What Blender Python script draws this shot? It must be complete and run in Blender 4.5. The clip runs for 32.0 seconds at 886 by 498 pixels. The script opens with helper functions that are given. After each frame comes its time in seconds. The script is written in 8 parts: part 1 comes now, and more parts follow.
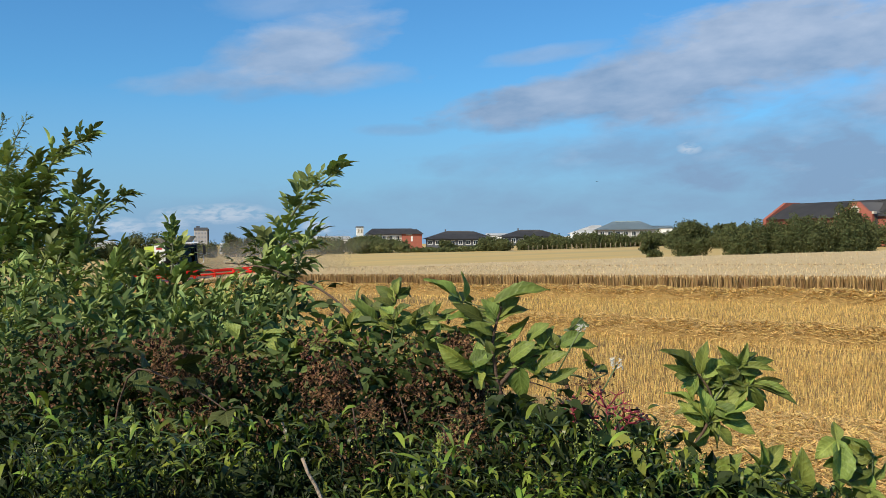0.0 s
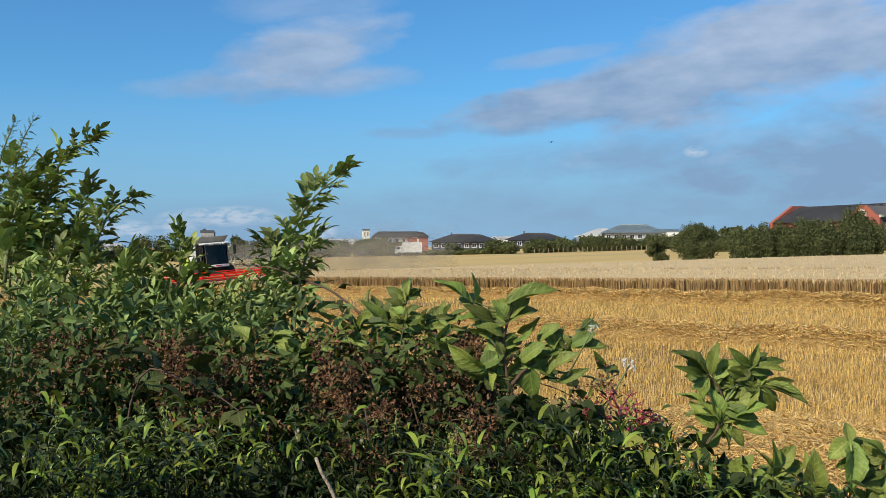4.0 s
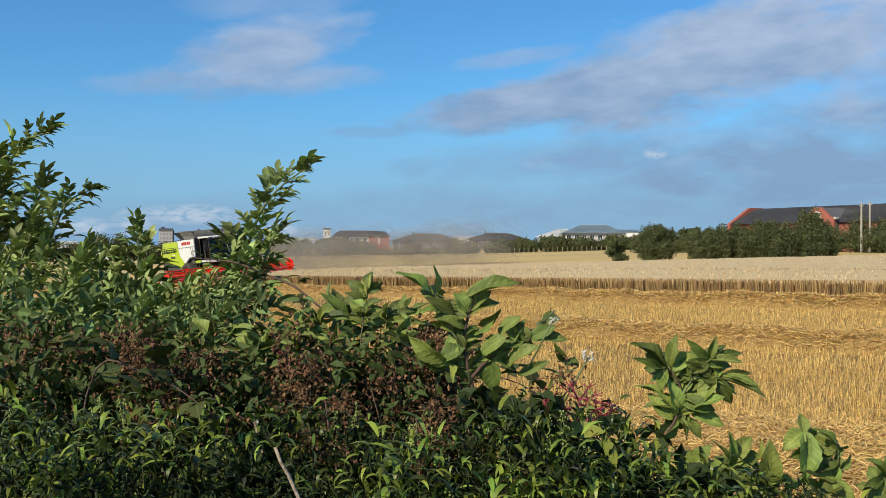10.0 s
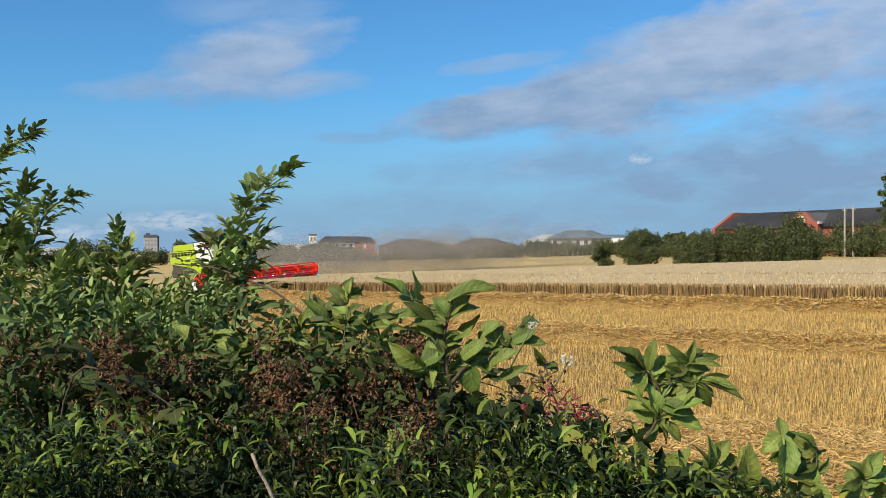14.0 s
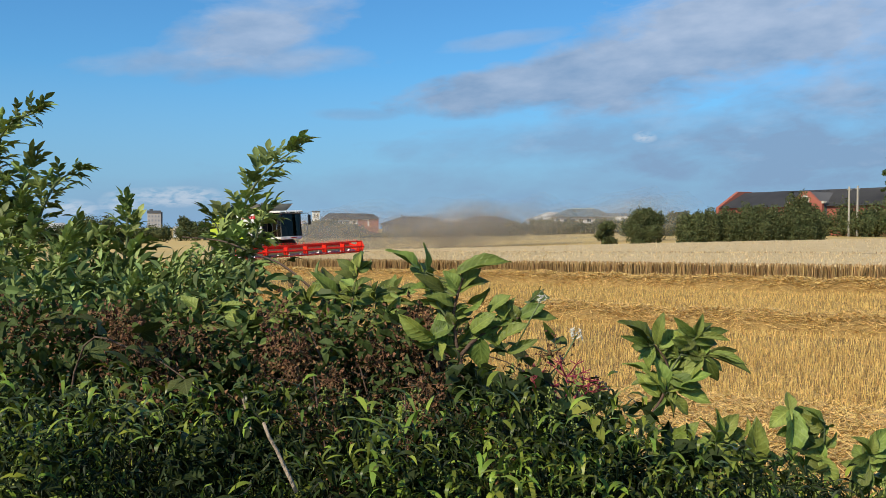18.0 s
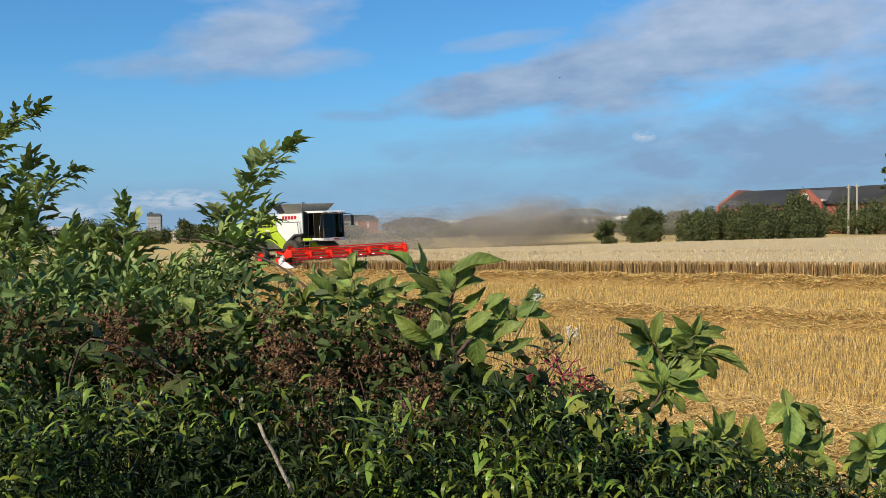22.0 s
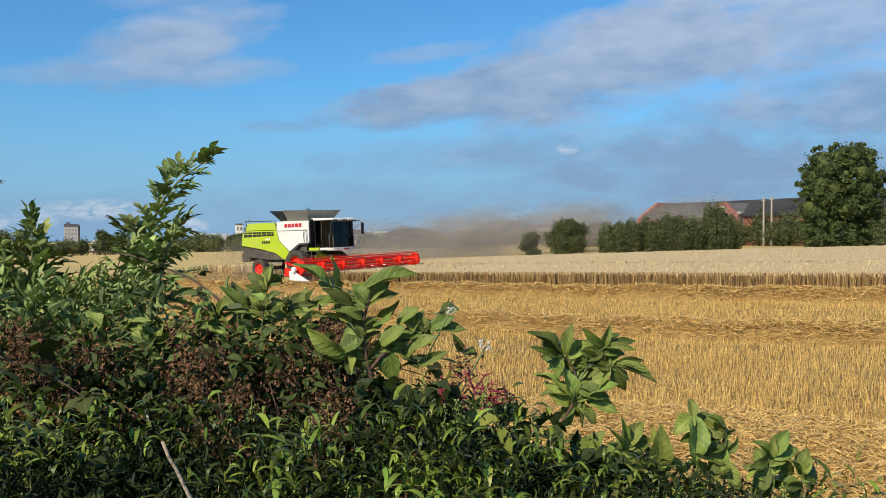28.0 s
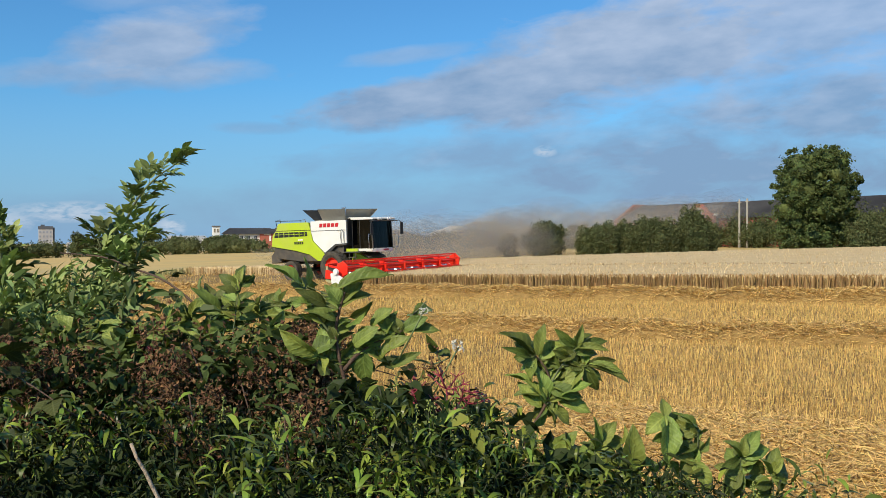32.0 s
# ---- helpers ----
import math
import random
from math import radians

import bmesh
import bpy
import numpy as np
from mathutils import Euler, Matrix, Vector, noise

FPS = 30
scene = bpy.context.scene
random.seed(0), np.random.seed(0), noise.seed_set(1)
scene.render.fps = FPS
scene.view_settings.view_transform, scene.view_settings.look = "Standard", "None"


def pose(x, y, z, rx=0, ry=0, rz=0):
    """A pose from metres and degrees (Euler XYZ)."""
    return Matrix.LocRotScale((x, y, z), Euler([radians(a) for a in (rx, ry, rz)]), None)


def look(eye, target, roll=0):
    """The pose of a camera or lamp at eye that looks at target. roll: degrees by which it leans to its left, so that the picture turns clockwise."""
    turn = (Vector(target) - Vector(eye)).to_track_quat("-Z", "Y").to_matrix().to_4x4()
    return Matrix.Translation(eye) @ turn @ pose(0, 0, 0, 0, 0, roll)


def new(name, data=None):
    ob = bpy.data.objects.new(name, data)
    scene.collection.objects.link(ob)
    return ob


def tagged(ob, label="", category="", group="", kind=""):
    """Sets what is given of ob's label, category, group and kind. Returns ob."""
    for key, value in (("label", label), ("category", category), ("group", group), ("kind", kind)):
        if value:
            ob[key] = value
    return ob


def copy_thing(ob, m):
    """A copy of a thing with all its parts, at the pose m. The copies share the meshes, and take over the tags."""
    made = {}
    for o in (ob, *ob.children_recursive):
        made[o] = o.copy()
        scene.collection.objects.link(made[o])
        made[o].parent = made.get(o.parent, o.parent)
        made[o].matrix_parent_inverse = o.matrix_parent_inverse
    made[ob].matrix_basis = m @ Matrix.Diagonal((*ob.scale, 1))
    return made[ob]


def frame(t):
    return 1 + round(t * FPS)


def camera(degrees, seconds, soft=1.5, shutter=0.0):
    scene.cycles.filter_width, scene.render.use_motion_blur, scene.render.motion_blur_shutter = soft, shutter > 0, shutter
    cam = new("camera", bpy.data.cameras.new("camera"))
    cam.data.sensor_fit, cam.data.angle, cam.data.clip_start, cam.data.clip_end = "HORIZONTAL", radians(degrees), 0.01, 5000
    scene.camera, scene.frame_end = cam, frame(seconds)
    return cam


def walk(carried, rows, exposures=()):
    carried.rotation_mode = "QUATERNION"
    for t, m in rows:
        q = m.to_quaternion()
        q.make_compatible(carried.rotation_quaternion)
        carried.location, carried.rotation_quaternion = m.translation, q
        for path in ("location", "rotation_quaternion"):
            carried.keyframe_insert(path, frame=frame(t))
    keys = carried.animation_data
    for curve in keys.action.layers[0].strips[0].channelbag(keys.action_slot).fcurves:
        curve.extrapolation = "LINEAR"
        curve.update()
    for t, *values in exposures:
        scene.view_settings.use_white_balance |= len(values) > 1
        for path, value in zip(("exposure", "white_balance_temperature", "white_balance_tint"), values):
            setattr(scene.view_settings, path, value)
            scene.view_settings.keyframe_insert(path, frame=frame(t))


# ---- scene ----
cam = camera(48.9, 32.0, soft=0.6)
PATH = [
    (0.0, (0.002, 0.0, 3.314), (0.0025, 9.9998, 3.2497), -0.23),
    (0.5, (0.002, 0.0, 3.313), (0.0020, 9.9996, 3.2252), -0.17),
    (1.0, (0.001, 0.0, 3.310), (0.0112, 9.9995, 3.2093), -0.22),
    (1.5, (0.001, 0.0, 3.308), (0.0829, 9.9984, 3.1480), -0.08),
    (2.0, (0.001, 0.0, 3.308), (-0.1116, 9.9984, 3.1714), -0.15),
    (2.5, (0.000, 0.0, 3.309), (0.0333, 9.9992, 3.1867), -0.35),
    (3.0, (-0.002, 0.0, 3.309), (0.0065, 9.9997, 3.2365), -0.19),
    (3.5, (-0.004, 0.0, 3.309), (-0.0789, 9.9996, 3.2655), -0.15),
    (5.5, (-0.029, 0.0, 3.307), (-0.0140, 10.0000, 3.2870), -0.16),
    (6.0, (-0.022, 0.0, 3.305), (-0.0724, 9.9999, 3.2977), -0.19),
    (6.5, (-0.011, 0.0, 3.304), (-0.0604, 9.9996, 3.2343), -0.22),
    (7.0, (0.000, 0.0, 3.302), (0.0262, 10.0000, 3.3122), -0.20),
    (7.5, (0.005, 0.0, 3.300), (0.2403, 9.9972, 3.3299), -0.17),
    (8.0, (0.002, 0.0, 3.298), (0.2344, 9.9972, 3.2660), -0.12),
    (8.5, (-0.005, 0.0, 3.295), (0.2790, 9.9959, 3.3146), -0.10),
    (9.0, (-0.009, 0.0, 3.295), (0.2495, 9.9966, 3.3248), -0.16),
    (9.5, (-0.010, 0.0, 3.295), (0.1731, 9.9983, 3.3200), -0.13),
    (10.0, (-0.010, 0.0, 3.293), (0.3266, 9.9943, 3.2560), 0.15),
    (10.5, (-0.009, 0.0, 3.292), (0.2842, 9.9956, 3.3357), 0.45),
    (11.0, (-0.007, 0.0, 3.292), (0.3352, 9.9941, 3.3108), 0.32),
    (11.5, (-0.004, 0.0, 3.293), (0.4606, 9.9890, 3.3604), 0.37),
    (12.0, (-0.001, 0.0, 3.294), (0.4431, 9.9899, 3.3566), 0.22),
    (12.5, (0.001, 0.0, 3.294), (0.4478, 9.9895, 3.4007), 0.22),
    (13.0, (0.003, 0.0, 3.293), (0.4336, 9.9904, 3.3782), 0.33),
    (13.5, (0.004, 0.0, 3.293), (0.4567, 9.9896, 3.3412), 0.06),
    (15.5, (0.004, 0.0, 3.285), (0.5248, 9.9864, 3.2735), 0.04),
    (16.0, (0.004, 0.0, 3.285), (0.4550, 9.9898, 3.2956), 0.07),
    (16.5, (0.003, 0.0, 3.284), (0.5745, 9.9833, 3.1996), 0.26),
    (17.0, (0.000, 0.0, 3.282), (0.5282, 9.9856, 3.1881), 0.28),
    (17.5, (-0.004, 0.0, 3.282), (0.4645, 9.9883, 3.1601), 0.19),
    (18.0, (-0.009, 0.0, 3.282), (0.4383, 9.9878, 3.0712), 0.30),
    (18.5, (-0.013, 0.0, 3.281), (0.4815, 9.9858, 3.0826), 0.48),
    (19.0, (-0.016, 0.0, 3.280), (0.4155, 9.9883, 3.0627), 0.15),
    (19.5, (-0.017, 0.0, 3.280), (0.4515, 9.9866, 3.0628), 0.07),
    (20.0, (-0.017, 0.0, 3.281), (0.5057, 9.9830, 3.0220), 0.06),
    (20.5, (-0.015, 0.0, 3.282), (0.4989, 9.9858, 3.1404), 0.15),
    (21.0, (-0.010, 0.0, 3.281), (0.4982, 9.9866, 3.1819), 0.22),
    (21.5, (-0.005, 0.0, 3.280), (0.4701, 9.9867, 3.0775), -0.01),
    (22.0, (0.000, 0.0, 3.279), (0.4476, 9.9879, 3.0765), -0.13),
    (22.5, (0.004, 0.0, 3.278), (0.4645, 9.9868, 3.0514), -0.18),
    (23.0, (0.005, 0.0, 3.277), (0.5347, 9.9841, 3.0825), 0.07),
    (23.5, (0.005, 0.0, 3.276), (0.6954, 9.9747, 3.1083), 0.11),
    (24.0, (0.004, 0.0, 3.276), (0.7501, 9.9710, 3.1236), 0.07),
    (24.5, (0.004, 0.0, 3.275), (0.8023, 9.9677, 3.1840), 0.17),
    (25.0, (0.005, 0.0, 3.274), (0.7520, 9.9717, 3.1921), 0.15),
    (25.5, (0.005, 0.0, 3.274), (0.8055, 9.9679, 3.2450), 0.17),
    (27.5, (0.024, 0.0, 3.284), (1.1733, 9.9336, 3.2234), -0.03),
    (28.0, (0.026, 0.0, 3.284), (1.2329, 9.9265, 3.1958), -0.06),
    (28.5, (0.030, 0.0, 3.285), (1.2983, 9.9190, 3.2195), -0.20),
    (29.0, (0.036, 0.0, 3.285), (1.3739, 9.9100, 3.2377), -0.28),
    (29.5, (0.041, 0.0, 3.285), (1.3844, 9.9084, 3.1514), -0.24),
    (30.0, (0.042, 0.0, 3.284), (1.3967, 9.9068, 3.1418), -0.22),
    (30.5, (0.040, 0.0, 3.283), (1.3655, 9.9115, 3.2132), -0.25),
    (31.0, (0.038, 0.0, 3.282), (1.3768, 9.9099, 3.2425), -0.19),
    (31.5, (0.037, 0.0, 3.281), (1.4442, 9.9003, 3.2177), -0.25),
    (32.0, (0.037, 0.0, 3.281), (1.4674, 9.8970, 3.2138), -0.11),
]
walk(cam, [(t, look(eye, target, roll)) for t, eye, target, roll in PATH])

# ---- sun, sky with broken cloud ----
SUN_FROM, SUN_HEIGHT = -134.0, 37.0      # bearing clockwise from +Y, elevation

world = bpy.data.worlds.new("world")
scene.world = world
world.use_nodes = True


def sky_nodes():
    nt = world.node_tree
    n, ln = nt.nodes, nt.links
    n.clear()

    def add(kind, **values):
        node = n.new(kind)
        for key, value in values.items():
            node.inputs[key].default_value = value
        return node

    def maths(op, a, b=None, clamp=False):
        node = n.new("ShaderNodeMath")
        node.operation, node.use_clamp = op, clamp
        for k, v in enumerate((a, b)):
            if v is None:
                continue
            if isinstance(v, (int, float)):
                node.inputs[k].default_value = v
            else:
                ln.new(v, node.inputs[k])
        return node.outputs[0]

    sky = n.new("ShaderNodeTexSky")
    sky.sky_type, sky.sun_disc = "NISHITA", False
    sky.sun_elevation, sky.sun_rotation = radians(SUN_HEIGHT), radians(SUN_FROM)
    sky.air_density, sky.dust_density, sky.ozone_density = 1.0, 0.6, 3.0
    tint = add("ShaderNodeMix")
    tint.data_type, tint.blend_type = "RGBA", "MULTIPLY"
    tint.inputs[0].default_value = 1.0
    tint.inputs[7].default_value = SKY_TINT
    ln.new(sky.outputs[0], tint.inputs[6])

    # bearing (degrees) and elevation (degrees) of the looking direction
    geo = n.new("ShaderNodeTexCoord")
    sep = n.new("ShaderNodeSeparateXYZ")
    ln.new(geo.outputs["Generated"], sep.inputs[0])
    bearing = maths("MULTIPLY", maths("ARCTAN2", sep.outputs[0], sep.outputs[1]), 57.2958)
    height = maths("MULTIPLY", maths("ARCSINE", sep.outputs[2]), 57.2958)

    # two noises stretched along the wind for ragged cloud
    comb = n.new("ShaderNodeCombineXYZ")
    ln.new(maths("ADD", maths("MULTIPLY", bearing, 0.115), maths("MULTIPLY", height, -0.05)), comb.inputs[0])
    ln.new(maths("MULTIPLY", height, 0.29), comb.inputs[1])
    wisps = add("ShaderNodeTexNoise", Scale=1.5, Detail=7.0, Roughness=0.55, Distortion=0.35)
    ln.new(comb.outputs[0], wisps.inputs["Vector"])
    fine = add("ShaderNodeTexNoise", Scale=4.2, Detail=6.0, Roughness=0.6, Distortion=0.5)
    ln.new(comb.outputs[0], fine.inputs["Vector"])
    rag = maths("ADD", maths("MULTIPLY", maths("SUBTRACT", wisps.outputs["Fac"], 0.5), 2.3),
                maths("MULTIPLY", maths("SUBTRACT", fine.outputs["Fac"], 0.5), 1.0))

    def bank(b, h, half_b, half_h, slope, gain=1.0, soft=0.9):
        """A bank of cloud about bearing b, height h; slope tilts its long axis."""
        db = maths("SUBTRACT", bearing, b)
        dh = maths("SUBTRACT", maths("SUBTRACT", height, h), maths("MULTIPLY", db, slope))
        r = maths("ADD", maths("POWER", maths("ABSOLUTE", maths("DIVIDE", db, half_b)), 2.0),
                  maths("POWER", maths("ABSOLUTE", maths("DIVIDE", dh, half_h)), 2.0))
        body = maths("SUBTRACT", 1.35, r)
        return maths("MULTIPLY", maths("MULTIPLY", maths("ADD", body, rag), soft, clamp=True), gain)

    mask = None
    for values in CLOUDS:
        one = bank(*values)
        mask = one if mask is None else maths("MAXIMUM", mask, one)
    # scattered cloud elsewhere in the sky, away from the view
    other = maths("MULTIPLY", maths("MULTIPLY", maths("SUBTRACT", wisps.outputs["Fac"], 0.52), 4.0, clamp=True),
                  maths("GREATER_THAN", maths("ABSOLUTE", bearing), 60.0))
    mask = maths("MAXIMUM", mask, maths("MULTIPLY", other, 0.6), clamp=True)

    # cloud colour: lit tops, grey-violet undersides
    shade = n.new("ShaderNodeValToRGB")
    shade.color_ramp.elements[0].position, shade.color_ramp.elements[0].color = 0.30, CLOUD_DARK
    shade.color_ramp.elements[1].position, shade.color_ramp.elements[1].color = 0.78, CLOUD_LIGHT
    puff = add("ShaderNodeTexNoise", Scale=2.3, Detail=6.0, Roughness=0.55)
    ln.new(comb.outputs[0], puff.inputs["Vector"])
    ln.new(maths("ADD", puff.outputs["Fac"], maths("MULTIPLY", maths("SUBTRACT", height, 9.0), 0.055)), shade.inputs[0])
    curd = add("ShaderNodeTexNoise", Scale=11.0, Detail=6.0, Roughness=0.55, Distortion=0.3)
    ln.new(comb.outputs[0], curd.inputs["Vector"])
    bright = None
    for b, h, hb, hh in PUFFY:
        one = maths("MULTIPLY", bank(b, h, hb, hh, 0.0, 0.85, 0.45), maths("MULTIPLY", maths("SUBTRACT", curd.outputs["Fac"], 0.36), 5.0, clamp=True))
        bright = one if bright is None else maths("MAXIMUM", bright, one)
    # pale haze low down
    haze = maths("MULTIPLY", maths("SUBTRACT", 1.0, maths("DIVIDE", height, 9.0), clamp=True), HAZE_GAIN)
    low = add("ShaderNodeMix")
    low.data_type = "RGBA"
    ln.new(haze, low.inputs[0])
    ln.new(tint.outputs[2], low.inputs[6])
    low.inputs[7].default_value = HAZE
    mix = add("ShaderNodeMix")
    mix.data_type = "RGBA"
    ln.new(mask, mix.inputs[0])
    ln.new(low.outputs[2], mix.inputs[6])
    ln.new(shade.outputs[0], mix.inputs[7])
    white = add("ShaderNodeMix")
    white.data_type = "RGBA"
    ln.new(bright, white.inputs[0])
    ln.new(mix.outputs[2], white.inputs[6])
    white.inputs[7].default_value = (6.4, 6.8, 7.4, 1)
    back = add("ShaderNodeBackground", Strength=SKY_STRENGTH)
    ln.new(white.outputs[2], back.inputs[0])
    out = n.new("ShaderNodeOutputWorld")
    ln.new(back.outputs[0], out.inputs[0])


SKY_STRENGTH = 0.11
SKY_TINT = (0.465, 0.94, 1.25, 1)
CLOUD_DARK = (2.05, 3.12, 4.8, 1)
CLOUD_LIGHT = (4.0, 4.85, 6.3, 1)
HAZE, HAZE_GAIN = (2.3, 3.8, 6.1, 1), 0.85
# bearing, height, half width, half height, slope, gain, softness
CLOUDS = (
    (-8.6, 10.9, 5.4, 2.1, 0.30, 0.8, 0.9), (-7.6, 9.6, 6.0, 0.95, 0.05, 0.7, 0.8), (-13.0, 9.3, 5.0, 0.8, 0.10, 0.6, 0.8), (-8.5, 13.6, 5.0, 0.9, 0.05, 0.35, 0.7),
    (8.6, 8.6, 8.6, 1.45, 0.16, 0.9, 1.2), (18.0, 10.5, 11.0, 3.2, 0.21, 0.9, 1.1), (31.0, 13.0, 11.0, 4.2, 0.15, 0.78, 1.0), (6.5, 10.9, 4.0, 0.5, 0.12, 0.45, 0.8),
    (15.0, 5.2, 16.0, 1.5, 0.05, 0.72, 0.7), (30.0, 7.2, 12.0, 2.4, 0.05, 0.85, 0.8), (-2.5, 6.6, 2.6, 0.35, 0.0, 0.4, 0.8), (16, 2.4, 24, 1.8, 0.0, 0.7, 0.6),
    (-12.5, 1.6, 6.0, 1.3, 0.0, 0.55, 0.5), (24.0, 4.0, 15.0, 2.8, 0.0, 0.86, 0.8),
)
PUFFY = ((-15.8, 1.25, 1.1, 0.75), (-13.0, 1.75, 3.0, 0.55), (-7.4, 0.9, 0.8, 0.5), (14.2, 5.3, 0.7, 0.32), (-18.5, 1.0, 1.6, 0.5))
sky_nodes()

sun = new("sun", bpy.data.lights.new("sun", "SUN"))
sun.data.energy, sun.data.angle, sun.data.color = 4.9, radians(0.6), (1.0, 0.90, 0.72)
sun.matrix_world = look((200 * math.sin(radians(SUN_FROM)), 200 * math.cos(radians(SUN_FROM)), 200 * math.tan(radians(SUN_HEIGHT))), (0, 0, 0))
scene.view_settings.exposure = 0.0
scene.cycles.transparent_max_bounces = 160     # the thin dust is many veils deep

# ---- shape tools ----
rnd = random.Random(7)


def part(name, bm, material, parent=None, label=""):
    """Links a bmesh as one mesh object, under a thing or a part if given."""
    me = bpy.data.meshes.new(name)
    bm.to_mesh(me)
    bm.free()
    return part_of(name, me, material, parent, label)


def part_of(name, me, material, parent=None, label=""):
    if material is not None and not me.materials:
        me.materials.append(material)
    ob = new(name, me)
    if parent is not None:
        ob.parent = parent
    if label:
        tagged(ob, label)
    return ob


def raw(name, verts, faces, smooth=False):
    """A mesh out of arrays."""
    me = bpy.data.meshes.new(name)
    me.from_pydata([tuple(v) for v in verts], [], [tuple(f) for f in faces])
    if smooth:
        me.polygons.foreach_set("use_smooth", [True] * len(me.polygons))
    me.update()
    return me


def fast_mesh(name, verts, size):
    """A mesh of separate polygons of `size` corners each, from a big array of corners."""
    verts = np.asarray(verts, dtype=np.float32).reshape(-1, 3)
    me = bpy.data.meshes.new(name)
    count = len(verts) // size
    me.vertices.add(len(verts))
    me.vertices.foreach_set("co", verts.ravel())
    me.loops.add(count * size)
    me.loops.foreach_set("vertex_index", np.arange(count * size, dtype=np.int32))
    me.polygons.add(count)
    me.polygons.foreach_set("loop_start", np.arange(0, count * size, size, dtype=np.int32))
    me.update(calc_edges=True)
    return me


def empty(name, m=None):
    ob = new(name)
    ob.empty_display_size = 0.2
    if m is not None:
        ob.matrix_world = m
    return ob


def box(bm, c, s, bevel=0.0, turn=None):
    m = Matrix.Translation(c) @ (turn or Matrix()) @ Matrix.Diagonal((*s, 1))
    made = bmesh.ops.create_cube(bm, size=1.0, matrix=m)
    if bevel:
        edges = list({e for v in made["verts"] for e in v.link_edges})
        bmesh.ops.bevel(bm, geom=edges, offset=bevel, segments=2, affect="EDGES", profile=0.6)
    return bm


def boxed(c, s, bevel=0.0, turn=None):
    return box(bmesh.new(), c, s, bevel, turn)


def prism(bm, outline, a, b, axis="y", bevel=0.0):
    """Extrudes an outline (pairs) from a to b along the axis: y takes (x, z), x takes (y, z), z takes (x, y)."""
    def at(p, d):
        return {"y": (p[0], d, p[1]), "x": (d, p[0], p[1]), "z": (p[0], p[1], d)}[axis]
    lo = [bm.verts.new(at(p, a)) for p in outline]
    hi = [bm.verts.new(at(p, b)) for p in outline]
    faces = [bm.faces.new(lo), bm.faces.new(hi[::-1])]
    k = len(outline)
    for i in range(k):
        faces.append(bm.faces.new((lo[i], lo[(i + 1) % k], hi[(i + 1) % k], hi[i])))
    bmesh.ops.recalc_face_normals(bm, faces=faces)
    if bevel:
        edges = list({e for f in faces for e in f.edges})
        bmesh.ops.bevel(bm, geom=edges, offset=bevel, segments=2, affect="EDGES", profile=0.6, clamp_overlap=True)
    return bm


def rod(bm, a, b, r, r2=None, sides=8, cap=True):
    a, b = Vector(a), Vector(b)
    way = b - a
    m = Matrix.Translation((a + b) / 2) @ way.to_track_quat("Z", "Y").to_matrix().to_4x4()
    bmesh.ops.create_cone(bm, cap_ends=cap, segments=sides, radius1=r, radius2=r if r2 is None else r2, depth=way.length, matrix=m)
    return bm


def tube(bm, pts, radii, sides=6):
    """A bent, tapering tube through points."""
    pts = [Vector(p) for p in pts]
    if isinstance(radii, (int, float)):
        radii = [radii] * len(pts)
    rings = []
    side = Vector((1, 0.13, 0.07))
    for i, p in enumerate(pts):
        way = (pts[min(i + 1, len(pts) - 1)] - pts[max(i - 1, 0)]).normalized()
        u = (side - way * side.dot(way)).normalized()
        v = way.cross(u)
        rings.append([bm.verts.new(p + (u * math.cos(k * math.tau / sides) + v * math.sin(k * math.tau / sides)) * radii[i]) for k in range(sides)])
    for a, b in zip(rings, rings[1:]):
        for k in range(sides):
            f = bm.faces.new((a[k], a[(k + 1) % sides], b[(k + 1) % sides], b[k]))
            f.smooth = True
    bm.faces.new(rings[0][::-1])
    bm.faces.new(rings[-1])
    return bm


def ring(bm, c, axis, profile, sides=28):
    """Turns a profile of (radius, along) round an axis through c."""
    q = Vector(axis).to_track_quat("Z", "Y").to_matrix().to_4x4()
    m = Matrix.Translation(c) @ q
    rows = []
    for r, h in profile:
        rows.append([bm.verts.new(m @ Vector((r * math.cos(k * math.tau / sides), r * math.sin(k * math.tau / sides), h))) for k in range(sides)])
    for a, b in zip(rows, rows[1:]):
        for k in range(sides):
            bm.faces.new((a[k], a[(k + 1) % sides], b[(k + 1) % sides], b[k]))
    return bm


def smoothstep(a, b, x):
    t = min(max((x - a) / (b - a), 0.0), 1.0)
    return t * t * (3 - 2 * t)


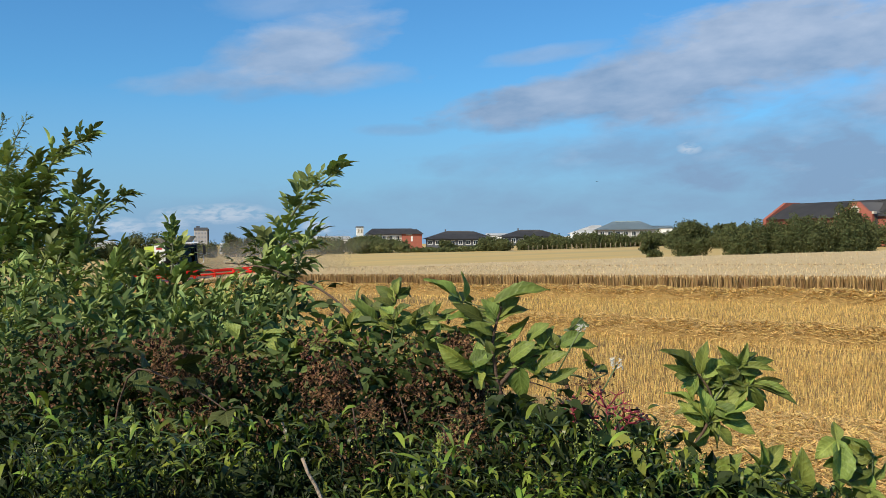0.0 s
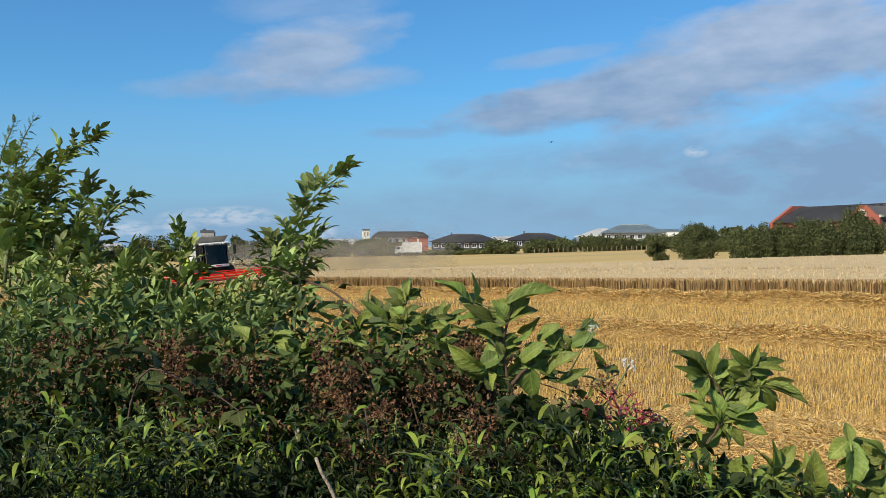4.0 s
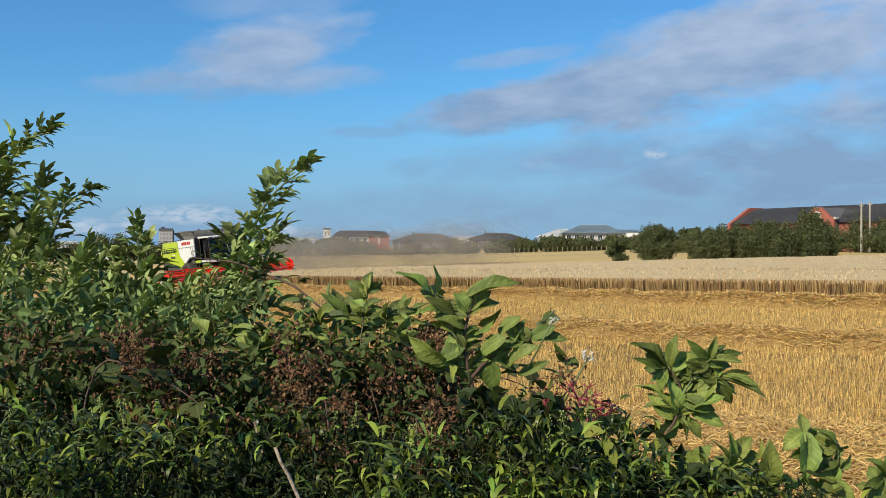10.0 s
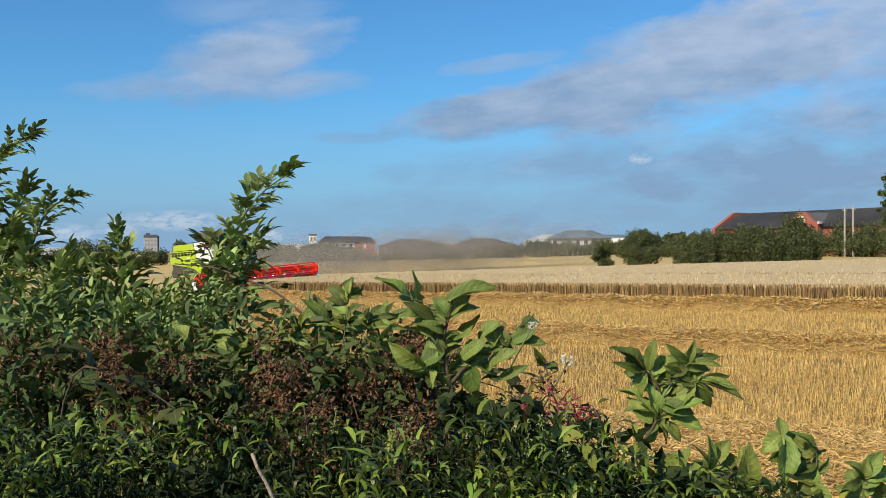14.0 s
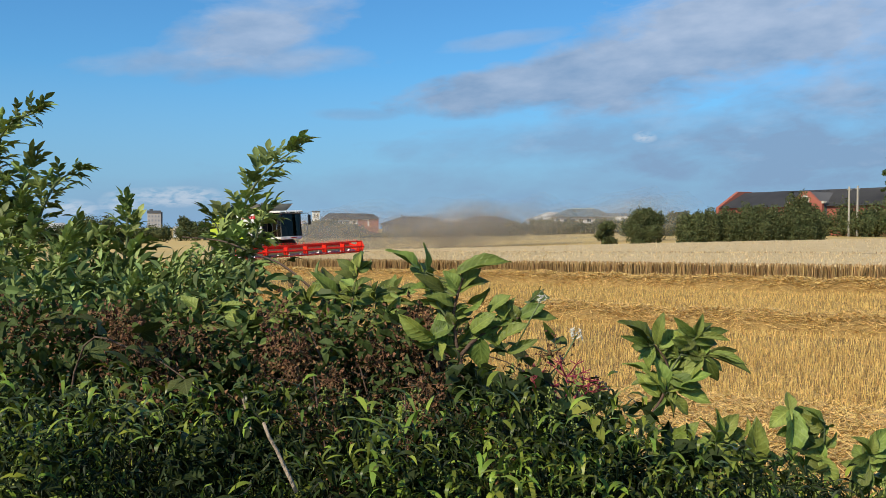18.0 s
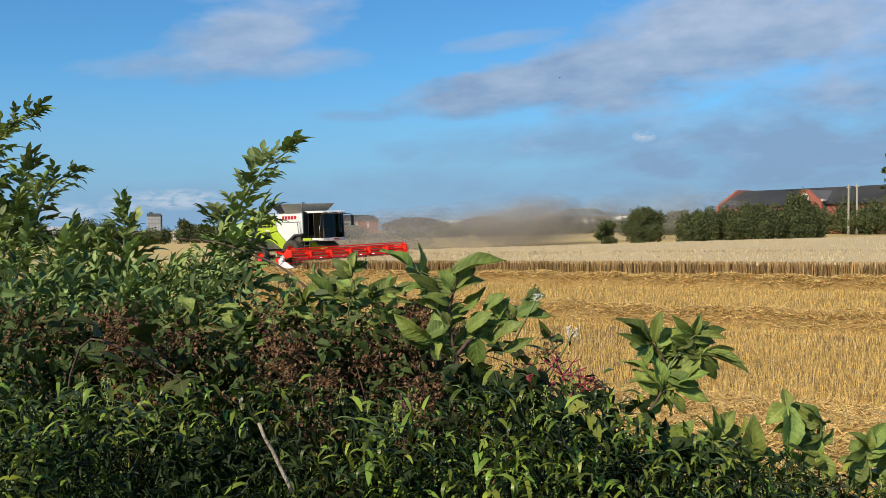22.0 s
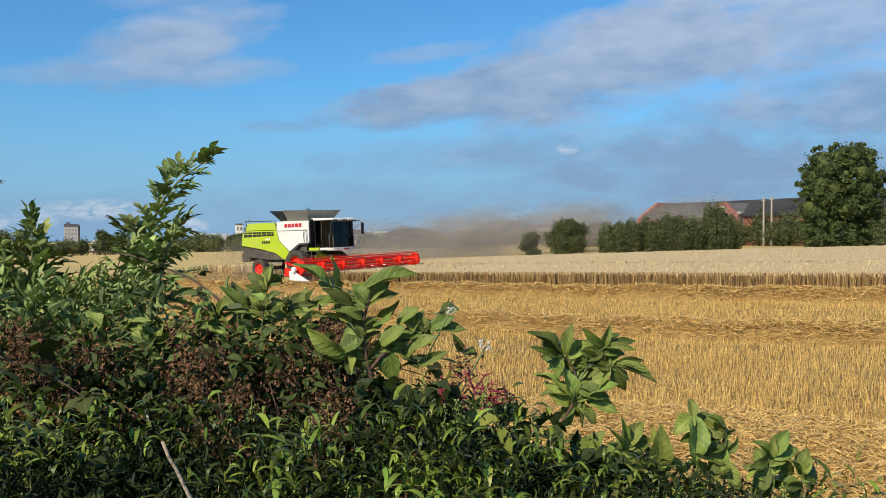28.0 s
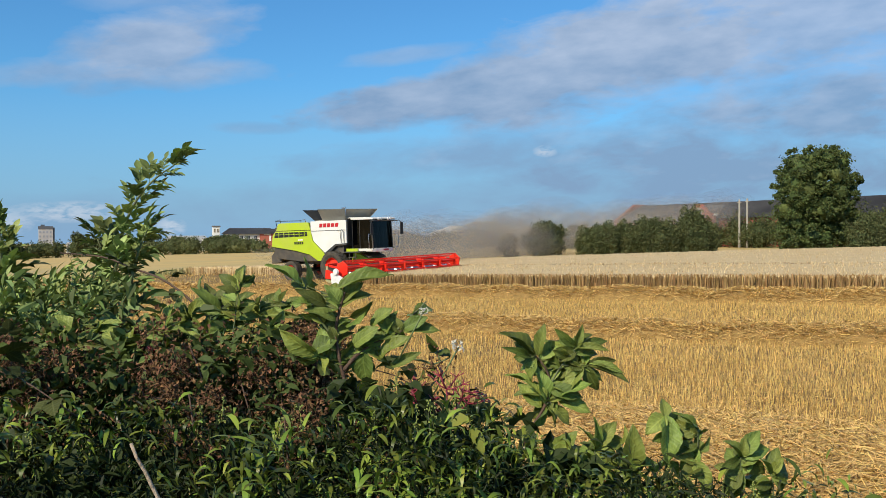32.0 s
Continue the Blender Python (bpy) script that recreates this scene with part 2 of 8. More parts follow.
# ---- materials ----
def material(name, base, rough=0.7, metal=0.0, second=None, scale=4.0, contrast=0.5, bump=0.0, bump_scale=None,
             random_hue=0.0, detail=5.0, object_random=0.0, island_random=0.0, translucent=0.0, coat=0.0, stretch=None, specular=0.5, coords="Object", grime=None, veins=0.0):
    """A surface with two scales of colour change, relief, and a drift from piece to piece."""
    mat = bpy.data.materials.new(name)
    mat.use_nodes = True
    nt = mat.node_tree
    n, ln = nt.nodes, nt.links
    shader = n["Principled BSDF"]
    shader.inputs["Roughness"].default_value, shader.inputs["Metallic"].default_value = rough, metal
    shader.inputs["Coat Weight"].default_value = coat
    shader.inputs["Specular IOR Level"].default_value = specular
    where = n.new("ShaderNodeTexCoord").outputs[coords]
    if stretch:
        mp = n.new("ShaderNodeMapping")
        mp.inputs["Scale"].default_value = stretch
        ln.new(where, mp.inputs["Vector"])
        where = mp.outputs[0]
    colour = None
    second = second or tuple(c * 0.72 for c in base)
    noise_a = n.new("ShaderNodeTexNoise")
    noise_a.inputs["Scale"].default_value, noise_a.inputs["Detail"].default_value = scale, detail
    ln.new(where, noise_a.inputs["Vector"])
    ramp = n.new("ShaderNodeValToRGB")
    ramp.color_ramp.elements[0].position, ramp.color_ramp.elements[0].color = 0.5 - contrast / 2, (*second, 1)
    ramp.color_ramp.elements[1].position, ramp.color_ramp.elements[1].color = 0.5 + contrast / 2, (*base, 1)
    ln.new(noise_a.outputs["Fac"], ramp.inputs[0])
    colour = ramp.outputs[0]
    if grime:
        noise_b = n.new("ShaderNodeTexNoise")
        noise_b.inputs["Scale"].default_value, noise_b.inputs["Detail"].default_value = scale * 0.23, 4.0
        ln.new(where, noise_b.inputs["Vector"])
        gate = n.new("ShaderNodeValToRGB")
        gate.color_ramp.elements[0].position, gate.color_ramp.elements[1].position = 0.48, 0.72
        ln.new(noise_b.outputs["Fac"], gate.inputs[0])
        over = n.new("ShaderNodeMix")
        over.data_type = "RGBA"
        ln.new(gate.outputs[0], over.inputs[0])
        ln.new(colour, over.inputs[6])
        over.inputs[7].default_value = (*grime, 1)
        colour = over.outputs[2]
    vein = None
    if veins:
        flat = n.new("ShaderNodeSeparateXYZ")
        ln.new(n.new("ShaderNodeTexCoord").outputs["UV"], flat.inputs[0])

        def calc(op, a, b=None):
            node = n.new("ShaderNodeMath")
            node.operation = op
            for slot, v in ((0, a), (1, b)):
                if isinstance(v, (int, float)):
                    node.inputs[slot].default_value = v
                elif v is not None:
                    ln.new(v, node.inputs[slot])
            return node.outputs[0]
        off = calc("ABSOLUTE", calc("SUBTRACT", flat.outputs[0], 0.5))
        ribs = calc("SINE", calc("MULTIPLY", calc("SUBTRACT", flat.outputs[1], calc("ADD", calc("MULTIPLY", off, 0.5), calc("MULTIPLY", noise_a.outputs["Fac"], 0.12))), 46.0))
        ribs = calc("MULTIPLY", calc("POWER", calc("ADD", calc("MULTIPLY", ribs, 0.5), 0.5), 3.0), 0.45)
        vein = calc("MAXIMUM", ribs, calc("LESS_THAN", off, 0.035))
        pale = n.new("ShaderNodeMix")
        pale.data_type = "RGBA"
        ln.new(calc("MULTIPLY", vein, veins), pale.inputs[0])
        ln.new(colour, pale.inputs[6])
        pale.inputs[7].default_value = (*(min(1, c * 1.7 + 0.02) for c in base), 1)
        colour = pale.outputs[2]
    if object_random or island_random:
        source = n.new("ShaderNodeObjectInfo").outputs["Random"] if object_random else n.new("ShaderNodeNewGeometry").outputs["Random Per Island"]
        amount = object_random or island_random
        hsv = n.new("ShaderNodeHueSaturation")
        val = n.new("ShaderNodeMapRange")
        val.inputs[3].default_value, val.inputs[4].default_value = 1 - amount, 1 + amount
        ln.new(source, val.inputs[0])
        ln.new(val.outputs[0], hsv.inputs["Value"])
        if random_hue:
            turn = n.new("ShaderNodeMath")
            turn.operation = "MULTIPLY"
            turn.inputs[1].default_value = 7.31
            frac = n.new("ShaderNodeMath")
            frac.operation = "FRACT"
            ln.new(source, turn.inputs[0])
            ln.new(turn.outputs[0], frac.inputs[0])
            hue = n.new("ShaderNodeMapRange")
            hue.inputs[3].default_value, hue.inputs[4].default_value = 0.5 - random_hue, 0.5 + random_hue
            ln.new(frac.outputs[0], hue.inputs[0])
            ln.new(hue.outputs[0], hsv.inputs["Hue"])
        ln.new(colour, hsv.inputs["Color"])
        colour = hsv.outputs[0]
    ln.new(colour, shader.inputs["Base Color"])
    if bump:
        noise_c = n.new("ShaderNodeTexNoise")
        noise_c.inputs["Scale"].default_value, noise_c.inputs["Detail"].default_value = bump_scale or scale * 5, 4.0
        ln.new(where, noise_c.inputs["Vector"])
        bumped = n.new("ShaderNodeBump")
        bumped.inputs["Strength"].default_value, bumped.inputs["Distance"].default_value = bump, 0.02
        if vein is None:
            ln.new(noise_c.outputs["Fac"], bumped.inputs["Height"])
        else:
            bumped.inputs["Distance"].default_value = 0.004
            ln.new(calc("SUBTRACT", noise_c.outputs["Fac"], calc("MULTIPLY", vein, 0.45)), bumped.inputs["Height"])
        ln.new(bumped.outputs[0], shader.inputs["Normal"])
    if translucent:
        thin = n.new("ShaderNodeBsdfTranslucent")
        lift = n.new("ShaderNodeMix")
        lift.data_type, lift.blend_type = "RGBA", "MULTIPLY"
        lift.inputs[0].default_value = 1.0
        lift.inputs[7].default_value = (1.25, 1.35, 0.55, 1)
        ln.new(colour, lift.inputs[6])
        ln.new(lift.outputs[2], thin.inputs[0])
        both = n.new("ShaderNodeMixShader")
        both.inputs[0].default_value = translucent
        ln.new(shader.outputs[0], both.inputs[1])
        ln.new(thin.outputs[0], both.inputs[2])
        ln.new(both.outputs[0], n["Material Output"].inputs[0])
    return mat


M = {}


def mats():
    m = material
    M["soil"] = m("soil_and_chaff", (0.27, 0.162, 0.047), 0.9, second=(0.145, 0.08, 0.022), scale=1.4, bump=0.8, bump_scale=30, grime=(0.36, 0.225, 0.072), coords="Object")
    M["stubble"] = m("stubble", (0.62, 0.41, 0.135), 0.75, second=(0.56, 0.35, 0.10), scale=0.6, island_random=0.5, random_hue=0.012, translucent=0.1)
    M["straw"] = m("straw", (0.64, 0.42, 0.14), 0.55, second=(0.58, 0.36, 0.105), scale=2.0, island_random=0.5, random_hue=0.012)
    M["straw_bed"] = m("straw_bed", (0.42, 0.255, 0.07), 0.85, second=(0.19, 0.105, 0.028), scale=26, bump=1.0, bump_scale=40, grime=(0.42, 0.26, 0.075))
    M["wheat"] = m("ripe_wheat", (0.40, 0.25, 0.095), 0.8, second=(0.27, 0.155, 0.055), scale=0.8, island_random=0.4, random_hue=0.012)
    M["wheat_ear"] = m("wheat_ears", (0.60, 0.46, 0.26), 0.85, second=(0.46, 0.33, 0.16), scale=0.8, island_random=0.3, random_hue=0.01)
    M["wheat_top"] = m("wheat_canopy", (0.60, 0.45, 0.24), 0.9, second=(0.50, 0.35, 0.16), scale=1.2, bump=1.0, bump_scale=9, grime=(0.54, 0.38, 0.18))
    M["far_field"] = m("far_stubble_field", (0.60, 0.41, 0.13), 0.9, second=(0.50, 0.33, 0.11), scale=0.05, bump=0.3, bump_scale=3, stretch=(1, 5, 1), grime=(0.42, 0.32, 0.13))
    M["hedge"] = m("far_hedge_leaves", (0.125, 0.135, 0.054), 0.8, second=(0.062, 0.074, 0.027), scale=0.8, island_random=0.4, random_hue=0.03, translucent=0.12, specular=0.15)
    M["tree_leaf"] = m("tree_leaves", (0.115, 0.145, 0.042), 0.7, second=(0.045, 0.065, 0.018), scale=0.7, island_random=0.55, random_hue=0.025, translucent=0.12, specular=0.25)
    M["bark"] = m("bark", (0.12, 0.09, 0.06), 0.9, scale=8, bump=0.6)
    M["verge"] = m("dry_grass_verge", (0.42, 0.36, 0.15), 0.9, second=(0.14, 0.16, 0.05), scale=0.7, bump=0.7, bump_scale=6, island_random=0.3)
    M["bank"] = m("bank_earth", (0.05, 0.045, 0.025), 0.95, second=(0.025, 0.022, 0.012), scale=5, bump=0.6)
    M["elder"] = m("elder_leaf", (0.275, 0.33, 0.098), 0.5, second=(0.10, 0.14, 0.034), scale=9, object_random=0.5, random_hue=0.02, translucent=0.08, specular=0.25, bump=0.45, bump_scale=60, veins=0.18)
    M["elder_broad"] = m("elder_broad_leaf", (0.205, 0.245, 0.05), 0.42, second=(0.075, 0.105, 0.018), scale=2.2, object_random=0.5, random_hue=0.02, translucent=0.12, specular=0.3, bump=0.6, bump_scale=14, veins=0.3)
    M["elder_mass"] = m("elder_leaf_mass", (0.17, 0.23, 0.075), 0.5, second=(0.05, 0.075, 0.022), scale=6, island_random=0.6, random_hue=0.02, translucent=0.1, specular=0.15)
    M["nettle"] = m("nettle_leaf", (0.195, 0.25, 0.03), 0.42, second=(0.055, 0.08, 0.010), scale=14, object_random=0.65, random_hue=0.025, translucent=0.10, specular=0.28, bump=0.4, bump_scale=90, veins=0.3)
    M["nettle_mass"] = m("nettle_leaf_mass", (0.21, 0.265, 0.034), 0.38, second=(0.045, 0.065, 0.009), scale=9, island_random=0.8, random_hue=0.03, translucent=0.10, specular=0.3)
    M["nettle_stem"] = m("nettle_stem", (0.045, 0.06, 0.018), 0.6, second=(0.03, 0.038, 0.014), scale=20)
    # kept very dark: the shade between the plants is put into this colour
    M["undergrowth"] = m("undergrowth_shade_colour", (0.028, 0.042, 0.008), 0.55, second=(0.010, 0.017, 0.004), scale=9, island_random=0.7, random_hue=0.03, translucent=0.05, specular=0.2)
    M["catkin"] = m("nettle_catkin", (0.34, 0.38, 0.09), 0.8, second=(0.2, 0.25, 0.05), scale=40, bump=0.5, bump_scale=200)
    M["bramble"] = m("bramble_leaf", (0.08, 0.098, 0.026), 0.6, second=(0.034, 0.044, 0.011), scale=12, object_random=0.5, island_random=0.0, random_hue=0.035, translucent=0.10, bump=0.6, bump_scale=70, specular=0.18, veins=0.4)
    M["yellow_leaf"] = m("yellowing_leaf", (0.36, 0.36, 0.05), 0.5, second=(0.22, 0.27, 0.05), scale=18, object_random=0.2, translucent=0.25)
    M["green_stem"] = m("green_stem", (0.13, 0.17, 0.055), 0.6, second=(0.10, 0.10, 0.045), scale=20)
    M["brown_stem"] = m("brown_stem", (0.13, 0.075, 0.045), 0.8, second=(0.07, 0.04, 0.025), scale=30, bump=0.4)
    M["red_stalk"] = m("red_berry_stalk", (0.36, 0.04, 0.06), 0.55, second=(0.22, 0.025, 0.04), scale=25)
    M["dead_wood"] = m("dead_twig", (0.44, 0.34, 0.24), 0.85, second=(0.26, 0.19, 0.13), scale=25, bump=0.4)
    M["berry"] = m("dark_berry", (0.035, 0.012, 0.018), 0.35, second=(0.05, 0.02, 0.02), scale=30, object_random=0.4)
    M["seed"] = m("dried_brown_seed", (0.25, 0.135, 0.065), 0.9, second=(0.06, 0.028, 0.016), scale=22, island_random=0.65, random_hue=0.015, specular=0.15)
    M["fluff"] = m("white_seed_fluff", (0.66, 0.61, 0.50), 0.9, second=(0.46, 0.42, 0.33), scale=30)
    # the harvester
    M["lime"] = m("lime_green_paint", (0.44, 0.56, 0.015), 0.38, second=(0.40, 0.50, 0.02), scale=1.6, coat=0.25, grime=(0.43, 0.47, 0.09), bump=0.03)
    M["white_paint"] = m("off_white_paint", (0.76, 0.75, 0.70), 0.4, second=(0.70, 0.68, 0.60), scale=1.5, coat=0.2, grime=(0.62, 0.58, 0.47))
    M["red_paint"] = m("red_paint", (0.86, 0.025, 0.009), 0.45, second=(0.76, 0.025, 0.01), scale=3, grime=(0.66, 0.05, 0.02), specular=0.25)
    M["straw_dust"] = m("chaff_covered_steel", (0.46, 0.38, 0.20), 0.8, second=(0.30, 0.27, 0.14), scale=4, grime=(0.36, 0.38, 0.12))
    M["tank_grey"] = m("dusty_grey_sheet", (0.42, 0.40, 0.34), 0.6, second=(0.34, 0.32, 0.27), scale=2, grime=(0.5, 0.45, 0.33))
    M["dark_sheet"] = m("dark_plastic", (0.05, 0.048, 0.045), 0.55, second=(0.03, 0.03, 0.03), scale=3, grime=(0.13, 0.11, 0.075))
    M["chassis"] = m("dusty_black_steel", (0.045, 0.04, 0.035), 0.6, second=(0.10, 0.08, 0.055), scale=3, grime=(0.17, 0.13, 0.08), bump=0.1)
    M["rubber"] = m("tyre_rubber", (0.03, 0.028, 0.026), 0.85, second=(0.10, 0.08, 0.05), scale=5, bump=0.3)
    M["steel"] = m("bright_steel", (0.55, 0.55, 0.54), 0.35, metal=1.0, scale=5)
    M["black"] = m("black_vent", (0.012, 0.012, 0.012), 0.6, scale=5)
    M["trim_text"] = m("red_lettering", (0.55, 0.015, 0.02), 0.45, scale=5)
    M["dark_text"] = m("dark_lettering", (0.03, 0.035, 0.02), 0.45, scale=5)
    M["lamp_white"] = m("white_lamp_shell", (0.85, 0.84, 0.8), 0.3, scale=5)
    M["seat"] = m("seat_cloth", (0.06, 0.06, 0.065), 0.9, scale=12)
    M["glass"] = glass("tinted_cab_glass", (0.07, 0.08, 0.078), 0.972)
    M["mirror"] = m("mirror_glass", (0.8, 0.8, 0.8), 0.03, metal=1.0, scale=5)
    M["dust"] = dust_material()
    # far buildings
    M["brick"] = m("red_brick", (0.38, 0.115, 0.070), 0.85, second=(0.31, 0.09, 0.06), scale=1.2, bump=0.2, object_random=0.06)
    M["slate"] = m("grey_slate_roof", (0.105, 0.10, 0.10), 0.75, second=(0.075, 0.072, 0.075), scale=0.5, bump=0.2, grime=(0.13, 0.12, 0.11))
    M["blue_roof"] = m("blue_grey_metal_roof", (0.34, 0.42, 0.44), 0.5, second=(0.28, 0.35, 0.38), scale=0.2, metal=0.1)
    M["render_white"] = m("white_render", (0.78, 0.77, 0.74), 0.8, second=(0.70, 0.69, 0.66), scale=0.5)
    M["cream"] = m("cream_stone", (0.62, 0.55, 0.43), 0.85, second=(0.52, 0.46, 0.36), scale=1)
    M["window"] = m("dark_window", (0.025, 0.032, 0.04), 0.12, scale=1, specular=0.6)
    M["concrete"] = m("pale_concrete", (0.52, 0.49, 0.48), 0.85, second=(0.33, 0.31, 0.30), scale=0.2, grime=(0.28, 0.26, 0.25))
    M["tower_glass"] = m("hazy_tower_window", (0.30, 0.31, 0.35), 0.4, scale=1)
    # cladding of the tower's top; also stands in for shadow on walls
    M["clad_and_shade"] = m("dark_cladding_and_shade", (0.10, 0.105, 0.12), 0.7, scale=0.2)
    M["pole"] = m("weathered_pole", (0.42, 0.38, 0.31), 0.85, second=(0.3, 0.26, 0.2), scale=3)
    M["post"] = m("fence_post", (0.34, 0.27, 0.18), 0.9, scale=3, object_random=0.2)
    M["feather"] = m("black_feather", (0.02, 0.02, 0.022), 0.6, scale=10)


def glass(name, colour, clear):
    """Thin tinted pane: mostly see-through, with a sharp reflection."""
    mat = bpy.data.materials.new(name)
    mat.use_nodes = True
    n, ln = mat.node_tree.nodes, mat.node_tree.links
    n.clear()
    see, gloss, mix, out = n.new("ShaderNodeBsdfTransparent"), n.new("ShaderNodeBsdfGlossy"), n.new("ShaderNodeMixShader"), n.new("ShaderNodeOutputMaterial")
    see.inputs[0].default_value = (*colour, 1)
    gloss.inputs["Roughness"].default_value = 0.02
    mix.inputs[0].default_value = 1 - clear
    ln.new(see.outputs[0], mix.inputs[1])
    ln.new(gloss.outputs[0], mix.inputs[2])
    ln.new(mix.outputs[0], out.inputs[0])
    return mat


def dust_material():
    """A veil of airborne chaff: nearly clear, scattering the daylight."""
    mat = bpy.data.materials.new("airborne_dust")
    mat.use_nodes = True
    n, ln = mat.node_tree.nodes, mat.node_tree.links
    n.clear()
    see, body, back, mix, both, out = (n.new("ShaderNodeBsdfTransparent"), n.new("ShaderNodeBsdfDiffuse"), n.new("ShaderNodeBsdfTranslucent"),
                                       n.new("ShaderNodeMixShader"), n.new("ShaderNodeMixShader"), n.new("ShaderNodeOutputMaterial"))
    for b in (body, back):
        b.inputs[0].default_value = (0.52, 0.465, 0.40, 1)
    both.inputs[0].default_value = 0.5
    ln.new(body.outputs[0], both.inputs[1])
    ln.new(back.outputs[0], both.inputs[2])
    mix.inputs[0].default_value = 0.025
    ln.new(see.outputs[0], mix.inputs[1])
    ln.new(both.outputs[0], mix.inputs[2])
    ln.new(mix.outputs[0], out.inputs[0])
    return mat


mats()

# ---- the land: a field that climbs to the right, a bank under the camera ----
HEAD = radians(-46.0)                                  # bearing of the drilling rows, away from the camera
ROW = Vector((math.sin(HEAD), math.cos(HEAD), 0))      # along the rows, away
ACROSS = Vector((math.cos(HEAD), -math.sin(HEAD), 0))  # across the rows, into the crop
EDGE, CUT = 42.4, 11.4                                  # where the standing crop begins, width of one cut
SWATHS = ((36.7, 1.0, 0.50), (25.3, 1.1, 0.44), (12.9, 2.6, 0.20))
FIELD_END = ((-59.0, 95.6), (69.0, 66.5))              # far boundary of the wheat


def land(x, y):
    hollow = smoothstep(-9, -26, x) if x < -9 else 0.0      # a shallow hollow at the far corner of the field
    hollow *= smoothstep(58, 76, y) * (1 - smoothstep(100, 118, y))
    return -0.8 * hollow + 0.0350 * 87 * math.tanh(x / 87) + 0.0122 * 146 * math.tanh(y / 146)


def bank_rise(x, y):
    return 1.6 * (1 - smoothstep(3.4, 7.4, y + 0.12 * x))


def ground_z(x, y):
    return land(x, y) + bank_rise(x, y)


def lay(p, h=0.0):
    return Vector((p[0], p[1], ground_z(p[0], p[1]) + h))


def at_row(along, across, h=0.0):
    p = ROW * along + ACROSS * across
    return lay(p, h)


def land_np(x, y):
    def soft(a, b, v):
        t = np.clip((v - a) / (b - a), 0, 1)
        return t * t * (3 - 2 * t)
    hollow = soft(-9, -26, x) * soft(58, 76, y) * (1 - soft(100, 118, y))
    return -0.8 * hollow + 0.0350 * 87 * np.tanh(x / 87) + 0.0122 * 146 * np.tanh(y / 146)


def beyond(y, x):
    """How far a point lies beyond the wheat's far boundary."""
    (xa, ya), (xb, yb) = FIELD_END
    return y - (ya + (yb - ya) * (x - xa) / (xb - xa))


def sheet(name, xs, ys, lift, material, keep=None, parent=None):
    verts, index, faces = [], {}, []
    for j, y in enumerate(ys):
        for i, x in enumerate(xs):
            index[i, j] = len(verts)
            verts.append((x, y, ground_z(x, y) + lift(x, y)))
    for j in range(len(ys) - 1):
        for i in range(len(xs) - 1):
            if keep is None or keep((xs[i] + xs[i + 1]) / 2, (ys[j] + ys[j + 1]) / 2):
                faces.append((index[i, j], index[i + 1, j], index[i + 1, j + 1], index[i, j + 1]))
    return part_of(name, raw(name, verts, faces, True), material, parent)


def spread(a, b, n, fine):
    """Positions from a to b, close together about zero."""
    lo, hi = math.asinh(a / fine), math.asinh(b / fine)
    return [fine * math.sinh(lo + (hi - lo) * k / (n - 1)) for k in range(n)]


def rough(x, y, s, a):
    return a * noise.noise((x * s, y * s, 3.7))


def build_land():
    ground = sheet("ground", spread(-3000, 3000, 110, 12), spread(-900, 4000, 120, 12),
                   lambda x, y: rough(x, y, 0.3, 0.03) - 0.05, M["far_field"])
    tagged(ground, "golden harvested farmland reaching to the horizon", "ground", kind="structure")
    xs = [-75 + 1.0 * k for k in range(151)]
    ys = [6.5 + 1.0 * k for k in range(105)]
    field = sheet("stubble_ground", xs, ys, lambda x, y: rough(x, y, 0.9, 0.035), M["soil"], lambda x, y: beyond(y, x) < 4)
    tagged(field, "chaff-strewn soil of the cut wheat field", "ground", kind="structure")
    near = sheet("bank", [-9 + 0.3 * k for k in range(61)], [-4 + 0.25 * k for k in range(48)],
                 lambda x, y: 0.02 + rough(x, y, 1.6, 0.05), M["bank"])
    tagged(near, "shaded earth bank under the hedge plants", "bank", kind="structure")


build_land()
rng = np.random.default_rng(11)


def scatter(n, r0, r1, b0, b1):
    """Points over a wedge of the field seen from the bank, even by area."""
    r = np.sqrt(rng.uniform(r0 * r0, r1 * r1, n))
    b = np.radians(rng.uniform(b0, b1, n))
    return r * np.sin(b), r * np.cos(b)


def blades(x, y, z, length, width, lean, az=None):
    """Thin four-cornered stalks standing at x, y, z."""
    n = len(x)
    turn = rng.uniform(0, math.tau, n)
    la = rng.uniform(0, math.tau, n) if az is None else az
    up = np.stack([np.sin(lean) * np.cos(la), np.sin(lean) * np.sin(la), np.cos(lean)], 1) * length[:, None]
    side = np.stack([np.cos(turn), np.sin(turn), np.zeros(n)], 1) * (width / 2)[:, None]
    base = np.stack([x, y, z], 1)
    return np.stack([base - side, base + side, base + up + side * 0.8, base + up - side * 0.8], 1)


def across_np(x, y):
    return x * ACROSS.x + y * ACROSS.y


def snap_rows(x, y, pitch):
    """Moves points sideways on to the drilled rows."""
    d = across_np(x, y)
    s = np.round(d / pitch) * pitch - d + rng.normal(0, 0.012, len(x))
    return x + s * ACROSS.x, y + s * ACROSS.y


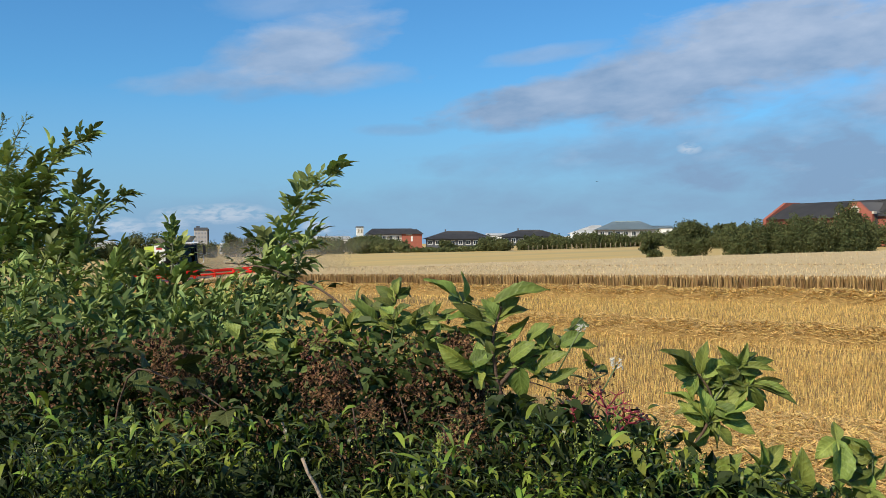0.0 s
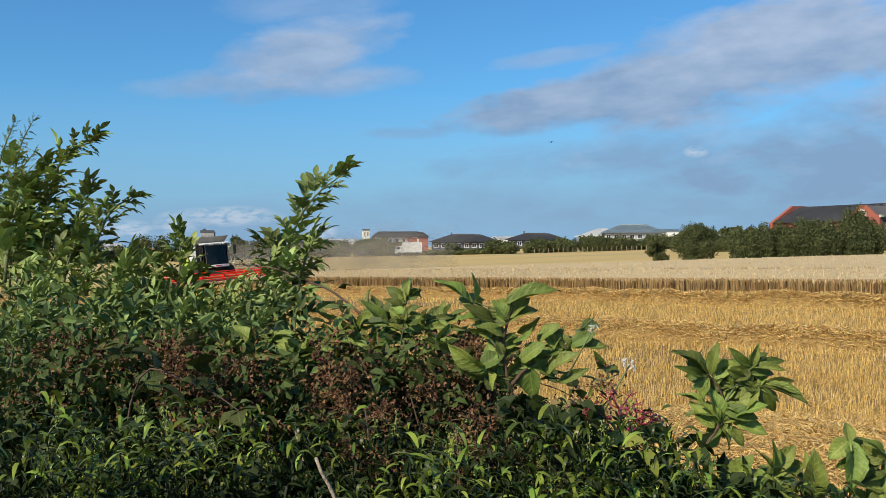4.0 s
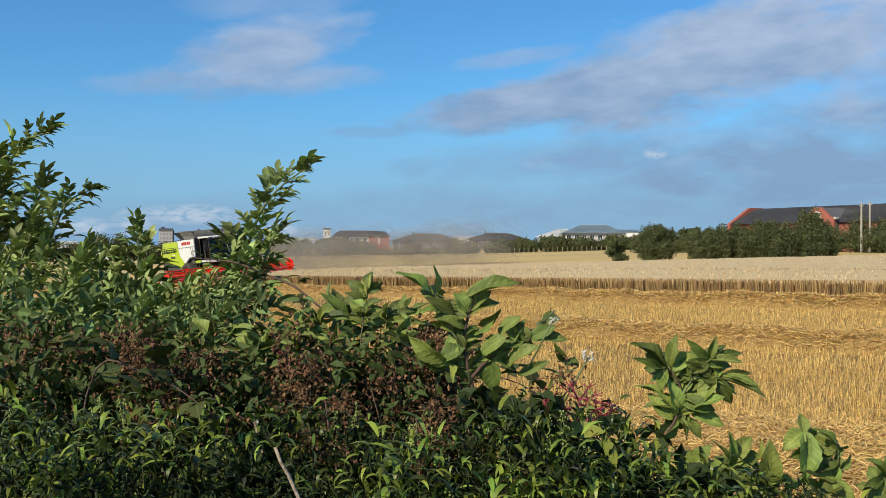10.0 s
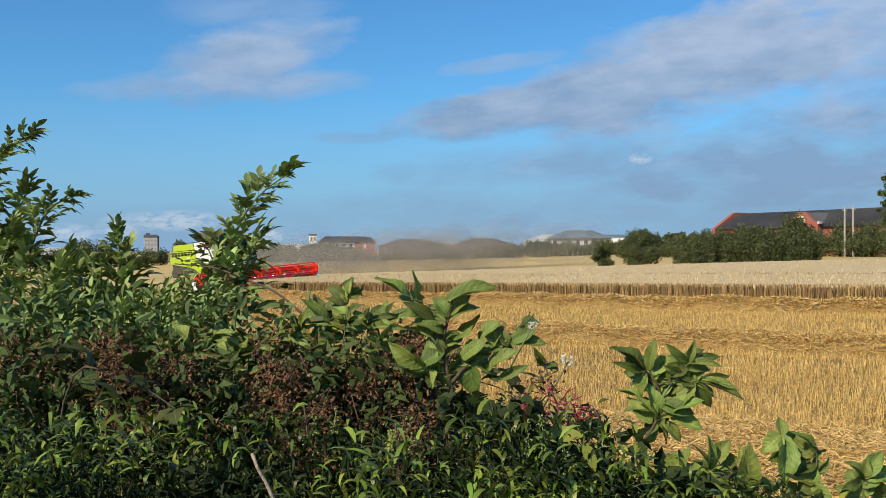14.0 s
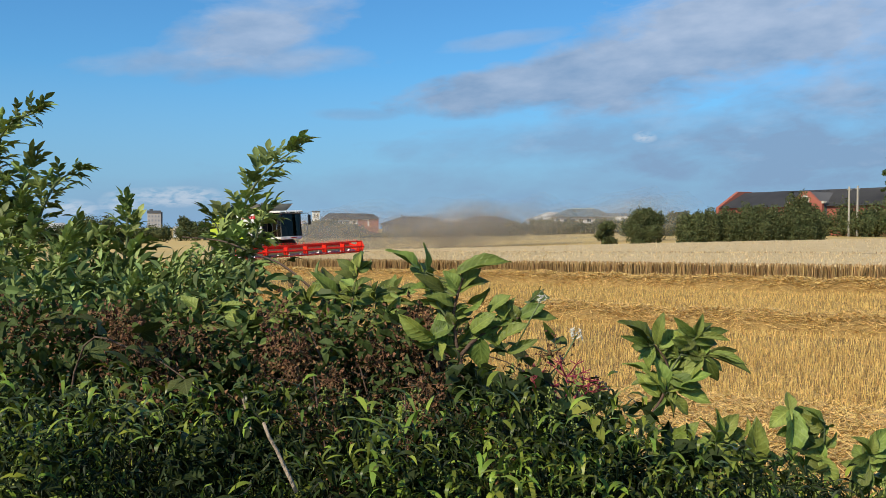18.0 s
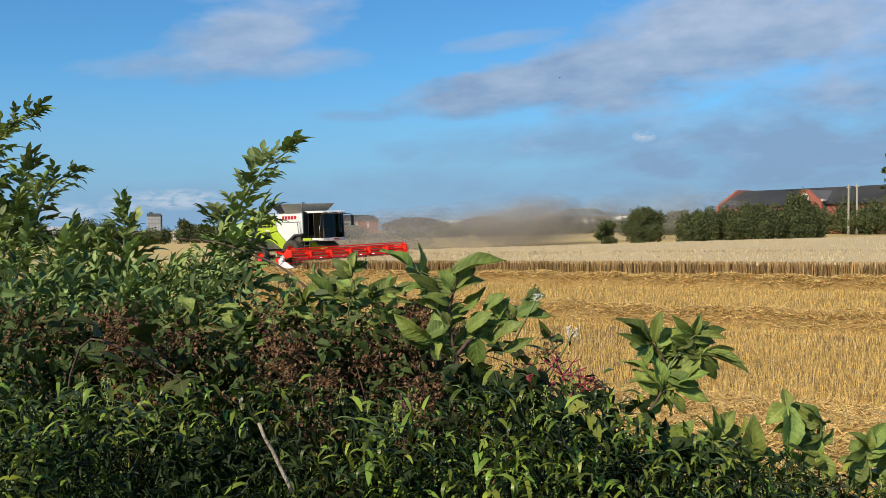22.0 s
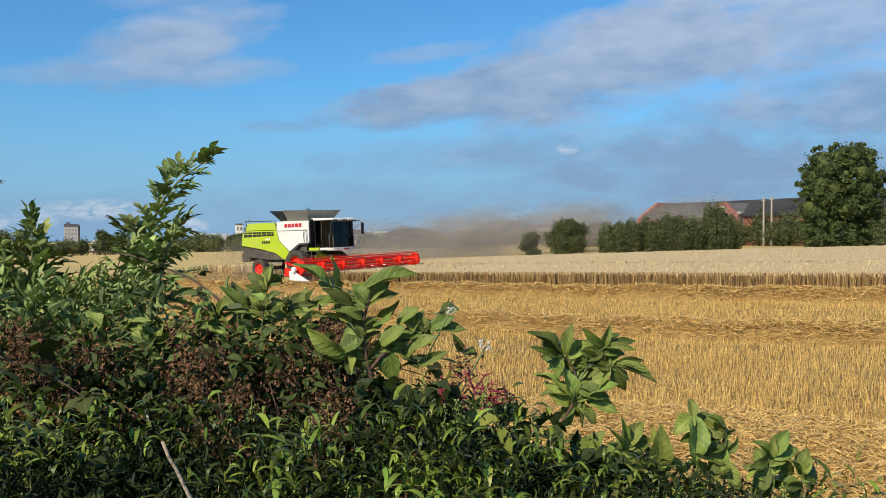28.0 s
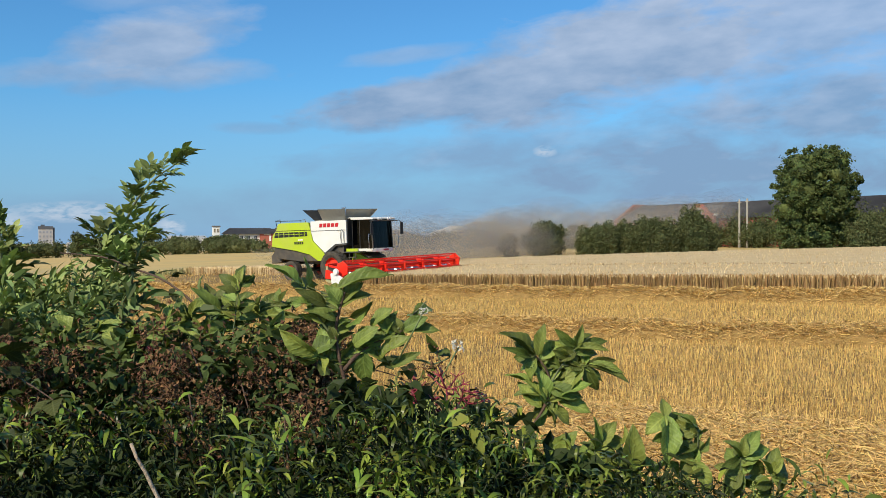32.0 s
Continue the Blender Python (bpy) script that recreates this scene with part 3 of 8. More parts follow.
def build_stubble():
    quads = []
    for n, r0, r1, wide, pitch in ((120000, 7.5, 24, 0.0066, 0.15), (150000, 24, 44, 0.011, 0.15), (90000, 44, 75, 0.018, 0.30)):
        x, y = scatter(n, r0, r1, -30, 38)
        x, y = snap_rows(x, y, pitch)
        ok = (across_np(x, y) < EDGE) & (y > 6.4)
        x, y = x[ok], y[ok]
        k = len(x)
        quads.append(blades(x, y, land_np(x, y) - 0.02, rng.uniform(0.10, 0.19, k), np.full(k, wide) * rng.uniform(0.7, 1.5, k), np.abs(rng.normal(0, 0.22, k))))
    ob = part_of("wheat_stubble", fast_mesh("wheat_stubble", np.concatenate(quads), 4), M["stubble"])
    tagged(ob, "short golden stubble stalks in drilled rows", "stubble", kind="stuff")
    # cut strip behind the harvester, further off
    x, y = scatter(30000, 55, 110, -24, 8)
    ok = (across_np(x, y) < EDGE + CUT) & (across_np(x, y) > EDGE - 4)
    x, y = x[ok], y[ok]
    k = len(x)
    ob = part_of("cut_strip_stubble", fast_mesh("cut_strip_stubble", blades(x, y, land_np(x, y) - 0.02, rng.uniform(0.1, 0.2, k), np.full(k, 0.022), np.abs(rng.normal(0, 0.2, k))), 4), M["stubble"])
    tagged(ob, "fresh pale stubble left on the cut strip", "stubble", kind="stuff")


def lying(x, y, z, length, width, tilt):
    n = len(x)
    az = rng.uniform(0, math.tau, n)
    way = np.stack([np.cos(az) * np.cos(tilt), np.sin(az) * np.cos(tilt), np.sin(tilt)], 1) * (length / 2)[:, None]
    roll = rng.uniform(-0.9, 0.9, n)
    side = np.stack([-np.sin(az) * np.cos(roll), np.cos(az) * np.cos(roll), np.sin(roll)], 1) * (width / 2)[:, None]
    c = np.stack([x, y, z], 1)
    return np.stack([c - way - side, c + way - side, c + way + side, c - way + side], 1)


def swath_height(d, along, half, high):
    t = np.clip(1 - (d / half) ** 2, 0, 1)
    wave = 0.88 + 0.12 * np.sin(along * 1.9 + 1.3 * np.sin(along * 0.53)) * np.sin(along * 0.77 + 0.6)
    return high * np.sqrt(t) * wave


def build_straw():
    x, y = scatter(22000, 7.5, 42, -30, 38)
    ok = (across_np(x, y) < EDGE) & (y > 6.6)
    x, y = x[ok], y[ok]
    k = len(x)
    ob = part_of("loose_straw", fast_mesh("loose_straw", lying(x, y, land_np(x, y) + rng.uniform(0.02, 0.07, k), rng.uniform(0.12, 0.4, k), rng.uniform(0.005, 0.010, k), rng.normal(0, 0.12, k)), 4), M["straw"])
    tagged(ob, "loose straw scattered over the stubble", "straw", kind="stuff")
    for (centre, half, high), n, near, wide in zip(SWATHS, (120000, 130000, 110000), (-82, -57, -32), (0.016, 0.013, 0.0095)):
        far_end = -near
        step_a, step_d = 0.3, half / 6
        cols = [k * step_d for k in range(-7, 8)]
        rows = int((far_end + 72) / step_a)
        verts, faces = [], []
        for j in range(rows):
            a = -70 + j * step_a
            for d in cols:
                h = float(swath_height(np.array(d), np.array(a), half, high)) + 0.28 * high * noise.noise((a * 1.7, d * 2.4, centre))
                wob = 0.25 * math.sin(a * 0.31 + centre)
                verts.append(at_row(a, centre + d + wob, h - 0.03 if abs(d) <= half else -0.08))
        w = len(cols)
        for j in range(rows - 1):
            for i in range(w - 1):
                faces.append((j * w + i, j * w + i + 1, (j + 1) * w + i + 1, (j + 1) * w + i))
        swath = empty("straw_swath")
        tagged(swath, "long low windrow of threshed golden straw lying on stubble", "straw windrow", group="straw windrows")
        bed = part_of("straw_bed", raw("straw_bed", verts, faces, True), M["straw_bed"], swath)
        a = -4 + 90 * rng.uniform(0, 1, n) ** 1.7 if centre > 15 else rng.uniform(-16, 9, n)
        d = np.clip(rng.normal(0, half * 0.62, n), -half * 1.6, half * 1.6)
        d2 = d + 0.25 * np.sin(a * 0.31 + centre)
        x, y = a * ROW.x + (centre + d2) * ACROSS.x, a * ROW.y + (centre + d2) * ACROSS.y
        ok = (y > 6.8) & (np.abs(np.degrees(np.arctan2(x, y))) < 42)
        a, d, x, y = a[ok], d[ok], x[ok], y[ok]
        k = len(x)
        z = land_np(x, y) + swath_height(d, a, half, high) * rng.uniform(0.75, 1.25, k) + 0.03
        ob = part_of("straw_litter", fast_mesh("straw_litter", lying(x, y, z, rng.uniform(0.10, 0.26, k) if centre > 15 else rng.uniform(0.12, 0.36, k), wide * rng.uniform(0.6, 1.3, k), rng.normal(0, 0.3, k)), 4), M["straw"], swath)
        tagged(ob, kind="stuff")


def wheat_block(name, a0, a1, d0, d1, stalks, ears, origin):
    """A block of standing wheat: canopy over a dark inside, stalks along the open edge, ears on top; meshes relative to origin."""
    verts, faces = [], []
    na, nd = max(2, int((a1 - a0) / 0.8) + 1), max(2, int((d1 - d0) / 0.8) + 1)
    for j in range(na):
        a = a0 + (a1 - a0) * j / (na - 1)
        for i in range(nd):
            d = d0 + 0.35 + (d1 - d0 - 0.35) * i / (nd - 1)
            p = ROW * a + ACROSS * d
            verts.append(lay(p, 0.62 + 0.05 * noise.noise((a * 0.9, d * 0.9, 1))) - origin)
    for j in range(na - 1):
        for i in range(nd - 1):
            faces.append((j * nd + i, j * nd + i + 1, (j + 1) * nd + i + 1, (j + 1) * nd + i))
    # skirt down to the soil round the block
    rim = [j * nd for j in range(na)] + [(na - 1) * nd + i for i in range(1, nd)] + [j * nd + nd - 1 for j in range(na - 2, -1, -1)] + [i for i in range(nd - 2, 0, -1)]
    base = len(verts)
    for v in rim:
        verts.append(Vector(verts[v]) - Vector((0, 0, 0.72)))
    for i in range(len(rim)):
        k = (i + 1) % len(rim)
        faces.append((rim[i], rim[k], base + k, base + i))
    canopy = raw(name, verts, faces, True)
    k = stalks
    a, d = rng.uniform(a0, a1, k), d0 + np.abs(rng.normal(0, 0.35, k))
    a = a + 0.05 * np.sin(a * 22.0)
    x, y = a * ROW.x + d * ACROSS.x, a * ROW.y + d * ACROSS.y
    high = rng.uniform(0.52, 0.75, k)
    quads = [blades(x, y, land_np(x, y) - 0.02, high, rng.uniform(0.012, 0.035, k), np.abs(rng.normal(0, 0.10, k)))]
    a, d = rng.uniform(a0, a1, ears), rng.uniform(d0, d1, ears)
    x, y = a * ROW.x + d * ACROSS.x, a * ROW.y + d * ACROSS.y
    quads.append(blades(x, y, land_np(x, y) + 0.58, rng.uniform(0.07, 0.16, ears), rng.uniform(0.02, 0.045, ears), np.abs(rng.normal(0, 0.4, ears))))
    return canopy, fast_mesh(name + "_stalks", quads[0] - np.array(origin), 4), fast_mesh(name + "_ears", quads[1] - np.array(origin), 4)


def build_wheat():
    o = Vector((0, 0, 0))
    far = wheat_block("standing_wheat", -95, 78, EDGE + CUT, EDGE + CUT + 50, 9000, 36000, o)
    # trimmed at the far boundary: only the part inside the field is kept
    for me, name in zip(far, ("canopy", "stalks", "ears")):
        bm = bmesh.new()
        bm.from_mesh(me)
        doomed = [f for f in bm.faces if beyond(f.calc_center_median().y, f.calc_center_median().x) > 0 or f.calc_center_median().x < -50]
        bmesh.ops.delete(bm, geom=doomed, context="FACES")
        bm.to_mesh(me)
        bm.free()
    crop = empty("standing_wheat")
    tagged(crop, "dense pale standing wheat awaiting harvest", "wheat crop", kind="stuff")
    part_of("wheat_canopy", far[0], M["wheat_top"], crop)
    part_of("wheat_edge", far[1], M["wheat"], crop)
    part_of("ear_fringe", far[2], M["wheat_ear"], crop)
    canopy, stalks, ears = wheat_block("edge_wheat", -76, FRONT_LAST, EDGE, EDGE + CUT + 0.6, 42000, 16000, o)
    edge = empty("uncut_wheat_strip")
    tagged(edge, "strip of standing wheat with a clean cut edge of upright stalks", "wheat crop", kind="stuff")
    part_of("wheat_canopy", canopy, M["wheat_top"], edge)
    part_of("wheat_edge", stalks, M["wheat"], edge)
    part_of("ear_fringe", ears, M["wheat_ear"], edge)
    # the stretch that is cut in these seconds, in bouts of a metre
    a = FRONT_LAST
    while a < FRONT_FIRST:
        c = lay(ROW * (a + 0.5) + ACROSS * (EDGE + CUT / 2))
        canopy, stalks, ears = wheat_block("bout_wheat", a, a + 1.0, EDGE, EDGE + CUT + 0.6, 420, 190, c)
        bout = empty("wheat_bout", Matrix.Translation(c))
        tagged(bout, "short bout of standing wheat before the cutter bar", "wheat crop", group="wheat bouts")
        part_of("wheat_canopy", canopy, M["wheat_top"], bout)
        tagged(part_of("wheat_edge", stalks, M["wheat"], bout), kind="stuff")
        tagged(part_of("ear_fringe", ears, M["wheat_ear"], bout), kind="stuff")
        BOUTS.append((a + 0.9, bout))
        a += 1.0


FRONT_FIRST, FRONT_LAST = 76.0, 37.0     # the cutter bar's place along the rows, first and last
BOUTS = []

# ---- hedges, trees, buildings beyond the field ----
def bear(b, r, h=0.0):
    """A spot at bearing b degrees and r paces of 1.25 m from the bank, h above the land."""
    r = 1.25 * r
    x, y = r * math.sin(radians(b)), r * math.cos(radians(b))
    return Vector((x, y, land(x, y) + h))


def leaf_cloud(lobes, count, size, seed):
    """Corners of many small leaves over the shells of lobes (centre, radii)."""
    g = np.random.default_rng(seed)
    weight = np.array([l[1][0] * l[1][2] for l in lobes])
    pick = g.choice(len(lobes), count, p=weight / weight.sum())
    c = np.array([l[0] for l in lobes])[pick]
    r = np.array([l[1] for l in lobes])[pick]
    d = g.normal(size=(count, 3))
    d /= np.linalg.norm(d, axis=1)[:, None]
    p = c + d * r * g.uniform(0.55, 1.12, count)[:, None] * (1 + 0.18 * np.sin(d[:, :1] * 9 + pick[:, None]))
    u = g.normal(size=(count, 3))
    u /= np.linalg.norm(u, axis=1)[:, None]
    v = np.cross(u, g.normal(size=(count, 3)))
    v /= np.linalg.norm(v, axis=1)[:, None]
    s = size * g.uniform(0.6, 1.4, count)[:, None]
    return np.stack([p - u * s, p + v * s * 0.5, p + u * s, p - v * s * 0.5], 1)


def dark_core(lobes, shrink=0.72):
    bm = bmesh.new()
    for c, r in lobes:
        bmesh.ops.create_icosphere(bm, subdivisions=2, radius=1.0, matrix=Matrix.Translation(c) @ Matrix.Diagonal((r[0] * shrink, r[1] * shrink, r[2] * shrink, 1)))
    for v in bm.verts:
        v.co += noise.noise_vector(v.co * 0.9) * 0.35
    return bm


def tree(name, spot, high, wide, lobes_n, leaves, size, seed, label, trunk=0.25, low=0.25, mat="tree_leaf", square=0.0, clumps=0, lean=(0, 0)):
    """A tapered trunk, limbs, and a crown of many small leaves in uneven clumps."""
    g = random.Random(seed)
    root = empty(name, Matrix.Translation(spot))
    tagged(root, label, "tree" if high > 3.5 else "bush")
    bm = bmesh.new()
    tube(bm, [(0, 0, -0.3), (0.05, 0, high * 0.2), (0.02, 0.05, high * 0.45), (0.1, 0, high * 0.7)], [trunk, trunk * 0.8, trunk * 0.55, trunk * 0.2], 8)
    lobes = []
    for k in range(lobes_n):
        t = g.random()
        h = high * (low + (0.95 - low) * t)
        swell = math.sin(math.pi * min(1, max(0.05, (h / high - low * 0.5) / (1.05 - low * 0.5)))) ** (0.55 - square * 0.35)
        a = g.uniform(0, math.tau)
        d = wide * 0.5 * swell * math.sqrt(g.uniform(0.15, 1)) * 0.82
        s = wide * g.uniform(0.13, 0.22)
        k_lean = wide * (h / high - 0.4)
        lobes.append(((d * math.cos(a) + lean[0] * k_lean, d * math.sin(a) + lean[1] * k_lean, min(h, high - s * 0.7)), (s, s, s * g.uniform(0.7, 1.0))))
        if k % 3 == 0:
            tube(bm, [(0.05, 0, h * 0.45), (d * 0.4 * math.cos(a), d * 0.4 * math.sin(a), h * 0.75), (d * 0.85 * math.cos(a), d * 0.85 * math.sin(a), h)], [trunk * 0.35, trunk * 0.2, trunk * 0.06], 5)
    part("trunk", bm, M["bark"], root)
    crown = part("crown", dark_core(lobes, 0.5), M[mat], root)
    corners = leaf_cloud(lobes, leaves if not clumps else leaves // 4, size, seed)
    if clumps:
        tufts = []
        for k in range(clumps):
            c, r = g.choice(lobes)
            d = Vector((g.gauss(0, 1), g.gauss(0, 1), g.gauss(0.2, 1))).normalized()
            s = g.uniform(0.16, 0.36)
            tufts.append(((c[0] + d.x * r[0] * 1.05, c[1] + d.y * r[1] * 1.05, max(0.3, c[2] + d.z * r[2] * 1.05)), (s, s, s * 0.7)))
        corners = np.concatenate([corners, leaf_cloud(tufts, leaves, size, seed + 1)])
    leafy = part_of("leaves", fast_mesh("leaves", corners, 4), M[mat], crown)
    tagged(leafy, kind="stuff")
    return root


def hedge_run(name, pts, high, deep, leaves, size, seed, label):
    """A hedge along points (bearing, range): overlapping leafy lobes."""
    g = random.Random(seed)
    lobes = []
    for (b0, r0, h0), (b1, r1, h1) in zip(pts, pts[1:]):
        a, b = bear(b0, r0), bear(b1, r1)
        n = max(2, int((b - a).length / (deep * 0.55)))
        for k in range(n):
            t = (k + g.random() * 0.6) / n
            p = a.lerp(b, t)
            h = (h0 + (h1 - h0) * t) * g.uniform(0.72, 1.05)
            s = deep * g.uniform(0.45, 0.75)
            lobes.append(((p.x + g.uniform(-.3, .3) * deep, p.y + g.uniform(-.3, .3) * deep, land(p.x, p.y) + h * 0.48), (s, s, h * 0.56)))
    run = empty(name)
    tagged(run, label, "hedge", kind="stuff")
    part("hedge_body", dark_core(lobes, 0.66), M["hedge"], run)
    part_of("leaves", fast_mesh("leaves", leaf_cloud(lobes, leaves, size, seed), 4), M["hedge"], run)
    return run


def frame_of(b, r, turn):
    """A building's own axes: x along its front, y away; turned by degrees from facing the bank."""
    p = bear(b, r)
    return Matrix.Translation(p) @ Matrix.Rotation(radians(-b + turn), 4, "Z")


def hip_roof(bm, x0, x1, y0, y1, z, top, hip=0.0, over=0.5):
    """A hipped or gabled roof over a rectangle."""
    x0, x1, y0, y1 = x0 - over, x1 + over, y0 - over, y1 + over
    ym = (y0 + y1) / 2
    e = [bm.verts.new(p) for p in ((x0, y0, z), (x1, y0, z), (x1, y1, z), (x0, y1, z))]
    r = [bm.verts.new((x0 + hip, ym, top)), bm.verts.new((x1 - hip, ym, top))]
    bm.faces.new((e[0], e[1], r[1], r[0]))
    bm.faces.new((e[2], e[3], r[0], r[1]))
    bm.faces.new((e[1], e[2], r[1]))
    bm.faces.new((e[3], e[0], r[0]))
    bm.faces.new(e[::-1])
    bmesh.ops.solidify(bm, geom=bm.faces[:], thickness=0.12)
    return bm


def window_on(wall, c, w, h, mat="render_white"):
    frame_mesh = bmesh.new()
    t = 0.12
    for dx, dz, sx, sz in ((0, h / 2, w + t, t), (0, -h / 2, w + t, t), (-w / 2, 0, t, h - t), (w / 2, 0, t, h - t), (0, 0, t * 0.6, h - t)):
        box(frame_mesh, (c[0] + dx, c[1] - 0.05, c[2] + dz), (sx, 0.12, sz))
    win = part("window", frame_mesh, M[mat], wall)
    part("pane", boxed((c[0], c[1] - 0.012, c[2]), (w - t, 0.02, h - t)), M["window"], win)


def rise(b, r, el):
    """Height above the land, at bearing b and range r, of what shows at elevation el from the bank."""
    p = bear(b, r)
    return 3.31 + 1.25 * r * math.tan(radians(el)) - p.z


def wide(b0, b1, r):
    return 1.25 * r * radians(b1 - b0)


def build_far():
    # the hedges that close the field
    hedge_run("boundary_hedge", ((-40, 190, 4.0), (-27, 195, 4.2), (-12, 195, 4.1), (-7.4, 190, 4.0), (-2.2, 165, 3.2)), 4, 3.6, 70000, 0.2, 3, "long dark distant hedgerow along the far field")
    hedge_run("boundary_hedge", ((-2.2, 165, 1.0), (0.6, 150, 0.9), (2.2, 145, 1.2)), 1.2, 1.4, 8000, 0.15, 31, "low gap in the distant hedgerow by the road")
    hedge_run("boundary_hedge", ((2.2, 146, 2.5), (3.85, 140, 2.5), (9, 136, 2.5), (12.5, 136, 2.4), (17, 136, 2.5)), 3.4, 3.2, 50000, 0.16, 32, "long dark distant hedgerow along the far field")
    hedge_run("field_corner_hedge", ((16.5, 72, 2.6), (17.5, 71.5, 3.8), (20.0, 71, 4.2), (22.0, 70.5, 4.1), (22.8, 70.5, 3.7), (24.1, 70.5, 3.2)), 3.8, 2.5, 95000, 0.095, 5, "thick dark green hedge at the edge of the wheat")
    hedge_run("roadside_hedge", ((13.0, 112, 2.2), (18, 104, 2.4), (23, 97, 2.8), (24.5, 95, 3.6), (28, 90, 4.0), (40, 85, 4.2)), 2.8, 2.8, 70000, 0.12, 8, "dark hedge along the road below the brick range")
    hedge_run("corner_thicket", ((30.6, 71, 2.9), (33, 70, 3.0), (40, 69, 3.0)), 3, 2.8, 30000, 0.1, 9, "low thicket beside the big tree at the field edge")
    tree("hedge_bush", bear(12.15, 74), rise(12.15, 74, 0.5), 2.4, 14, 9000, 0.075, 21, "small round dark bush at the field edge", 0.07, 0.1, "hedge")
    tree("hedge_bush", bear(14.25, 73), rise(14.25, 73, 1.1), 4.1, 22, 20000, 0.08, 22, "broad dark bush at the field edge", 0.1, 0.08, "hedge")
    tree("field_tree", bear(29.0, 71.5), rise(29.0, 71.5, 5.0), 6.4, 110, 80000, 0.10, 23, "big rounded dark green tree on the field boundary", 0.28, 0.04, square=0.9, clumps=900, lean=(0.12, -0.06))
    for b, r, el, w, s in ((-20.5, 190, 0.7, 6, 1), (-12.2, 196, 0.55, 5, 2), (-11.0, 196, 0.35, 4, 3), (-10.0, 196, 0.45, 5, 4), (-8.9, 194, 0.6, 3.4, 5), (-8.2, 194, 0.5, 3, 14), (-7.0, 190, 0.35, 3.2, 6), (-5.0, 180, 0.4, 4, 15), (-4.1, 178, 0.45, 5, 7), (-3.0, 172, 0.15, 4, 16),
                           (0.3, 158, 0.15, 3, 17), (2.6, 146, 0.05, 3.4, 8), (5.9, 143, 0.0, 3, 9), (9.5, 139, 0.1, 3, 10), (11.6, 138, 0.3, 3, 11), (17.0, 118, 0.95, 4, 18), (16.2, 118, 1.0, 3, 19), (-17, 190, 0.5, 8, 12), (-24, 185, 0.9, 7, 13)):
        tree("hedgerow_tree", bear(b, r), rise(b, r, el), 1.25 * w, 14, 4500, 0.2, 40 + s, "dark distant hedgerow tree", 0.15, 0.12, "hedge")
    # rank grass strip between the wheat and the next field
    (xa, ya), (xb, yb) = FIELD_END
    n = 9000
    t = rng.uniform(0, 1, n)
    x, y = xa + (xb - xa) * t, ya + (yb - ya) * t + rng.normal(1.4, 0.5, n)
    ob = part_of("verge_grass", fast_mesh("verge_grass", blades(x, y, land_np(x, y), rng.uniform(0.15, 0.6, n), rng.uniform(0.04, 0.1, n), np.abs(rng.normal(0, 0.35, n))), 4), M["verge"])
    tagged(ob, "rank dry grass along the field boundary", "grass", kind="stuff")
    # the fence before the far hedge
    one = part("fence_post", boxed((0, 0, 0.35), (0.09, 0.09, 0.8), 0.02), M["post"])
    tagged(one, "weathered wooden fence post at the far field", "fence post", group="fence posts")
    for k in range(26):
        b = 5.0 + 0.28 * k
        m = Matrix.Translation(bear(b, 136 - (b - 5) * 0.6))
        if k == 0:
            one.matrix_world = m
        else:
            copy_thing(one, m)
    brick_range()
    office_row()
    tower_block()
    for b, r, el in ((25.16, 92, 2.37), (25.58, 92, 2.42)):
        h = rise(b, r, el)
        pole = empty("utility_pole", Matrix.Translation(bear(b, r)))
        tagged(pole, "weathered wooden utility pole by the road", "utility pole", group="utility poles")
        part("shaft", rod(bmesh.new(), (0, 0, 0), (0, 0, h), 0.13, 0.10, 8), M["pole"], pole)
        part("crossarm", boxed((0, 0, h - 0.35), (0.5, 0.1, 0.1), 0.01), M["pole"], pole)


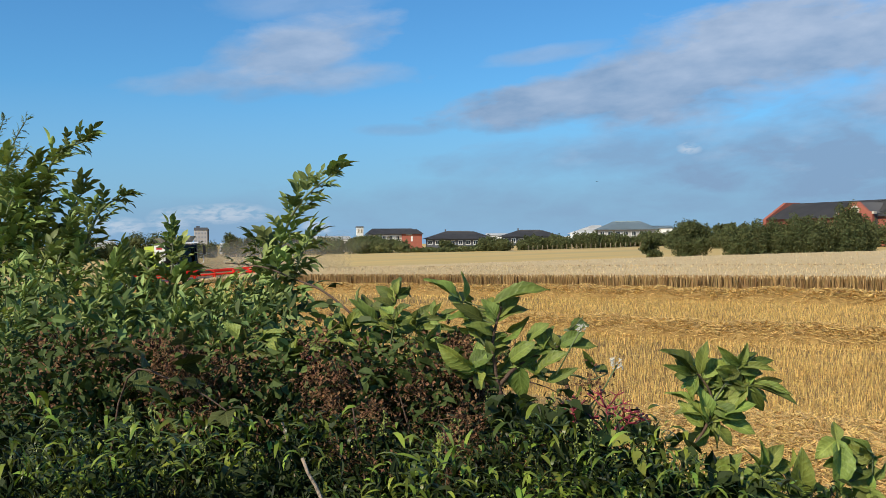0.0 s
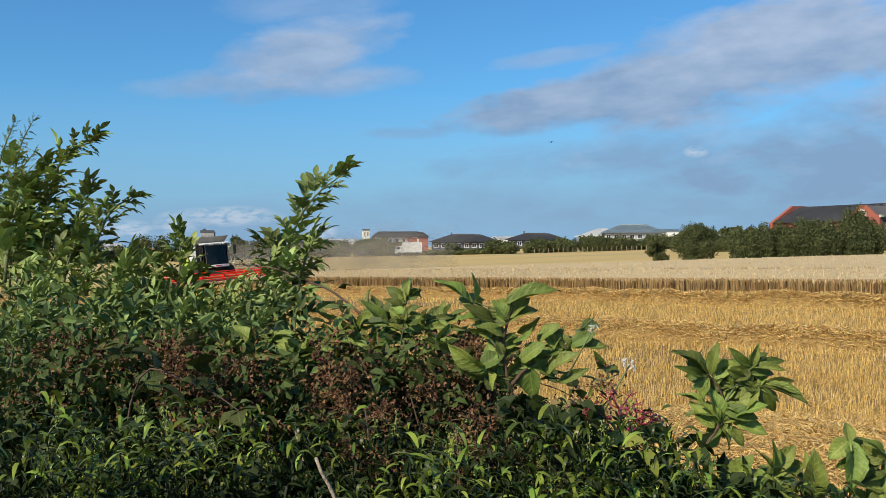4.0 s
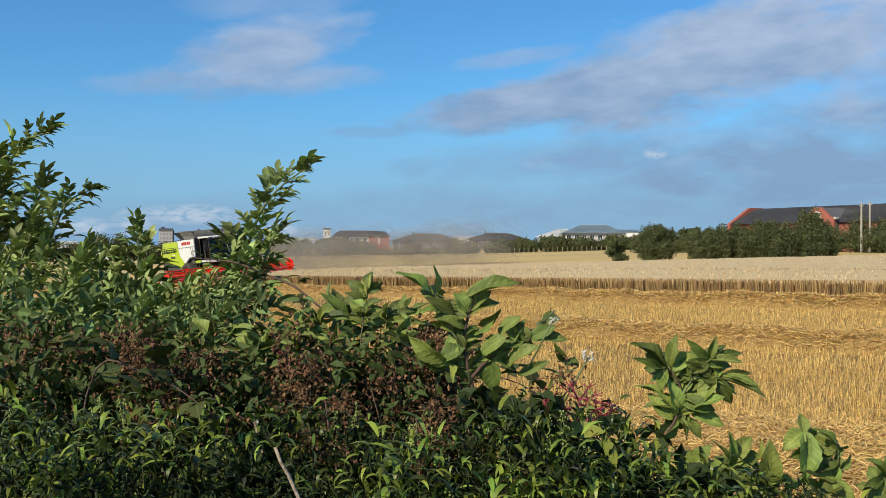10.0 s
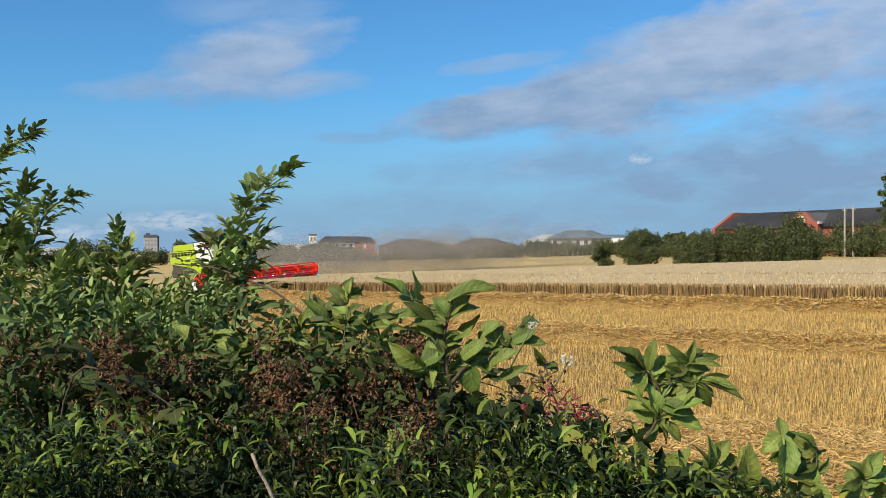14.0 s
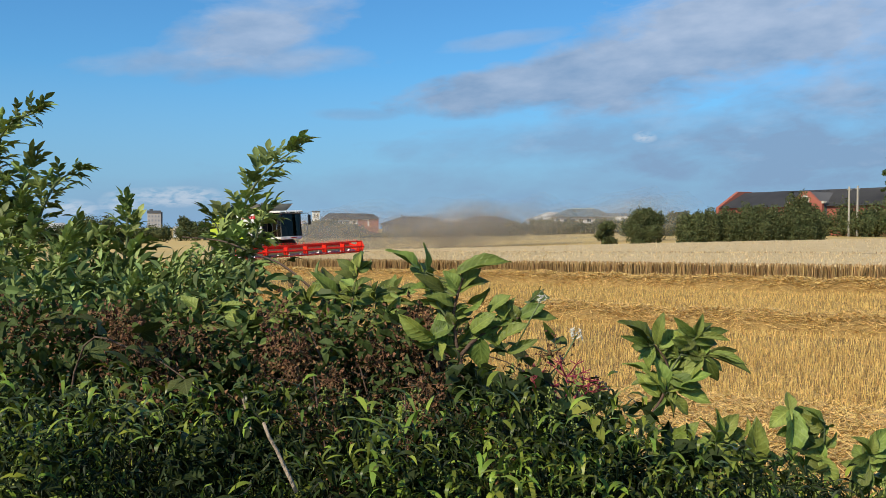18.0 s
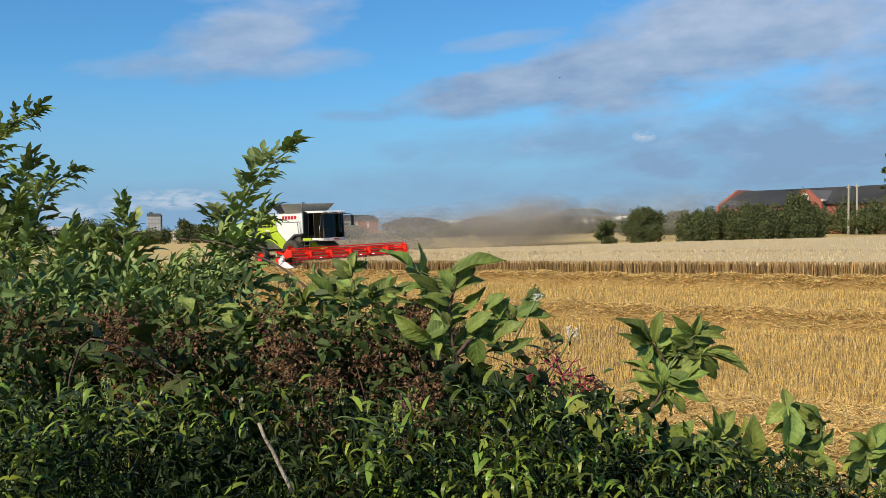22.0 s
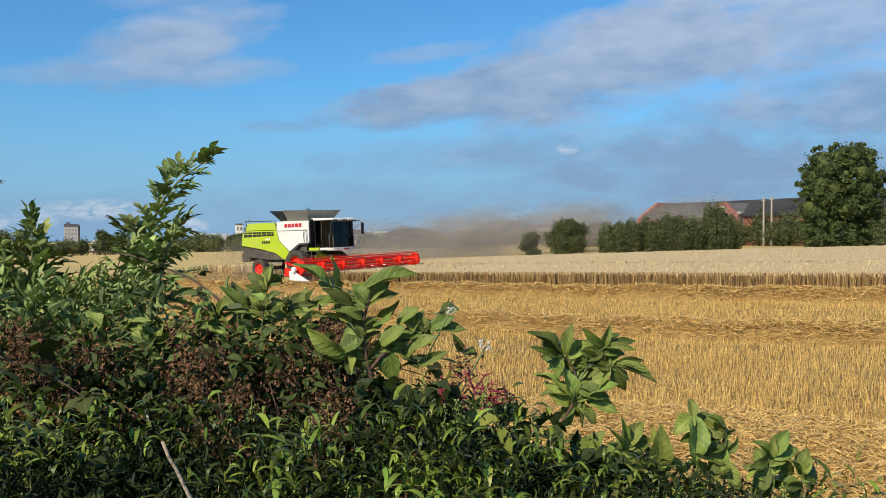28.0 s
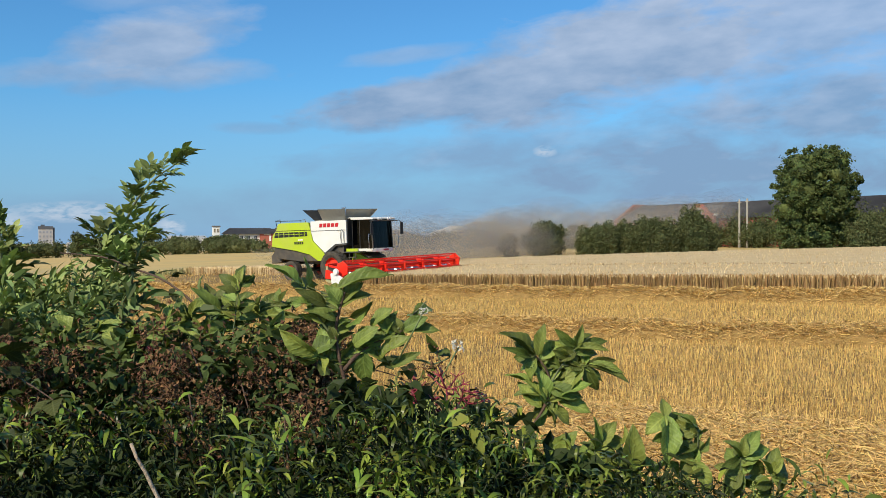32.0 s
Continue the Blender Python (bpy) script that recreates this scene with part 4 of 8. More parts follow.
def brick_range():
    """A long brick range with a slate roof, a brick end gable and arched gables along its front."""
    a, b = bear(18.3, 110), bear(27.0, 96)
    way = (b - a).to_2d()
    house = empty("brick_range", Matrix.Translation(a) @ Matrix.Rotation(math.atan2(way.y, way.x), 4, "Z"))
    tagged(house, "long red brick building with slate roof and arched gable window", "building")
    eave, ridge = 6.2 - a.z, 8.4 - a.z
    wall = part("wall", boxed((21, 4.4, eave / 2 - 0.5), (42, 8.8, eave + 1.0)), M["brick"], house)
    part("roof", hip_roof(bmesh.new(), 0.6, 42, 0, 8.8, eave, ridge, 0.2, 0.4), M["slate"], house)
    part("end_gable", prism(bmesh.new(), [(-0.5, -0.6), (9.3, -0.6), (9.3, eave + 0.05), (5.6, ridge + 0.12), (3.2, ridge + 0.12), (-0.5, eave + 0.05)], 0.1, 0.62, "x"), M["brick"], house)
    for x in (15.6, 30.0):
        w, top = 2.5, 8.0 - a.z
        sh = top - 1.3
        gable = part("gable", prism(bmesh.new(), [(x - w, 0), (x + w, 0), (x + w, sh), (x + w * 0.75, sh + 0.15), (x + 0.5, top), (x - 0.5, top), (x - w * 0.75, sh + 0.15), (x - w, sh)], -0.9, -0.55, "y"), M["brick"], house)
        part("dormer_roof", prism(bmesh.new(), [(x - w, 0), (x + w, 0), (x + w, sh - 0.06), (x + w * 0.75, sh + 0.08), (x + 0.5, top - 0.07), (x - 0.5, top - 0.07), (x - w * 0.75, sh + 0.08), (x - w, sh - 0.06)], -0.55, 3.4, "y"), M["slate"], house)
        c, ro, ri = sh + 0.2, 0.65, 0.44
        arch = bmesh.new()
        for k in range(16):
            p, q = math.tau * k / 16, math.tau * (k + 1) / 16
            prism(arch, [(x + ro * math.cos(p), c + ro * math.sin(p)), (x + ro * math.cos(q), c + ro * math.sin(q)), (x + ri * math.cos(q), c + ri * math.sin(q)), (x + ri * math.cos(p), c + ri * math.sin(p))], -1.0, -0.89, "y")
        surround = part("window", arch, M["cream"], gable)
        part("pane", prism(bmesh.new(), [(x + ri * math.cos(math.tau * k / 16), c + ri * math.sin(math.tau * k / 16)) for k in range(16)], -0.95, -0.905, "y"), M["window"], surround)
        for s in (-1, 1):
            part("kneeler", boxed((x + s * (w + 0.12), -0.7, sh - 0.05), (0.3, 0.5, 0.28)), M["cream"], gable)
    for x in (6.2, 10.0, 20.5, 24.5, 35, 39):
        window_on(wall, (x, 0.0, eave - 1.2), 1.1, 1.3, "cream")


def office_row():
    r = 235
    b0, b1 = -4.5, -1.2
    hall = empty("brick_hall", frame_of((b0 + b1) / 2, r, 0))
    tagged(hall, "red brick hall with white walls and grey slate roof", "building")
    w, eave, ridge = wide(b0, b1, r), rise(-3, r, 0.5), rise(-3, r, 0.86)
    wall = part("wall", boxed((-w * 0.12, 6, eave / 2 - 0.6), (w * 0.72, 11, eave + 1.0)), M["render_white"], hall)
    part("roof", hip_roof(bmesh.new(), -w / 2, w * 0.42, 0, 12, eave, ridge, 2.2, 0.5), M["slate"], hall)
    wing = part("brick_wing", boxed((w * 0.31, 3.2, eave / 2 - 0.5), (w * 0.36, 8.0, eave + 1.1)), M["brick"], hall)
    part("wing_roof", hip_roof(bmesh.new(), w * 0.12, w * 0.5, -0.9, 7.3, eave + 0.05, ridge - 0.25, 2.0, 0.4), M["slate"], hall)
    part("gable_trim", boxed((w * 0.26, -0.86, eave - 0.15), (1.9, 0.12, 0.3)), M["cream"], wing)
    part("white_panel", boxed((w * 0.31, -0.85, eave - 1.3), (0.5, 0.08, 1.6)), M["render_white"], wing)
    for x in (-0.30, -0.18, -0.06, 0.06):
        window_on(wall, (x * w, 0.5, eave - 1.2), 0.9, 1.4)
    b = -4.86
    turret = empty("white_turret", frame_of(b, 228, 4))
    tagged(turret, "square white turret with a flat dark cap", "tower")
    top = rise(b, 228, 0.98)
    body = part("wall", boxed((0, 1.0, top / 2 - 0.6), (2.0, 2.0, top + 0.6), 0.04), M["render_white"], turret)
    part("cap", prism(bmesh.new(), [(-1.2, top - 0.32), (1.2, top - 0.32), (1.05, top), (-1.05, top)], -0.2, 2.2, "y"), M["slate"], turret)
    for x in (-0.45, 0.45):
        window_on(body, (x, 0.0, top - 1.4), 0.45, 1.0, "cream")
    # slate-roofed offices: wall shadow and dark glazing are put into one dark colour
    for b0, b1, c0, c1, top, low, mat, wallm in ((-1.15, 3.1, 0.2, 1.6, 0.68, 0.22, "slate", "clad_and_shade"), (3.3, 6.95, 4.5, 5.7, 0.73, 0.34, "slate", "clad_and_shade"), (8.9, 12.5, 10.0, 11.4, 1.22, 0.72, "blue_roof", "concrete")):
        b = (b0 + b1) / 2
        m = empty("low_office" if mat == "slate" else "pavilion_hall", frame_of(b, r, 0))
        tagged(m, "low building with a wide grey hipped roof" if mat == "slate" else "white walled hall with a broad blue-grey metal roof", "building")
        w, eave, ridge = wide(b0, b1, r), rise(b, r, low), rise(b, r, top)
        wall = part("wall", boxed((0, 7, eave / 2 - 0.5), (w - 1.5, 13, eave + 1.0)), M[wallm], m)
        part("roof", hip_roof(bmesh.new(), -w / 2, w / 2, 0, 14, eave, ridge, wide(b0, c0, r), 0.5), M[mat], m)
        part("ridge_cap", boxed((wide(b0, c0, r) / 2 - wide(c1, b1, r) / 2, 7, ridge + 0.05), (wide(c0, c1, r), 0.5, 0.2)), M[mat], m)
        for k in range(int(w / 2.4)):
            window_on(wall, (-w / 2 + 2.0 + 2.3 * k, 0.5, eave - 1.1), 1.3, 1.2)
        if mat == "slate":
            part("chimney", boxed((-w * 0.2, 7, ridge + 0.1), (0.4, 0.4, 1.1)), M["slate"], m)
        else:
            part("wing_roof", hip_roof(bmesh.new(), -w / 2 - 8.0, -w / 2 + 8, 1, 13, rise(b, r, 0.5), rise(b, r, 1.0), 7, 0.4), M["render_white"], m)
            part("wing_wall", boxed((-w / 2 - 1.5, 7.5, 1.0), (12, 11, 3.4)), M["render_white"], m)
    for b0, b1, q, el in ((-7.6, -5.4, 270, 0.42), (2.5, 4.2, 290, 0.55), (12.0, 13.3, 260, 0.95), (13.2, 15.2, 270, 0.85), (-21.0, -18.6, 270, 0.2), (-12.9, -10.8, 290, 0.05)):
        b = (b0 + b1) / 2
        w, h = wide(b0, b1, q), rise(b, q, el)
        shed = empty("white_shed", frame_of(b, q, 0))
        tagged(shed, "long white industrial shed far behind the hedgerow", "warehouse", group="white sheds")
        part("wall", boxed((0, 6, h * 0.35), (w, 12, h * 0.9)), M["render_white"], shed)
        part("roof", hip_roof(bmesh.new(), -w / 2, w / 2, 0, 12, h * 0.8, h, 0.6, 0.3), M["blue_roof" if el > 0.6 else "render_white"], shed)


def tower_block():
    r = 420
    w = wide(-14.35, -13.5, r)
    top = rise(-13.9, r, 0.92)
    block = empty("concrete_tower", frame_of(-13.92, r, 0))
    tagged(block, "tall pale concrete tower block on the horizon", "tower block")
    wall = part("wall", boxed((-0.3, 4, top / 2 - 1), (w * 0.86, 7.0, top + 1), 0.08), M["concrete"], block)
    part("crown_storey", boxed((-0.3, 4, top - 0.7), (w * 0.9, 7.3, 1.5)), M["clad_and_shade"], block)
    # dark strip that paints the tower's right side as shaded
    part("side_stack", boxed((w * 0.43, 3, top / 2 - 1), (w * 0.14, 4, top + 0.8)), M["clad_and_shade"], block)
    part("lift_house", boxed((-w * 0.22, 4, top + 0.4), (1.8, 3, 0.9)), M["clad_and_shade"], block)
    for i in range(4):
        for j in range(4):
            part("window", boxed((-2.8 + 1.6 * j, 0.48, top - 3.0 - 2.1 * i), (0.8, 0.06, 1.0)), M["tower_glass"], wall)


build_far()

# ---- the combine harvester: x ahead, y to its left, z up; origin on the ground under the front axle ----
def side_panel(outline, y, thick, bevel=0.02):
    return prism(bmesh.new(), outline, y, y + thick, "y", bevel)


def wheel(parent, name, c, radius, width, lugs, rim):
    w = empty(name, None)
    w.parent = parent
    w.location = c
    bm = bmesh.new()
    h = width / 2
    prof = [(radius * 0.58, -h * 0.8), (radius * 0.75, -h), (radius * 0.93, -h), (radius * 0.965, -h * 0.8), (radius * 0.965, h * 0.8), (radius * 0.93, h), (radius * 0.75, h), (radius * 0.58, h * 0.8)]
    ring(bm, (0, 0, 0), (0, 1, 0), prof, 36)
    for k in range(lugs):
        a = math.tau * k / lugs
        for s in (-1, 1):
            turn = Matrix.Rotation(a + s * 0.05, 4, "Y")
            box(bm, turn @ Vector((radius * 0.965, s * h * 0.45, 0)), (radius * 0.07, h * 0.85, radius * 0.06), 0, turn @ Matrix.Rotation(s * 0.55, 4, "X"))
    part("tyre", bm, M["rubber"], w)
    bm = bmesh.new()
    ring(bm, (0, 0, 0), (0, 1, 0), [(0.05, -h * 0.2), (radius * 0.25, -h * 0.35), (radius * 0.45, -h * 0.3), (radius * 0.59, -h * 0.72), (radius * 0.6, h * 0.72), (radius * 0.45, h * 0.3), (0.05, h * 0.3)], 24)
    part("rim", bm, M[rim], w)
    return w


def build_harvester():
    root = empty("combine_harvester")
    tagged(root, "lime green and white combine harvester with a wide red reel header", "combine harvester")
    lime, white, dark, chassis, red = M["lime"], M["white_paint"], M["dark_sheet"], M["chassis"], M["red_paint"]
    # inner hull and chassis
    part("hull", prism(bmesh.new(), [(-5.6, 1.75), (-5.3, 1.2), (-3.2, 1.0), (-0.9, 1.0), (0.6, 1.5), (0.75, 3.3), (-5.5, 3.3)], -1.42, 1.42, "y", 0.03), chassis, root)
    part("front_axle", rod(bmesh.new(), (0, -1.5, 0.92), (0, 1.5, 0.92), 0.22, None, 10), chassis, root)
    part("rear_axle", rod(bmesh.new(), (-3.95, -1.3, 0.68), (-3.95, 1.3, 0.68), 0.13, None, 10), chassis, root)
    part("side_frame", boxed((-2.0, 0, 1.0), (4.6, 1.7, 0.4), 0.04), chassis, root)
    for s in (-1, 1):
        y = 1.43 * s
        t = 0.09 * s
        # lime flank: tall at the back, running down to a point behind the front wheel
        flank = side_panel([(-5.75, 2.02), (-5.62, 2.75), (-5.35, 3.02), (-2.15, 3.02), (-1.95, 2.3), (-1.05, 1.55), (-0.35, 1.22), (-0.62, 1.02), (-1.55, 1.02), (-2.3, 1.45), (-3.6, 1.72)], y, t)
        flank_ob = part("lime_flank", flank, lime, root)
        part("upper_hood", side_panel([(-5.3, 3.06), (-5.12, 3.5), (-4.9, 3.56), (-2.35, 3.56), (-2.17, 3.06)], y - 0.02 * s, t), lime, root)
        grille = part("vent_grille", side_panel([(-5.45, 2.60), (-5.38, 2.94), (-2.45, 2.94), (-2.42, 2.66)], y + t, 0.015 * s, 0), M["black"], flank_ob)
        for k in range(6):
            x = -5.2 + 0.47 * k
            part("slat", boxed((x + 0.2, y + t + 0.03 * s, 2.80), (0.035, 0.03, 0.34)), lime, grille)
        part("slat", boxed((-3.93, y + t + 0.03 * s, 2.80), (2.9, 0.03, 0.03)), lime, grille)
        # white flank between the lime and the cab
        white_ob = part("white_flank", side_panel([(-2.12, 2.98), (-1.9, 2.32), (-1.02, 1.60), (-0.75, 1.50), (0.05, 2.08), (0.95, 2.14), (0.95, 3.60), (-2.12, 3.60)], y - 0.01 * s, t), white, root)
        part("panel_seam", boxed((-0.6, y + t + 0.012 * s, 2.98), (3.0, 0.02, 0.022)), dark, white_ob)
        part("fender", side_panel([(-0.95, 1.50), (-0.72, 1.36), (0.12, 1.98), (1.0, 2.02), (1.0, 2.12), (0.05, 2.10)], y + 0.02 * s, t * 1.6, 0.01), dark, root)
        part("lime_sill", boxed((1.35, y, 1.98), (0.95, 0.1, 0.2), 0.02), lime, root)
        part("cab_shroud", boxed((0.99, 1.2 * s, 2.85), (0.06, 0.46, 1.7)), M["black"], root)
        # hand rails by the cab steps
        rail = bmesh.new()
        tube(rail, [(0.55, y + 0.14 * s, 2.15), (0.55, y + 0.2 * s, 2.9), (0.68, y + 0.2 * s, 3.02), (0.8, y + 0.2 * s, 2.9), (0.8, y + 0.14 * s, 2.15)], 0.022, 6)
        part("hand_rail", rail, M["steel"], root)
        # writing
        mark = bmesh.new()
        for k in range(5):
            x = -1.35 + 0.34 * k
            prism(mark, [(x, 3.20), (x + 0.25, 3.20), (x + 0.31, 3.44), (x + 0.06, 3.44)], y + t, y + t + 0.016 * s, "y")
        part("badge", mark, M["trim_text"], white_ob, "plain red maker's mark")
        bars = bmesh.new()
        for k in range(5):
            box(bars, (-3.55 + 0.17 * k, y + t + 0.006 * s, 2.22), (0.12, 0.02, 0.17))
        part("model_badge", bars, M["dark_text"], flank_ob, "dark model badge")
        part("number_badge", boxed((-3.05, y + t + 0.006 * s, 2.42), (0.42, 0.02, 0.10)), M["lamp_white"], flank_ob, "pale number badge")
    # roof decks
    part("engine_deck", boxed((-3.9, 0, 3.36), (2.9, 2.6, 0.34), 0.05), lime, root)
    part("deck", boxed((-0.6, 0, 3.52), (3.1, 2.86, 0.12), 0.03), white, root)
    rear = bmesh.new()
    tube(rear, [(-5.45, -1.2, 3.1), (-5.6, -1.2, 3.75), (-5.2, -1.2, 3.8), (-5.1, -1.2, 3.5)], 0.025, 6)
    tube(rear, [(-5.45, 1.2, 3.1), (-5.6, 1.2, 3.75), (-5.2, 1.2, 3.8), (-5.1, 1.2, 3.5)], 0.025, 6)
    tube(rear, [(-5.6, -1.2, 3.72), (-5.6, 1.2, 3.72)], 0.025, 6)
    part("rear_rail", rear, chassis, root)
    ladder = bmesh.new()
    for s in (-0.25, 0.25):
        rod(ladder, (-5.72, -0.9 + s, 0.9), (-5.72, -0.9 + s, 3.3), 0.025, None, 6)
    for k in range(7):
        rod(ladder, (-5.72, -1.15, 1.0 + 0.33 * k), (-5.72, -0.65, 1.0 + 0.33 * k), 0.02, None, 6)
    part("rear_ladder", ladder, chassis, root)
    part("straw_chopper", prism(bmesh.new(), [(-5.6, 1.9), (-6.15, 1.35), (-6.1, 0.85), (-5.2, 0.95), (-4.9, 1.5)], -1.2, 1.2, "y", 0.04), chassis, root)
    # grain tank with folded-out lids
    lo = [(-2.0, -1.15, 3.6), (0.55, -1.15, 3.6), (0.55, 1.15, 3.6), (-2.0, 1.15, 3.6)]
    hi = [(-2.75, -1.62, 4.36), (1.05, -1.62, 4.30), (1.05, 1.62, 4.30), (-2.75, 1.62, 4.36)]
    tank = part("tank_floor", boxed((-0.72, 0, 3.62), (2.55, 2.3, 0.06)), M["tank_grey"], root)
    for k in range(4):
        f = bmesh.new()
        a, b, c, d = lo[k], lo[(k + 1) % 4], hi[(k + 1) % 4], hi[k]
        if k in (1, 3):
            c, d = (c[0], c[1] * 0.96, c[2]), (d[0], d[1] * 0.96, d[2])
        if k in (0, 2):
            a, b, c, d = [(max(p[0], -1.35), p[1], p[2]) for p in (a, b, c, d)]
        vs = [f.verts.new(p) for p in (a, b, c, d)]
        f.faces.new(vs)
        bmesh.ops.solidify(f, geom=f.faces[:], thickness=0.04)
        part("tank_flap", f, M["tank_grey"] if k != 3 else M["dark_sheet"], tank)
    part("tank_auger", rod(bmesh.new(), (0.15, -0.5, 3.4), (-0.1, -0.45, 4.38), 0.07, None, 8), M["steel"], root)
    part("auger_cap", boxed((-0.12, -0.45, 4.4), (0.28, 0.16, 0.09), 0.03), M["steel"], root)
    part("unloading_pipe", rod(bmesh.new(), (0.4, 1.55, 3.45), (-4.6, 1.7, 3.5), 0.2, None, 12), lime, root)
    build_cab(root)
    feeder = part("feeder_house", prism(bmesh.new(), [(0.9, 1.9), (0.7, 1.25), (2.75, 0.35), (3.0, 1.05)], -0.8, 0.8, "y", 0.03), lime, root)
    part("feeder_guard", boxed((1.9, 0, 1.62), (0.7, 1.7, 0.08), 0.02, Matrix.Rotation(radians(24), 4, "Y")), chassis, feeder)
    for s in (-1, 1):
        WHEELS.append((wheel(root, "front_wheel", (0, 1.62 * s, 0.98), 0.98, 0.78, 22, "red_paint"), 0.98))
        WHEELS.append((wheel(root, "rear_wheel", (-3.95, 1.42 * s, 0.68), 0.68, 0.5, 20, "red_paint"), 0.68))
    reel = build_header(root)
    # the body rides high on its axles, the cab stands taller than the hull
    for ob in root.children:
        if ob.name.split(".")[0] not in ("front_axle", "rear_axle", "front_wheel", "rear_wheel", "header", "reel", "feeder_house", "cab", "lime_sill"):
            ob.location.z += 0.30
        elif ob.name == "cab":
            ob.scale, ob.location = (1, 1, 1.235), (0, 0, -0.683)
    return root, reel


def build_cab(root):
    white, dark = M["white_paint"], M["dark_sheet"]
    x0, x1, w, z0, z1 = 1.0, 2.55, 0.98, 2.20, 3.70
    cab = part("cab", boxed(((x0 + x1) / 2 + 0.05, 0, 2.14), (x1 - x0 + 0.2, 2 * w + 0.1, 0.16), 0.04), white, root)
    part("cab_roof", prism(bmesh.new(), [(0.75, 3.70), (2.82, 3.69), (2.86, 3.74), (2.6, 3.81), (0.9, 3.84), (0.75, 3.80)], -1.12, 1.12, "y", 0.04), white, cab)
    part("roof_brow", boxed((2.74, 0, 3.63), (0.3, 2.1, 0.06), 0.02), dark, cab)
    part("rear_wall", boxed((x0 - 0.03, 0, 2.95), (0.08, 2 * w, 1.45)), M["seat"], cab)
    for sx, sy in ((x0, -w), (x0, w), (x1, -w), (x1, w), (1.62, -w), (1.62, w)):
        front = 0.12 if sx == x1 else 0.0
        part("pillar", rod(bmesh.new(), (sx + front, sy, z0), (sx + front * 0.3, sy, z1), 0.045 if sx != 1.62 else 0.025, None, 6), dark, cab)
    def pane(a, b, c, d, mat):
        f = bmesh.new()
        f.faces.new([f.verts.new(p) for p in (a, b, c, d)])
        ob = part("window_pane", f, mat, cab)
        ob.visible_shadow = False
    for s in (-1, 1):
        pane((x0, s * w, z0), (x1 + 0.12, s * w, z0), (x1 + 0.04, s * w, z1), (x0, s * w, z1), M["glass"])
    n = 6
    for k in range(n):
        a, b = -w + 2 * w * k / n, -w + 2 * w * (k + 1) / n
        bow = lambda v: x1 + 0.12 + 0.22 * (1 - (v / w) ** 2)
        pane((bow(a), a, z0), (bow(b), b, z0), (bow(b) - 0.08, b, z1), (bow(a) - 0.08, a, z1), M["glass"])
    bumper = bmesh.new()
    pts = [(bow(-w + 2 * w * k / 12) + 0.02, -w + 2 * w * k / 12) for k in range(13)]
    prism(bumper, pts + [(x1 - 0.1, w), (x1 - 0.1, -w)], 2.04, 2.22, "z", 0.02)
    sill = part("front_sill", bumper, white, cab)
    part("sill_mark", boxed((2.93, 0, 2.14), (0.02, 0.5, 0.07)), M["trim_text"], sill, "plain red maker's mark")
    part("seat_base", boxed((1.55, 0, 2.42), (0.5, 0.5, 0.4), 0.06), M["seat"], cab)
    part("seat_back", boxed((1.30, 0, 2.88), (0.14, 0.5, 0.75), 0.06), M["seat"], cab)
    part("steering_column", rod(bmesh.new(), (2.15, 0, 2.2), (2.0, 0, 2.85), 0.05, None, 8), M["seat"], cab)
    w_bm = bmesh.new()
    ring(w_bm, (1.98, 0, 2.9), (-0.45, 0, 1), [(0.19, -0.015), (0.22, 0), (0.19, 0.015), (0.17, 0), (0.19, -0.015)], 20)
    part("steering_wheel", w_bm, M["black"], cab)
    part("monitor", boxed((2.1, -0.62, 2.75), (0.05, 0.26, 0.32), 0.02), M["seat"], cab)
    for s in (-1, 1):
        for k in range(2):
            lamp = bmesh.new()
            ring(lamp, (2.88, s * (0.35 + 0.24 * k), 3.72), (1, 0, 0), [(0.0, 0.05), (0.07, 0.04), (0.085, 0), (0.07, -0.05)], 12)
            part("work_lamp", lamp, M["lamp_white"], cab)
        arm = bmesh.new()
        tube(arm, [(2.5, s * 1.05, 3.6), (2.95, s * 1.35, 3.62), (3.05, s * 1.5, 3.5)], 0.02, 6)
        part("mirror_arm", arm, M["black"], cab)
        mirror = part("wing_mirror", boxed((3.05, s * 1.5, 3.2), (0.08, 0.26, 0.62), 0.03), M["black"], cab)
        part("mirror_glass", boxed((3.005, s * 1.5, 3.2), (0.012, 0.2, 0.54)), M["mirror"], mirror)
        loop = bmesh.new()
        tube(loop, [(2.62, s * 1.1, 2.2), (2.75, s * 1.45, 2.25), (2.78, s * 1.5, 2.7), (2.75, s * 1.45, 2.95), (2.62, s * 1.1, 2.95)], 0.02, 6)
        part("guard_rail", loop, M["steel"], cab)
    # platform and steps on the near flank
    part("platform", boxed((1.45, -1.3, 2.06), (1.3, 0.62, 0.06), 0.01), dark, cab)
    steps = bmesh.new()
    for k in range(4):
        box(steps, (1.5, -1.62 - 0.02 * k, 1.8 - 0.36 * k), (0.5, 0.2, 0.04))
    for s in (-0.27, 0.27):
        rod(steps, (1.5 + s, -1.6, 2.0), (1.5 + s, -1.72, 0.62), 0.025, None, 6)
    part("steps", steps, M["chassis"], cab)


